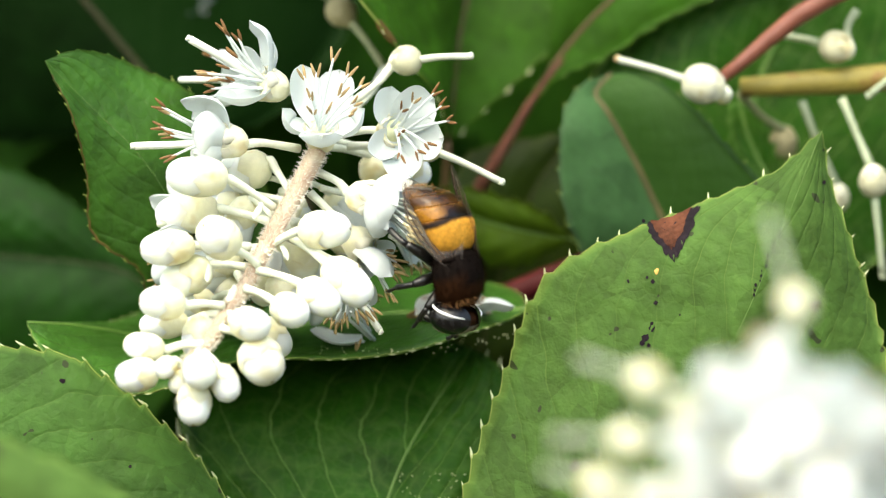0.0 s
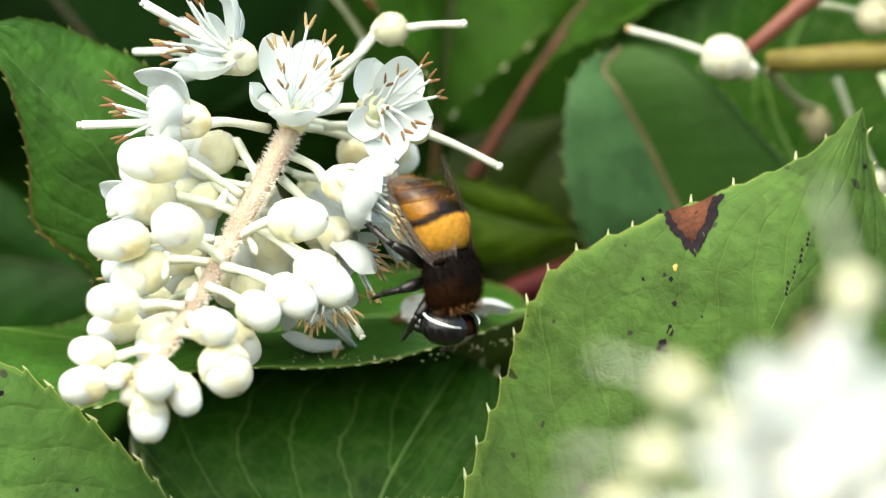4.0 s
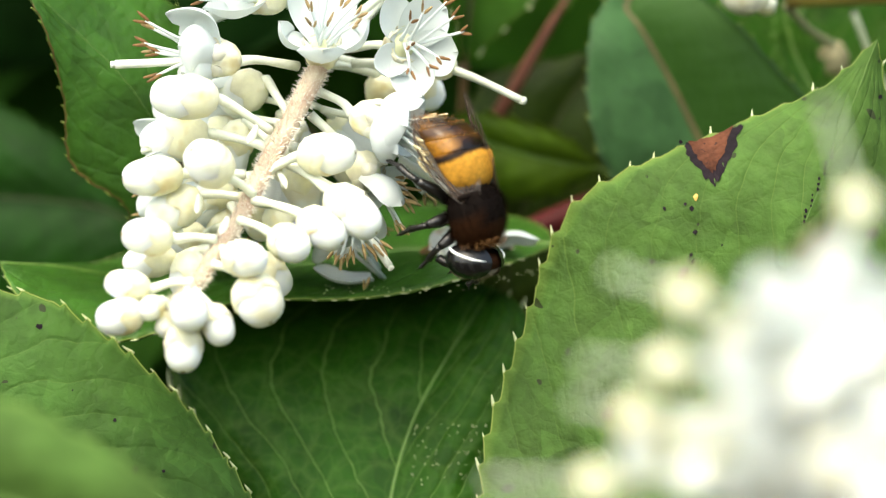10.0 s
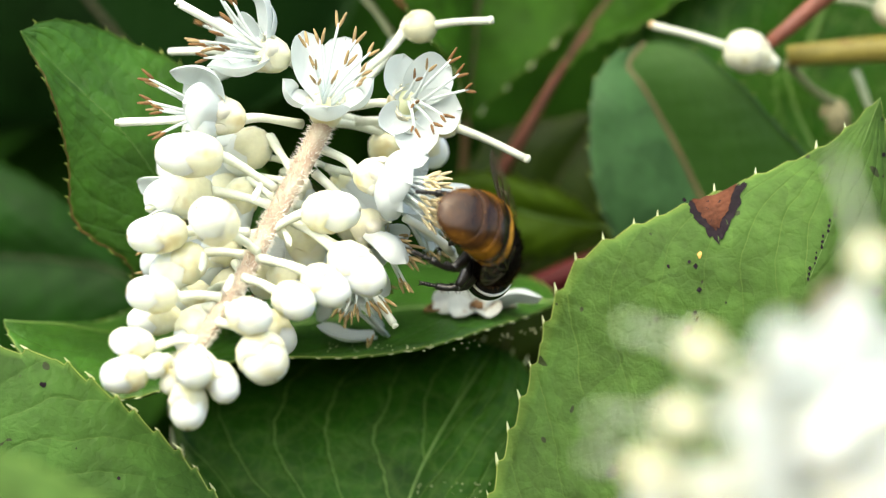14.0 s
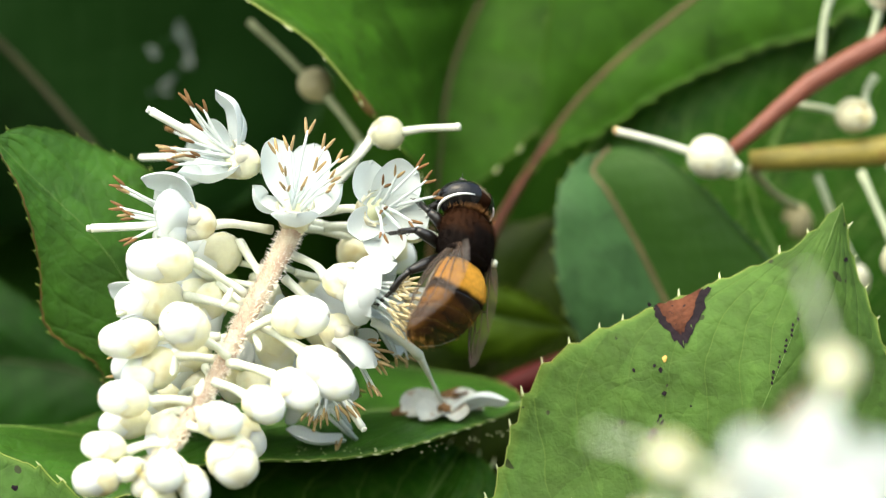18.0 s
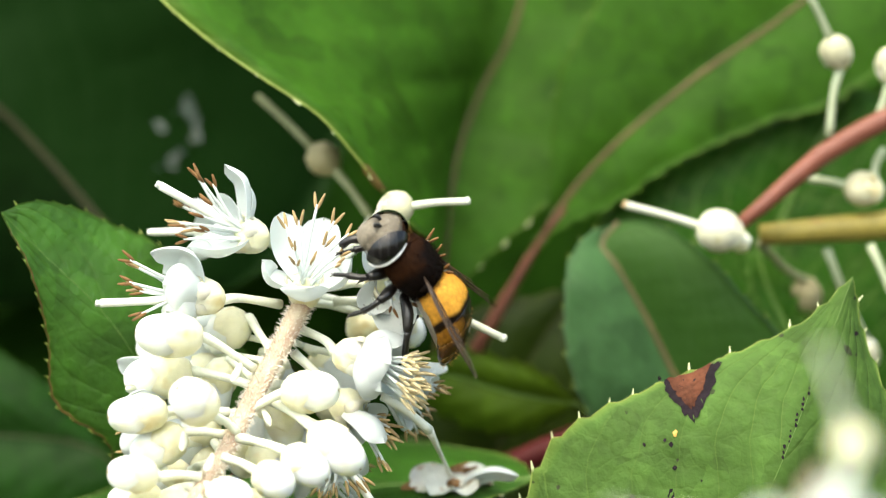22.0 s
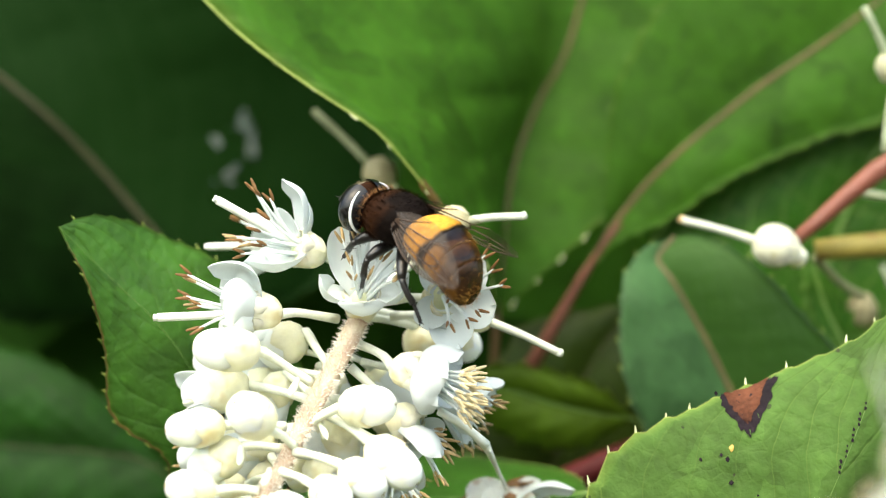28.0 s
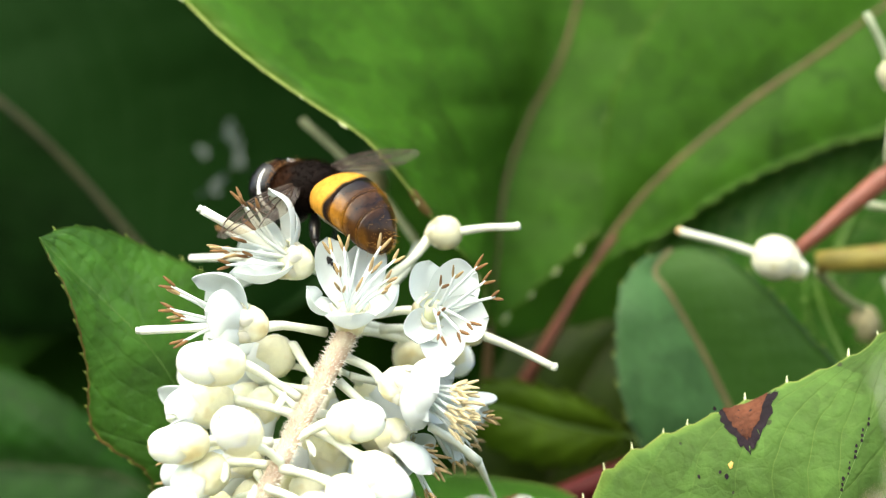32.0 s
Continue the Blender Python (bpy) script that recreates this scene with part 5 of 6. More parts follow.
# spent flower with a long style showing to the right of the open ones
spent(SPIKE, (-2.03, 7.00, 16.70), 1.5, (5.38, 5.00, 13.27), (-9.99, 6.00, 16.66), MAT_CALYX)
spent(SPIKE, (-4.19, 8.00, 25.34), 1.55, (2.14, 6.00, 25.76), (-9.62, 8.00, 21.01), MAT_FRUIT)
spent(SPIKE, (-11.33, 26.00, 31.25), 1.65, (-17.61, 30.00, 37.53), (-6.68, 22.00, 25.28), MAT_FRUIT_DULL, dull=True)
part("side_stalk", tube([(-6.68, 22.00, 25.28), (-7.94, 16.00, 22.51), (-11.61, 14.00, 18.86)], [0.4, 0.42, 0.5], 8), MAT_PEDICEL, SPIKE)

# ---- fallen blossoms on the level leaf ----
MAT_WILTED = material("petal_wilted", (0.72, 0.74, 0.68), 0.5, 0.15, 400, 0.5, 1500, 0.3, trans=0.35, stain=(0.4, 0.22, 0.08), stain_scale=500)
fb = thing("fallen_blossom", (1.14, 14.00, -0.11), "wilted white blossom with browned middle lying on a leaf", "flower")
part("petal", petal_to((2.19, 14.00, 0.25), (6.97, 12.00, 0.87), 2.3, (0, -0.4, 0.9), (0, -0.4, -1), 0.6), MAT_PETAL, fb, "curled white petal")
part("petal", petal_to((0.88, 14.00, -0.11), (4.58, 16.00, 0.25), 3.0, (0, 0, 0.6), (0, -0.6, 0.8)), MAT_WILTED, fb, "limp translucent petal")
part("petal", petal_to((1.03, 14.00, -0.11), (-3.05, 13.00, -0.16), 2.8, (0, 0, 0.7), (0.1, -0.9, 0.5)), MAT_WILTED, fb, "limp translucent petal")
part("petal", petal_to((1.03, 14.00, -0.27), (-1.22, 11.00, -0.89), 2.8, (0, -0.3, 0.4), (0, -0.7, 0.7)), MAT_WILTED, fb, "limp translucent petal")
part("petal", petal_to((1.40, 14.00, -0.27), (2.16, 11.00, -1.00), 2.6, (0.2, -0.3, 0.3), (0, -0.8, 0.6)), MAT_WILTED, fb, "limp translucent petal")
part("withered_cup", lathe((0.92, 13.00, -0.06), (0.2, -0.6, 0.6), [(-0.5, 0.2), (0, 0.55), (0.5, 0.6), (0.7, 0.35)], 10, lobes=5, depth=0.15), MAT_ANTHER, fb, "browned withered cup")
for e in ((0.62, 14.00, 1.30), (1.36, 15.00, 1.52), (2.20, 15.00, 1.36), (-3.57, 13.00, -0.21), (-3.16, 14.00, 0.05)):
    part("anther", anther_pair(Vector(e), Vector((0.9, 0, 0.3)).normalized(), rng), MAT_ANTHER, fb)
lt = part("limp_style", tube([(-5.50, 0.00, 7.91), (-3.23, 1.00, 6.57), (-1.31, 3.00, 4.92)], [0.4, 0.36, 0.5], 8), MAT_STYLE, SPIKE, "limp white style with a long thread")
part("thread", tube([(-1.31, 3.00, 4.92), (-0.34, 8.00, 2.98), (0.66, 13.00, 0.88)], [0.42, 0.2, 0.2], 7), MAT_STYLE, lt)
fp = thing("fallen_petals", (-10.27, 9.00, -2.17), "white petals and stamens resting on the level leaf", "petal")
part("petal", petal_to((-8.20, 9.00, -2.63), (-13.54, 8.00, -1.69), 2.1, (0, -0.3, -0.7), (0, -0.5, 0.9)), MAT_PETAL, fp)
for a, b in (((-10.09, 6.00, -0.10), (-7.42, 9.00, -2.53)), ((-9.42, 6.00, 0.15), (-7.06, 9.00, -2.64)), ((-8.65, 6.00, 0.25), (-7.58, 9.00, -1.71))):
    part("stamen", tube([a, b], [0.22, 0.2], 6), MAT_PETAL, fp)
part("anther", anther_pair(Vector((-8.78, 7.00, -3.34)), Vector((0.2, -0.5, 0.8)).normalized(), rng), MAT_ANTHER_PALE, fp)

# ---- old seed spike on its pink stem, and the olive twig ----
OLD = thing("seed_spike", (43.87, 24.00, 35.77), "old pink flower stem with round pale fruits and long styles", "seed head")
part("rachis", tube([(27.11, 22.00, 23.74), (30.78, 22.00, 26.70), (36.18, 22.00, 31.28), (43.64, 22.00, 35.48), (56.78, 26.00, 43.05), (74.71, 34.00, 50.63)], [0.6, 1.0, 1.05, 1.1, 1.2, 1.3], 10), MAT_PINK, OLD, "pink stem")
spent(OLD, (26.06, 20.00, 23.83), 2.1, (17.35, 20.00, 26.35), (29.07, 21.00, 22.87), MAT_FRUIT_CREAM, True)
spent(OLD, (40.14, 24.00, 28.08), 1.75, (34.92, 26.00, 29.32), (42.33, 24.00, 31.98), MAT_FRUIT, stalk=MAT_STYLE_FAR)
spent(OLD, (37.52, 22.00, 41.07), 1.6, (34.84, 20.00, 46.24), (36.81, 22.00, 32.99), MAT_FRUIT, stalk=MAT_STYLE_FAR)
spent(OLD, (42.96, 22.00, 39.91), 1.7, (45.42, 22.00, 44.77), (41.59, 22.00, 35.05), MAT_FRUIT, stalk=MAT_STYLE_FAR)
part("leaf_scar", lathe((28.31, 21.50, 22.90), (0.3, -0.4, -1), oval(-0.9, 0.9, 1.0, 7), 12, lobes=3, depth=0.1), MAT_CALYX, OLD, "pale swollen joint")
OLV = thing("seed_twig", (43.91, 25.00, 24.73), "olive-brown twig with drooping spent flowers", "twig")
part("bark", tube([(30.36, 25.00, 23.82), (34.81, 25.00, 24.19), (40.23, 25.00, 24.57), (51.21, 26.00, 25.60), (68.93, 34.00, 27.23)], [1.0, 1.4, 1.5, 1.5, 1.6], 10), MAT_OLIVE, OLV)
spent(OLV, (44.01, 22.00, 14.04), 1.6, (45.10, 22.00, 4.37), (40.85, 24.00, 22.77), MAT_FRUIT, stalk=MAT_STYLE_FAR)
spent(OLV, (40.82, 30.00, 12.41), 1.5, (39.98, 31.00, 6.46), (36.88, 26.00, 22.52), MAT_FRUIT, stalk=MAT_STYLE_FAR)
spent(OLV, (48.33, 22.00, 26.72), 1.6, (43.44, 22.00, 23.00), (50.99, 25.00, 24.66), MAT_FRUIT, stalk=MAT_STYLE_FAR)
spent(OLV, (35.41, 32.00, 18.29), 1.6, (34.47, 34.00, 13.95), (30.44, 26.00, 23.17), dull=True, mat=MAT_FRUIT_DULL)

# ---- blossom close to the lens ----
NEAR = thing("near_flower_spike", (27.81, -102.00, -11.43), "white flower spike close to the lens, far out of focus", "flower")
part("rachis", tube([(35.43, -96.00, -24.17), (29.47, -100.00, -12.97), (24.95, -102.00, -7.13), (23.16, -102.00, -2.83), (23.70, -100.00, 0.04)], [1.4, 1.2, 1.0, 0.9, 0.7], 10), MAT_RACHIS, NEAR)
part("stem", tube([(35.43, -96.00, -24.17), (38, -92, -120), (42, 0, -420), (10, 190, -880)], [1.4, 1.8, 2.6, 3.4], 9, 24), MAT_BARK, NEAR, "thin brown stem below the blossom")
rng = random.Random(21)
for c, ax in (((23.33, -104.00, -5.65), (-0.4, -0.8, 0.6)), ((21.74, -106.00, -7.73), (-0.6, -0.8, 0)), ((25.77, -108.00, -6.97), (0.1, -1, 0.3)), ((25.77, -108.00, -8.72), (0, -1, 0)), ((22.97, -108.00, -11.17), (-0.4, -0.9, -0.3)),
              ((27.17, -108.00, -13.27), (0.2, -0.9, -0.3)), ((25.27, -106.00, -16.19), (-0.1, -0.8, -0.6)), ((28.67, -104.00, -7.43), (0.6, -0.7, 0.4)), ((30.80, -104.00, -9.92), (0.7, -0.7, 0)), ((21.55, -104.00, -14.90), (-0.6, -0.7, -0.5))):
    flower(NEAR, c, ax, (26.58, -100.00, -8.63), rng, 0.9, 0.3, 0.9, 0, 8, False, roll=None)
for c, tip, ft in (((15.14, -98.00, -3.35), (10.59, -98.00, -1.86), (23.70, -100.00, -7.19)), ((13.87, -98.00, -7.79), (8.78, -98.00, -7.61), (23.70, -100.00, -8.63)), ((11.80, -98.00, -11.06), (8.23, -98.00, -10.15), (24.06, -100.00, -10.08)), ((9.32, -98.00, -15.43), (2.77, -98.00, -15.25), (25.14, -100.00, -12.97)),
                   ((26.26, -96.00, 2.53), (24.35, -96.00, 8.65), (24.06, -100.00, -2.85)), ((18.19, -96.00, -6.38), (15.26, -96.00, -5.46), (24.06, -100.00, -7.55))):
    spent(NEAR, c, 1.3, tip, ft, MAT_CALYX, thin=0.62)
for c, tip in (((12.69, -96.00, -13.17), (-0.8, -0.4, -0.4)), ((16.18, -96.00, -12.07), (-0.6, -0.6, 0)), ((16.05, -98.00, -14.89), (-0.6, -0.6, -0.3)), ((19.00, -100.00, -11.52), (-0.5, -0.8, 0)), ((18.64, -100.00, -15.49), (-0.5, -0.7, -0.4))):
    bud(NEAR, c, tip, 3.8, 3.0, (25.33, -98.00, -11.61), rng)
for c, tip in (((24.77, -111.00, -7.23), (0, -1, 0.2)), ((27.19, -111.00, -11.03), (0.2, -1, 0)), ((24.08, -111.00, -13.45), (-0.2, -1, -0.2)), ((26.50, -111.00, -15.53), (0, -1, -0.3)), ((22.78, -110.00, -8.99), (-0.3, -1, 0)), ((29.04, -110.00, -13.51), (0.3, -1, 0))):
    bud(NEAR, c, tip, 4.6, 4.2, (26.58, -100.00, -10.80), rng)


# ---- the hoverfly ----
def zoned(name, mid, flank, where, soft, rough=0.35, spec=0.5, bump=0.3):
    """Body shell coloured along its length: rows of (y in millimetres, colour) for the midline and for the flanks past where, with mottling."""
    m = material(name, mid[0][1], rough, 0.4, 500, bump, 1800, spec)
    nt = m.node_tree
    N, L = nt.nodes.new, nt.links.new
    b = nt.nodes["Principled BSDF"]
    co, sp, nz, nf = N("ShaderNodeTexCoord"), N("ShaderNodeSeparateXYZ"), N("ShaderNodeTexNoise"), N("ShaderNodeTexNoise")
    L(co.outputs["Object"], sp.inputs[0])
    for n, sc in ((nz, 600), (nf, 2600)):
        n.inputs["Scale"].default_value, n.inputs["Detail"].default_value = sc, 4
        L(co.outputs["Object"], n.inputs["Vector"])

    def calc(op, a, b_, c=None):
        n = N("ShaderNodeMath")
        n.operation = op
        for k, v in enumerate((a, b_, c)):
            if isinstance(v, (int, float)):
                n.inputs[k].default_value = v
            elif v is not None:
                L(v, n.inputs[k])
        return n.outputs[0]

    away = calc("ABSOLUTE", sp.outputs["X"], 0)
    jitter = calc("MULTIPLY", calc("SUBTRACT", nz.outputs["Fac"], 0.5), 0.0007)
    along = calc("MULTIPLY_ADD", calc("MULTIPLY", away, away), -90.0, calc("ADD", sp.outputs["Y"], jitter))
    at_y = calc("DIVIDE", calc("ADD", along, 0.008), 0.014)

    def bands(rows):
        r = N("ShaderNodeValToRGB")
        rows = sorted(rows)
        while len(r.color_ramp.elements) < len(rows):
            r.color_ramp.elements.new(0.5)
        for e, (y, c) in zip(r.color_ramp.elements, rows):
            e.position, e.color = (y + 8) / 14, (*c, 1)
        L(at_y, r.inputs["Fac"])
        return r.outputs["Color"]

    mr, mx, gr = N("ShaderNodeMapRange"), N("ShaderNodeMix"), N("ShaderNodeMix")
    L(calc("ADD", away, calc("MULTIPLY", jitter, 1.2)), mr.inputs["Value"])
    mr.inputs["From Min"].default_value, mr.inputs["From Max"].default_value = (where - soft) * 0.001, (where + soft) * 0.001
    mx.data_type = gr.data_type = "RGBA"
    L(mr.outputs["Result"], mx.inputs["Factor"])
    L(bands(mid), mx.inputs["A"])
    L(bands(flank), mx.inputs["B"])
    gr.blend_type = "MULTIPLY"
    gr.inputs["Factor"].default_value = 0.75
    L(mx.outputs["Result"], gr.inputs["A"])
    L(calc("MULTIPLY_ADD", nf.outputs["Fac"], 1.5, 0.25), gr.inputs["B"])
    L(gr.outputs["Result"], b.inputs["Base Color"])
    return m


GOLD, OCHRE, TAN, UMBER, JET = (0.53, 0.26, 0.035), (0.27, 0.115, 0.012), (0.052, 0.0205, 0.005), (0.014, 0.006, 0.003), (0.008, 0.005, 0.004)
MIDLINE = [(-7.4, OCHRE), (-6.7, TAN), (-6.0, UMBER), (-5.5, TAN), (-5.2, UMBER), (-4.5, TAN), (-4.1, TAN), (-3.8, UMBER), (-3.4, JET), (-3.0, JET), (-2.65, GOLD), (0.4, GOLD)]
FLANKS = [(-7.4, OCHRE), (-6.5, OCHRE), (-5.7, TAN), (-5.3, TAN), (-4.6, OCHRE), (-3.8, OCHRE), (-3.6, TAN), (-3.35, JET), (-3.1, UMBER), (-2.75, GOLD), (0.4, GOLD)]
MAT_AMBER = zoned("plate_amber", MIDLINE, FLANKS, 1.35, 0.7, 0.6, 0.12)
MAT_PLATE = zoned("plate_brown", MIDLINE, FLANKS, 2.0, 0.5, 0.2, 0.3, 0.12)
MAT_BLACK = material("chitin_black", (0.008, 0.007, 0.007), 0.3, 0.3, 700, 0.3, 2600, 0.5)
RUST, SOOT = (0.021, 0.0075, 0.0024), (0.005, 0.0028, 0.002)
BACK = [(-1.0, SOOT), (0.6, SOOT), (1.5, SOOT), (2.9, SOOT), (3.6, RUST), (5.4, RUST)]
MAT_THORAX = zoned("thorax_dark_brown", BACK, [(-1.0, SOOT), (1.5, SOOT), (2.4, RUST), (5.4, RUST)], 1.6, 0.5, 0.7, 0.06)
MAT_FUR = zoned("fur_dark_brown", BACK, [(-1.0, SOOT), (1.5, SOOT), (2.4, RUST), (5.4, RUST)], 1.6, 0.5, 0.8, 0.03)
MAT_FUR_GOLD = material("fur_gold", (0.5, 0.25, 0.05), 0.6, 0.3, 400)
MAT_FUR_RUST = material("fur_rust", (0.22, 0.1, 0.03), 0.7, 0.3, 400)
MAT_EYE = material("eye_black", (0.004, 0.004, 0.0045), 0.2, 0.4, 250, 0.1, 6000, 0.35)
wt = MAT_EYE.node_tree
eb, ec, ew, er = wt.nodes["Principled BSDF"], wt.nodes.new("ShaderNodeTexCoord"), wt.nodes.new("ShaderNodeTexWave"), wt.nodes.new("ShaderNodeValToRGB")
em = wt.nodes.new("ShaderNodeMapping")
em.inputs["Rotation"].default_value = (radians(-28), 0, 0)
ew.bands_direction = "Z"
ew.inputs["Scale"].default_value, ew.inputs["Distortion"].default_value = 520, 0.4
er.color_ramp.elements[0].position, er.color_ramp.elements[1].position = 0.5, 0.8
er.color_ramp.elements[0].color, er.color_ramp.elements[1].color = (0.004, 0.004, 0.0045, 1), (0.01, 0.0098, 0.0105, 1)
wt.links.new(ec.outputs["Object"], em.inputs["Vector"])
wt.links.new(em.outputs["Vector"], ew.inputs["Vector"])
wt.links.new(ew.outputs["Fac"], er.inputs["Fac"])
wt.links.new(er.outputs["Color"], eb.inputs["Base Color"])
MAT_FACE = material("face_dusty", (0.12, 0.1, 0.072), 0.75, 0.35, 500, 0.6, 2200, tint=(0.22, 0.195, 0.15))
MAT_VEIN = material("wing_vein_brown", (0.04, 0.022, 0.012), 0.5, 0.2, 500)
MAT_RIM = material("eye_rim_pale", (0.82, 0.83, 0.82), 0.5, 0.1, 600)

MAT_WING = bpy.data.materials.new("wing_membrane")
MAT_WING.use_nodes = True
nt = MAT_WING.node_tree
tb, mxs = nt.nodes.new("ShaderNodeBsdfTransparent"), nt.nodes.new("ShaderNodeMixShader")
tb.inputs["Color"].default_value = (0.93, 0.9, 0.84, 1)
pb = nt.nodes["Principled BSDF"]
pb.inputs["Base Color"].default_value = (0.2, 0.17, 0.16, 1)
pb.inputs["Roughness"].default_value = 0.22
wn, wr, wc = nt.nodes.new("ShaderNodeTexNoise"), nt.nodes.new("ShaderNodeMapRange"), nt.nodes.new("ShaderNodeTexCoord")
wn.inputs["Scale"].default_value = 220
nt.links.new(wc.outputs["Object"], wn.inputs["Vector"])
nt.links.new(wn.outputs["Fac"], wr.inputs["Value"])
wr.inputs["From Min"].default_value, wr.inputs["From Max"].default_value = 0.3, 0.75
wr.inputs["To Min"].default_value, wr.inputs["To Max"].default_value = 0.05, 0.15
nt.links.new(wr.outputs["Result"], mxs.inputs["Fac"])
nt.links.new(tb.outputs[0], mxs.inputs[1])
nt.links.new(pb.outputs[0], mxs.inputs[2])
nt.links.new(mxs.outputs[0], nt.nodes["Material Output"].inputs["Surface"])

FLY = thing("hoverfly", (0, 0, 0), "stout dark brown hoverfly with an amber band on its abdomen", "insect")
FLY.scale = (1.12, 1.06, 1.12)
rng = random.Random(5)


def ring_body(rows, seg=22):
    """A body from rows of (y, z of the middle, half width, half height)."""
    pts, faces = [], []
    for y, z, a, h in rows:
        for k in range(seg):
            t = 2 * math.pi * k / seg
            c, s = math.cos(t), math.sin(t)
            pts.append(Vector((a * math.copysign(abs(c) ** 0.85, c), y, z + h * math.copysign(abs(s) ** 0.85, s) * (1 if s > 0 else 0.8))))
    for i in range(len(rows) - 1):
        for k in range(seg):
            k2 = (k + 1) % seg
            faces.append((i * seg + k, i * seg + k2, (i + 1) * seg + k2, (i + 1) * seg + k))
    faces.append(tuple(range(seg))[::-1])
    faces.append(tuple(range((len(rows) - 1) * seg, len(rows) * seg)))
    return pts, faces


def fuzz(shape, count, length, lean, mat, name, parent, up=-9.0, thick=0.017):
    """Short hairs standing on a body."""
    pts, faces = shape
    ctr = sum((Vector(p) for p in pts), Vector()) / len(pts)
    quads = [f for f in faces if len(f) == 4]
    out = []
    for _ in range(count):
        f = rng.choice(quads)
        a, b, c, d = (pts[i] for i in f)
        p = a.lerp(b, rng.random()).lerp(d.lerp(c, rng.random()), rng.random())
        if p.z < up:
            continue
        nn = (b - a).cross(d - a)
        nn = nn.normalized() if nn.length > 1e-9 else Vector((0, 0, 1))
        if nn.dot(p - ctr) < 0:
            nn = -nn
        e = p + (nn + Vector(lean) + Vector((rng.uniform(-1, 1), rng.uniform(-1, 1), rng.uniform(-1, 1))) * 0.35).normalized() * length * rng.uniform(0.6, 1.2)
        s = nn.cross(Vector((rng.uniform(-1, 1), rng.uniform(-1, 1), rng.uniform(-1, 1)))).normalized() * thick
        out.append(([p - s, p + s, e, p + nn.cross(s)], [(0, 1, 2), (1, 3, 2)]))
    return part(name, join(*out), mat, parent, "short standing hairs", kind="stuff")


thorax = ring_body([(5.0, -0.1, 0.9, 0.9), (4.6, -0.1, 1.75, 1.55), (3.8, 0, 2.25, 1.95), (2.6, 0.1, 2.5, 2.15), (1.4, 0.1, 2.45, 2.1), (0.5, 0.1, 2.1, 1.8), (0.0, 0.0, 1.4, 1.2)])
tx = part("thorax", thorax, MAT_THORAX, FLY, "furry dark brown thorax")
fuzz(thorax, 6500, 0.5, (0, -0.5, 0), MAT_FUR, "thorax_fur", tx, -1.2, 0.011)
fuzz(ring_body([(5.05, -0.05, 1.5, 1.3), (4.75, -0.05, 2.0, 1.75), (4.4, 0, 2.15, 1.85)]), 420, 0.5, (0, 0.5, 0.2), MAT_FUR_RUST, "collar_fur", tx, -0.6, 0.013)
scut = ring_body([(1.2, 1.45, 0.5, 0.2), (0.9, 1.5, 1.3, 0.5), (0.5, 1.4, 1.45, 0.55), (0.1, 1.25, 0.9, 0.35), (-0.1, 1.15, 0.3, 0.15)], 14)
part("scutellum", scut, MAT_THORAX, FLY)

# abdomen plates, each lapping over the next, the tail curling under
AB = [(0.4, 0.1, 1.6, 1.15), (-0.3, 0.25, 2.2, 1.5), (-1.0, 0.3, 2.5, 1.7), (-1.9, 0.25, 2.7, 1.85), (-2.6, 0.1, 2.75, 1.95), (-3.4, -0.2, 2.72, 2.0), (-4.2, -0.6, 2.6, 1.95), (-5.0, -1.15, 2.48, 1.95), (-5.6, -1.65, 2.22, 1.8), (-6.1, -2.15, 1.82, 1.5), (-6.45, -2.55, 1.3, 1.05), (-6.6, -2.85, 0.6, 0.5)]
ys = [r[0] for r in AB]


def plate(y0, y1, grow=1.0, n=5):
    rows = []
    for i in range(n + 1):
        y = y0 + (y1 - y0) * i / n
        z, a, h = (float(np.interp(-y, [-v for v in ys], [r[k] for r in AB])) for k in (1, 2, 3))
        g = grow + 0.02 * i / n
        rows.append((y, z, a * g, h * g))
    return ring_body(rows, 26)


for y0, y1, g, mt, lab in ((0.4, 0.0, 0.96, MAT_BLACK, "black front plate"), (0.1, -3.05, 0.985, MAT_AMBER, "golden plate with a black notch at its hind edge"),
                           (-2.95, -4.35, 0.99, MAT_PLATE, "brown plate with a black front edge and amber sides"), (-4.25, -5.55, 0.985, MAT_PLATE, "glossy brown plate with amber sides"), (-5.45, -6.6, 0.98, MAT_PLATE, "brown tail plate with golden hair")):
    sh = plate(y0, y1, g)
    ob = part("tergite", sh, mt, FLY, lab)
    if mt is MAT_AMBER:
        fuzz(sh, 1500, 0.26, (0, -1.3, 0), mt, "tergite_hair", ob, -0.8, 0.013)
    elif mt is MAT_PLATE:
        fuzz(sh, 260, 0.3, (0, -1.3, 0), mt, "tergite_hair", ob, -2.5, 0.011)
        fuzz(plate(y1 + 0.14, y1, g * 1.004, 1), 120, 0.3, (0, -1.6, 0), MAT_FUR_GOLD, "tergite_fringe", ob, -9, 0.011)
fuzz(plate(-5.9, -6.6, 0.98, 3), 110, 0.45, (0, -1.0, 0), MAT_FUR_GOLD, "tail_hair", FLY, -9, 0.009)
part("belly", ring_body([(0.4, -0.4, 1.4, 0.9), (-1.5, -0.35, 2.35, 1.45), (-3.5, -0.8, 2.4, 1.6), (-5.2, -1.7, 1.8, 1.2), (-6.5, -2.8, 0.5, 0.3)]), material("belly_grey", (0.22, 0.2, 0.16), 0.5, 0.3, 500, 0.4, 1800), FLY, "pale grey underside")

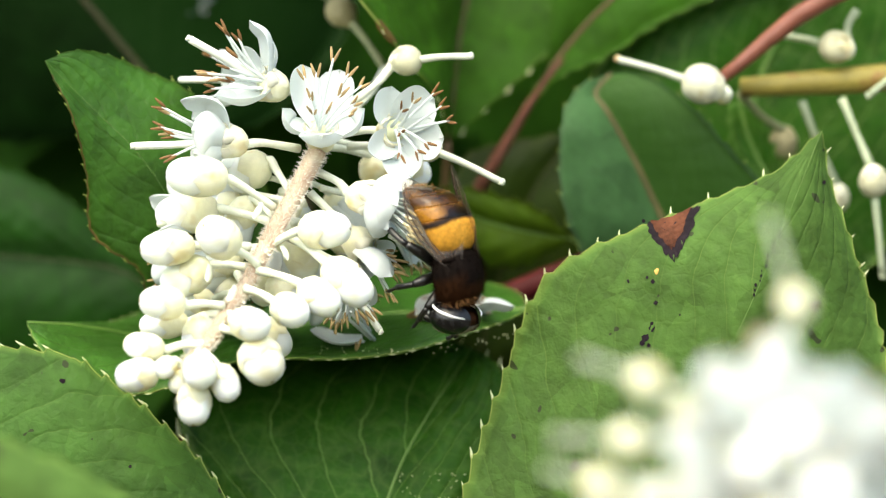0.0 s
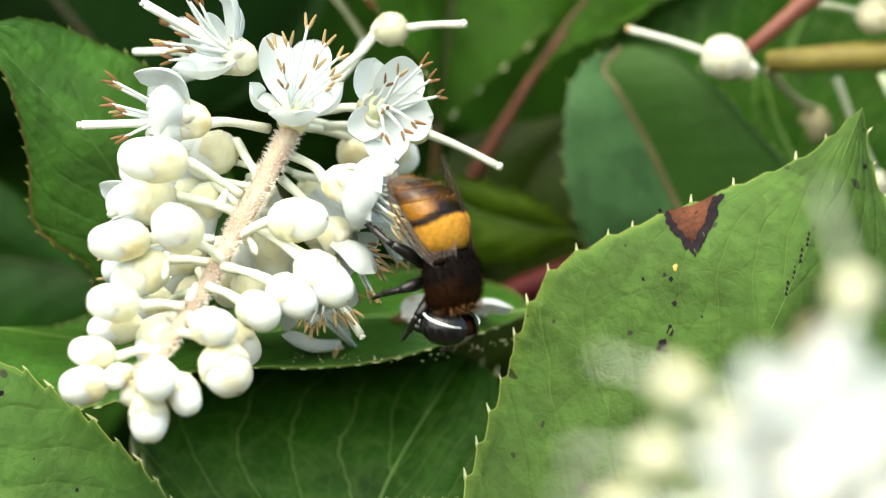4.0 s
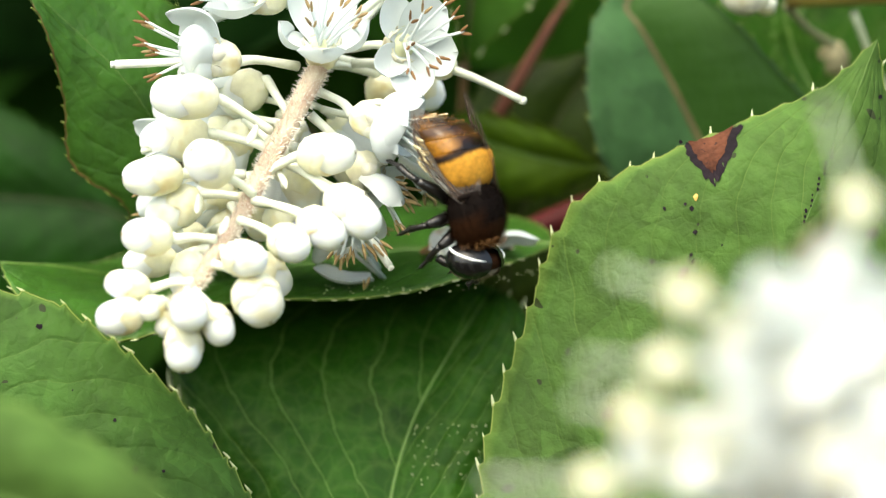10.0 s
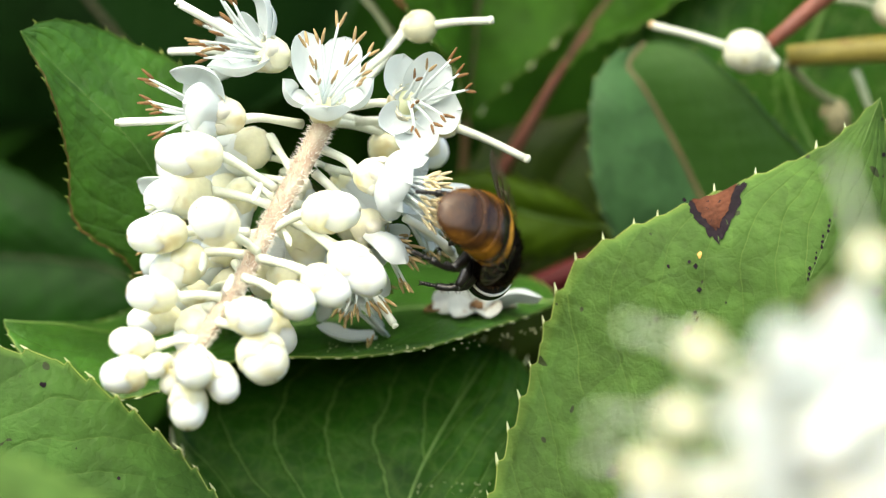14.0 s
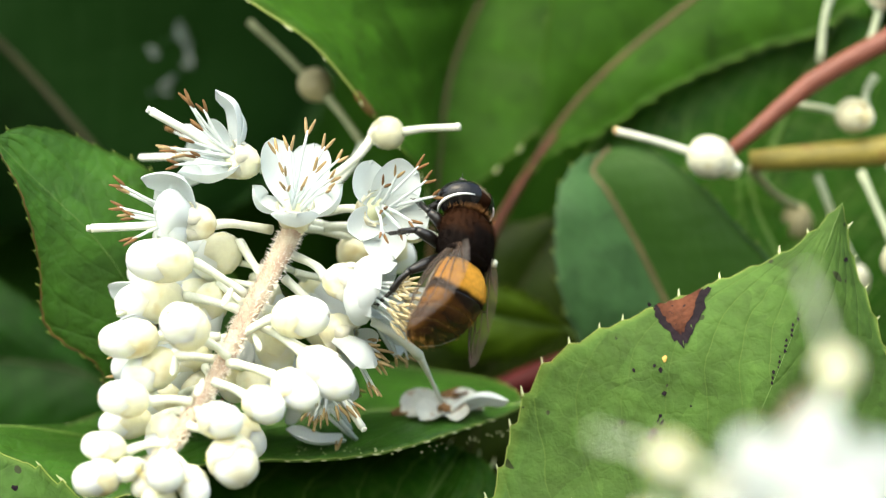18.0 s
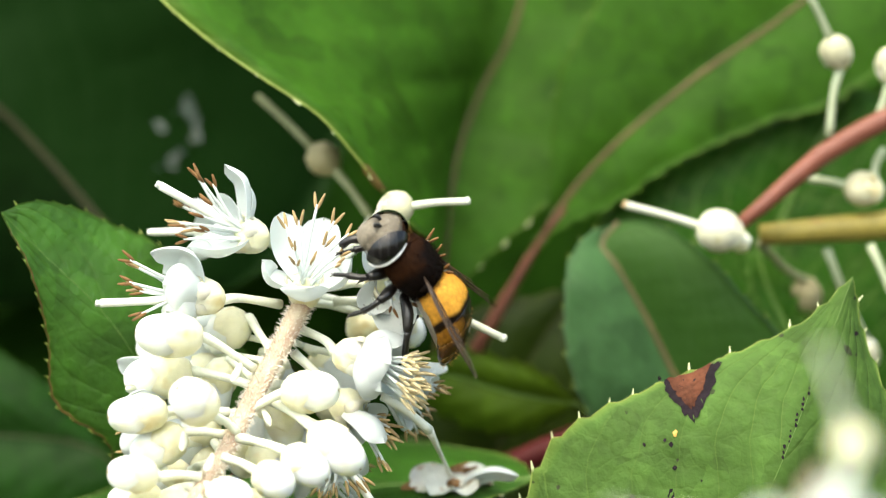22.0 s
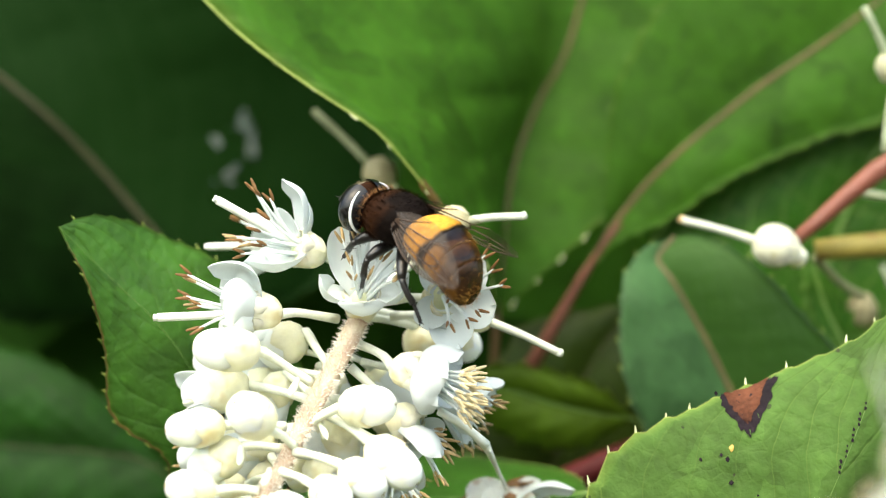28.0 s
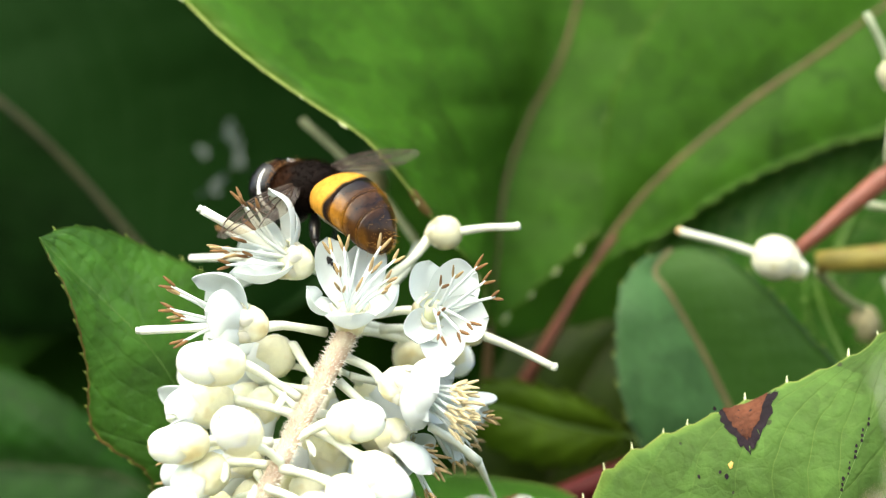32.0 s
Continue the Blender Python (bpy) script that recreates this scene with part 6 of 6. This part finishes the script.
# head
hd = part("head", ring_body([(4.65, -0.05, 1.6, 1.35), (4.95, -0.02, 2.0, 1.65), (5.4, 0.0, 2.08, 1.76), (5.7, -0.05, 1.85, 1.6)]), MAT_THORAX, FLY, "broad dark head")
skull = ring_body([(5.5, 0.0, 2.0, 1.72), (5.9, -0.05, 1.85, 1.68), (6.35, -0.15, 1.4, 1.4), (6.7, -0.35, 0.85, 0.95)])
part("front", skull, MAT_FACE, hd, "dusty grey front between the eyes")
fuzz(skull, 700, 0.28, (0, 0.4, 0), material("front_down", (0.22, 0.18, 0.1), 0.7, 0.2, 500), "front_hair", hd, -1.5, 0.016)
part("face", ring_body([(5.7, -0.65, 1.2, 1.1), (6.2, -0.6, 1.3, 1.25), (6.7, -0.6, 1.05, 1.1), (7.0, -0.7, 0.5, 0.6)], 16), MAT_FACE, hd, "dusty grey face")


def eye_cap(s, n=9, seg=22):
    """Half of a domed head: a cap of a flattened ball about an axis to the side."""
    u, v, w = frame_of((s * 0.92, -0.14, 0.24), (0, 0, 1))
    pts, faces = [Vector((2.45 * w.x, 5.35 + 1.5 * w.y, 1.98 * w.z))], []
    for i in range(1, n + 1):
        a = radians(60) * i / n
        for k in range(seg):
            b = 2 * math.pi * k / seg
            d = w * math.cos(a) + (u * math.cos(b) + v * math.sin(b)) * math.sin(a)
            pts.append(Vector((2.45 * d.x, 5.35 + 1.5 * d.y, 1.98 * d.z)))
    for k in range(seg):
        faces.append((0, 1 + k, 1 + (k + 1) % seg))
        for i in range(n - 1):
            a, b = 1 + i * seg + k, 1 + i * seg + (k + 1) % seg
            faces.append((a, a + seg, b + seg, b))
    return pts, faces


for s in (-1, 1):
    part("eye", eye_cap(s), MAT_EYE, hd, "large glossy black compound eye")
    arc = [Vector((s * 2.3 * math.cos(a), 4.72, -0.05 + 1.88 * math.sin(a))) for a in np.linspace(-1.1, 1.05, 12)]
    part("eye_rim", tube(arc, [0.03, 0.1, 0.12, 0.1, 0.03], 7, 16), MAT_RIM, hd, "narrow white rim behind the eye")
    an = part("antenna", tube([(0.3 * s, 6.5, 0.5), (0.45 * s, 6.95, 0.55), (0.55 * s, 7.2, 0.3)], [0.14, 0.16, 0.2], 6), MAT_BLACK, hd)
    part("bristle", tube([(0.5 * s, 7.05, 0.5), (0.75 * s, 7.5, 0.7)], [0.04, 0.015], 4), MAT_BLACK, an)
part("mouthparts", tube([(0, 6.2, -1.4), (0, 6.6, -2.1), (0, 6.5, -2.9)], [0.4, 0.3, 0.35], 8), MAT_BLACK, hd, "short black proboscis")

# wings
WINGS = []
for s in (-1, 1):
    pts, faces = [], []
    n, m = 18, 6
    for i in range(n + 1):
        t = i / n
        w = 3.9 * math.sin(math.pi * (0.06 + 0.9 * t)) ** 0.8
        for j in range(m + 1):
            q = j / m
            x = (0.42 - q) * w + 0.9 * t
            pts.append(Vector((s * x, -9.4 * t, 0.06 * math.sin(q * 14) * min(1, 6 * t))))
    for i in range(n):
        for j in range(m):
            a = i * (m + 1) + j
            f = (a, a + m + 1, a + m + 2, a + 1)
            faces.append(f)
    k = len(pts)
    pts += [p + Vector((0, 0, -0.02)) for p in pts]
    faces += [tuple(x + k for x in f[::-1]) for f in faces]
    ORIGIN[FLY.name] = Vector((0, 0, 0))
    wing = part("wing", (pts, faces), MAT_WING, FLY, "clear smoky wing with dark veins")
    ORIGIN[wing.name] = Vector((0, 0, 0))

    def wp(t, q):
        w = 3.9 * math.sin(math.pi * (0.06 + 0.9 * t)) ** 0.8
        return Vector((s * ((0.42 - q) * w + 0.9 * t), -9.4 * t, 0.03 + 0.06 * math.sin(q * 14) * min(1, 6 * t)))

    for a in (((0, 0.3), (0.3, 0.02), (0.7, 0.02), (0.97, 0.3)), ((0, 0.35), (0.3, 0.14), (0.6, 0.1), (0.8, 0.03)), ((0.02, 0.4), (0.3, 0.24), (0.6, 0.28), (0.92, 0.25)), ((0.05, 0.5), (0.35, 0.42), (0.62, 0.5), (0.88, 0.5)),
              ((0.05, 0.55), (0.3, 0.6), (0.55, 0.72), (0.72, 0.95)), ((0.06, 0.6), (0.2, 0.75), (0.4, 0.97)), ((0.45, 0.26), (0.48, 0.46)), ((0.62, 0.29), (0.7, 0.4), (0.66, 0.5)), ((0.5, 0.47), (0.52, 0.68))):
        part("wing_vein", tube([wp(*c) for c in a], [0.065, 0.045], 5), MAT_VEIN, wing)
    hinge = (s * 0.0019, 0.0016, 0.0013)
    rest = pose(*hinge, 0, s * 34, s * 13)
    drooped, alongside = pose(*hinge, 4, s * 80, s * 20), pose(*hinge, 0, s * 68, s * 6)
    feeding = pose(*hinge, 24, s * 45, s * 14) if s > 0 else pose(*hinge, -2, s * 48, s * -10)
    spread = pose(*hinge, 8, s * -6, s * 78)
    aside = pose(*hinge, 0, s * 38, s * 18) if s > 0 else pose(*hinge, 2, s * -14, s * 24)
    lifted = pose(*hinge, 2, s * 60, s * 11)
    wing.matrix_basis = rest
    WINGS.append((wing, rest, feeding, alongside if s > 0 else drooped, spread, aside, lifted))
    part("calypter", lathe((s * 1.9, 0.75, 0.8), (s, 0, 0.1), oval(-0.5, 0.6, 0.55, 7), 10, None, 0.5), MAT_THORAX, FLY)

# legs
LEGS = []
for name, j0, j1, j2, j3 in (("fore_leg", (0.9, 3.3, -1.6), (2.2, 4.4, -2.2), (1.8, 5.4, -3.6), (1.5, 6.0, -4.6)), ("mid_leg", (1.1, 1.9, -1.8), (3.0, 2.3, -2.5), (3.0, 2.3, -4.2), (2.7, 2.5, -5.4)), ("hind_leg", (1.0, 0.5, -1.7), (2.9, -1.4, -2.5), (2.8, -3.0, -4.0), (2.5, -3.9, -5.4))):
    for s in (-1, 1):
        a, b, c, d = (Vector((s * p[0], p[1], p[2])) for p in (j0, j1, j2, j3))
        leg = part(name, lathe(a, b - a, oval(-0.5, 0.6, 0.42, 6), 8), MAT_BLACK, FLY, "bristly black leg")
        part("femur", tube([a, a.lerp(b, 0.5) + Vector((0, 0, 0.2)), b], [0.42, 0.52, 0.34], 8), MAT_BLACK, leg)
        part("tibia", tube([b, b.lerp(c, 0.5) + Vector((s * 0.15, 0, 0)), c], [0.28, 0.26, 0.3], 8), MAT_BLACK, leg)
        bits = []
        for k in range(5):
            p, q = c.lerp(d, k / 5), c.lerp(d, (k + 0.92) / 5)
            bits.append(tube([p, q], [0.15, 0.2], 6, 2))
        for g in (-1, 1):
            bits.append(tube([d, d + (d - c).normalized() * 0.25 + Vector((g * 0.25, 0, -0.1))], [0.09, 0.03], 4, 2))
        part("tarsus", join(*bits), MAT_BLACK, leg, "jointed foot with claws")
        spines = []
        for k in range(26):
            p = (a.lerp(b, k / 13) if k < 13 else b.lerp(c, (k - 13) / 13))
            o = Vector((rng.uniform(-1, 1), rng.uniform(-1, 1), rng.uniform(-1, 1))).normalized()
            spines.append(tube([p + o * 0.25, p + o * 0.62], [0.035, 0.01], 4, 1))
        part("bristles", join(*spines), MAT_BLACK, leg, kind="stuff")
        LEGS.append(leg)


def flypose(head, tail, back):
    """The fly's pose from where its head and its tail lie and where its back faces, in millimetres."""
    h, t = Vector(head), Vector(tail)
    y = (h - t).normalized()
    z = Vector(back)
    z = (z - y * z.dot(y)).normalized()
    x = y.cross(z)
    c = (h + t) / 2
    return Matrix(((x.x, y.x, z.x, c.x * 0.001), (x.y, y.y, z.y, c.y * 0.001), (x.z, y.z, z.z, c.z * 0.001), (0, 0, 0, 1)))


FEED, PROBE, CLIMB = (0.83, -0.55, 0.0), (0.75, -0.55, 0.1), (0.8, -0.6, 0.1)
FLY_ROWS = [
    (0, (1.89, -4.00, -0.54), (-0.81, -4.00, 13.09), FEED), (1, (1.41, -4.00, -0.53), (-1.31, -4.00, 12.95), FEED), (2.5, (2.08, -4.00, 0.05), (-0.83, -4.00, 12.62), FEED), (4.5, (2.03, -4.00, -0.88), (-0.73, -4.00, 11.99), FEED),
    (6, (1.81, -4.00, -1.08), (-1.08, -4.00, 12.52), FEED), (7.5, (1.79, -4.00, -1.06), (-0.93, -4.00, 12.17), FEED), (9, (2.04, -4.00, -1.19), (-0.89, -4.00, 11.83), FEED), (10.5, (2.02, -4.00, -1.16), (-0.90, -4.00, 11.85), FEED),
    (12, (2.02, -4.00, -1.17), (-0.90, -4.00, 11.88), FEED), (13, (1.88, -4.00, -1.32), (-0.92, -4.00, 11.98), FEED), (13.6, (0.99, -1.87, -0.68), (0.20, -5.65, 13.20), FEED), (13.8, (-0.33, -1.08, -0.72), (0.65, -6.69, 12.51), (0.62, -0.75, 0)),
    (14, (2.86, 2.24, 3.08), (1.19, -11.08, 8.28), (0.78, -0.55, 0.15)), (14.2, (3.64, 2.34, 7.06), (-1.02, -11.23, 5.95), PROBE), (14.5, (2.13, 2.41, 8.58), (-1.24, -11.33, 5.85), PROBE), (16.5, (3.08, 2.40, 2.79), (0.89, -11.30, 6.64), (0.78, -0.5, 0.3)),
    (16.8, (5.15, 2.36, 7.84), (0.52, -11.26, 7.21), PROBE), (17, (5.84, 2.30, 9.13), (1.04, -11.19, 7.65), PROBE), (17.2, (3.08, 0.64, 16.62), (-0.17, -9.01, 6.43), CLIMB), (17.6, (2.35, 0.01, 18.22), (0.69, -8.17, 6.48), CLIMB),
    (18, (3.44, -1.35, 19.29), (0.98, -6.35, 6.02), CLIMB), (18.5, (2.35, 1.00, 19.64), (1.09, -2.00, 6.50), CLIMB), (19, (3.03, 1.00, 19.65), (0.16, -2.00, 6.90), CLIMB), (20, (-1.79, -0.97, 22.85), (3.73, -6.86, 10.92), (0.75, -0.65, 0.2)),
    (20.4, (1.50, -1.72, 24.43), (2.07, -5.86, 10.65), CLIMB), (20.7, (1.82, -1.71, 24.96), (2.08, -5.88, 11.17), CLIMB), (21, (-3.21, -3.98, 25.24), (2.92, -2.88, 12.26), (0.6, -0.7, 0.35)), (21.3, (-4.46, -4.92, 24.31), (1.99, -1.66, 11.85), (0.7, -0.5, 0.5)),
    (21.6, (-5.92, -5.29, 21.86), (3.28, -1.17, 11.58), (0.65, -0.5, 0.55)), (22, (-6.02, -5.73, 22.65), (2.96, -0.63, 12.61), (0.6, -0.5, 0.6)), (22.5, (-6.96, -6.87, 20.49), (3.35, 0.72, 13.89), (0.45, -0.6, 0.7)), (23, (-7.44, -6.49, 19.70), (4.04, 0.28, 14.24), (0.35, -0.65, 0.7)),
    (24, (-10.21, -5.65, 22.15), (1.90, -0.73, 16.12), (0.35, -0.65, 0.7)), (25, (-9.17, -5.23, 23.42), (1.78, -1.28, 14.95), (0.4, -0.65, 0.7)), (25.5, (-11.41, -4.78, 22.22), (0.96, -1.84, 15.45), (0.35, -0.65, 0.7)), (27.5, (-13.54, -3.50, 26.84), (-1.04, -3.50, 19.69), (0.3, -0.6, 0.7)),
    (28, (-12.75, -0.78, 27.05), (-1.87, -7.11, 20.05), (0.32, -0.62, 0.68)), (28.2, (-8.45, 0.01, 30.29), (-4.77, -8.19, 19.04), (0.3, -0.7, 0.65)), (28.5, (-2.83, 1.95, 27.31), (-6.59, -10.75, 21.66), (0.3, -0.65, 0.7)), (29, (-0.22, 1.88, 26.06), (-5.95, -10.64, 21.84), (0.35, -0.65, 0.65)),
    (30, (0.61, 2.13, 24.94), (-4.55, -10.98, 21.97), (0.4, -0.65, 0.6)), (30.2, (-0.31, 1.78, 26.93), (-5.23, -10.53, 21.29), (0.4, -0.65, 0.6)), (30.4, (1.74, 1.78, 25.80), (-3.70, -10.53, 20.67), (0.42, -0.65, 0.6)), (30.6, (-3.48, 1.92, 29.75), (-4.81, -10.73, 23.00), (0.3, -0.6, 0.7)),
    (30.7, (-8.25, 1.77, 29.40), (-3.90, -10.52, 23.29), (0.25, -0.6, 0.75)), (30.8, (-10.12, 1.57, 29.61), (-4.52, -10.26, 23.60), (0.2, -0.6, 0.75)), (31, (-9.20, 1.94, 28.95), (-4.05, -10.74, 24.44), (0.2, -0.58, 0.77)), (31.1, (-6.91, 2.54, 28.41), (-4.58, -11.51, 26.31), (0.15, -0.55, 0.8)),
    (31.2, (8.95, 5.76, 40.93), (7.97, -5.40, 31.89), (0, -0.75, 0.6)), (31.3, (12.36, 5.79, 36.64), (11.56, -5.42, 27.64), (0, -0.75, 0.6)), (31.4, (9.46, 6.13, 34.99), (8.42, -5.87, 27.11), (0, -0.75, 0.6)), (31.5, (2.75, 3.77, 35.18), (14.02, -2.67, 28.94), (0.3, -0.7, 0.6)),
    (31.6, (-2.14, 4.01, 34.38), (8.48, -2.99, 27.63), (0.33, -0.68, 0.65)), (31.7, (-10.48, 4.52, 32.55), (-0.15, -3.68, 26.77), (0.3, -0.65, 0.7)), (31.8, (-15.96, 6.83, 30.05), (-5.88, -2.11, 24.97), (0.28, -0.65, 0.7)), (32, (-19.93, 8.80, 30.34), (-9.29, -0.07, 26.39), (0.25, -0.65, 0.7)),
]


# ---- what moves ----
def motions():
    walk(FLY, [(t, flypose(h, b, up)) for t, h, b, up in FLY_ROWS])
    for wing, rest, feeding, climbing, spread, aside, lifted in WINGS:
        walk(wing, [(0, feeding), (13.6, feeding), (14.0, rest), (17.05, rest), (17.3, climbing), (20.7, climbing), (21.0, rest), (21.2, rest), (21.6, aside), (25.8, aside), (27.3, lifted), (31.0, lifted), (31.1, spread)] + [(31.15 + 0.05 * k, spread @ pose(0, 0, 0, 0, (30 if k % 2 else -30), 0)) for k in range(16)] + [(32, spread)])
    for_head = [(0, -34, 0), (13.5, -34, 0), (14.5, -22, 0), (20.7, -22, 0), (21.2, 6, 14), (25.5, 4, 14), (27.5, -18, 0), (32, -18, 0)]
    hd.scale = (1.1, 1.1, 1.1)
    walk(hd, [(t, pose(0, 0.0045, -0.0004) @ pose(0, 0, 0, a, 0, b) @ pose(0, -0.0045, 0.0004)) for t, a, b in for_head])
    sway = []
    for k in range(65):
        t = k * 0.5
        busy = 1.0 if t < 13.6 else 0.35 if t < 31 else 0.0
        sway.append((t, busy * math.sin(t * 2.3) * 9, busy * math.cos(t * 1.7) * 7))
    for n, leg in enumerate(LEGS[:2]):
        walk(leg, [(t, pose(0, 0.0033, -0.0016) @ pose(0, 0, 0, a if n else -a, 0, b) @ pose(0, -0.0033, 0.0016)) for t, a, b in sway])


motions()
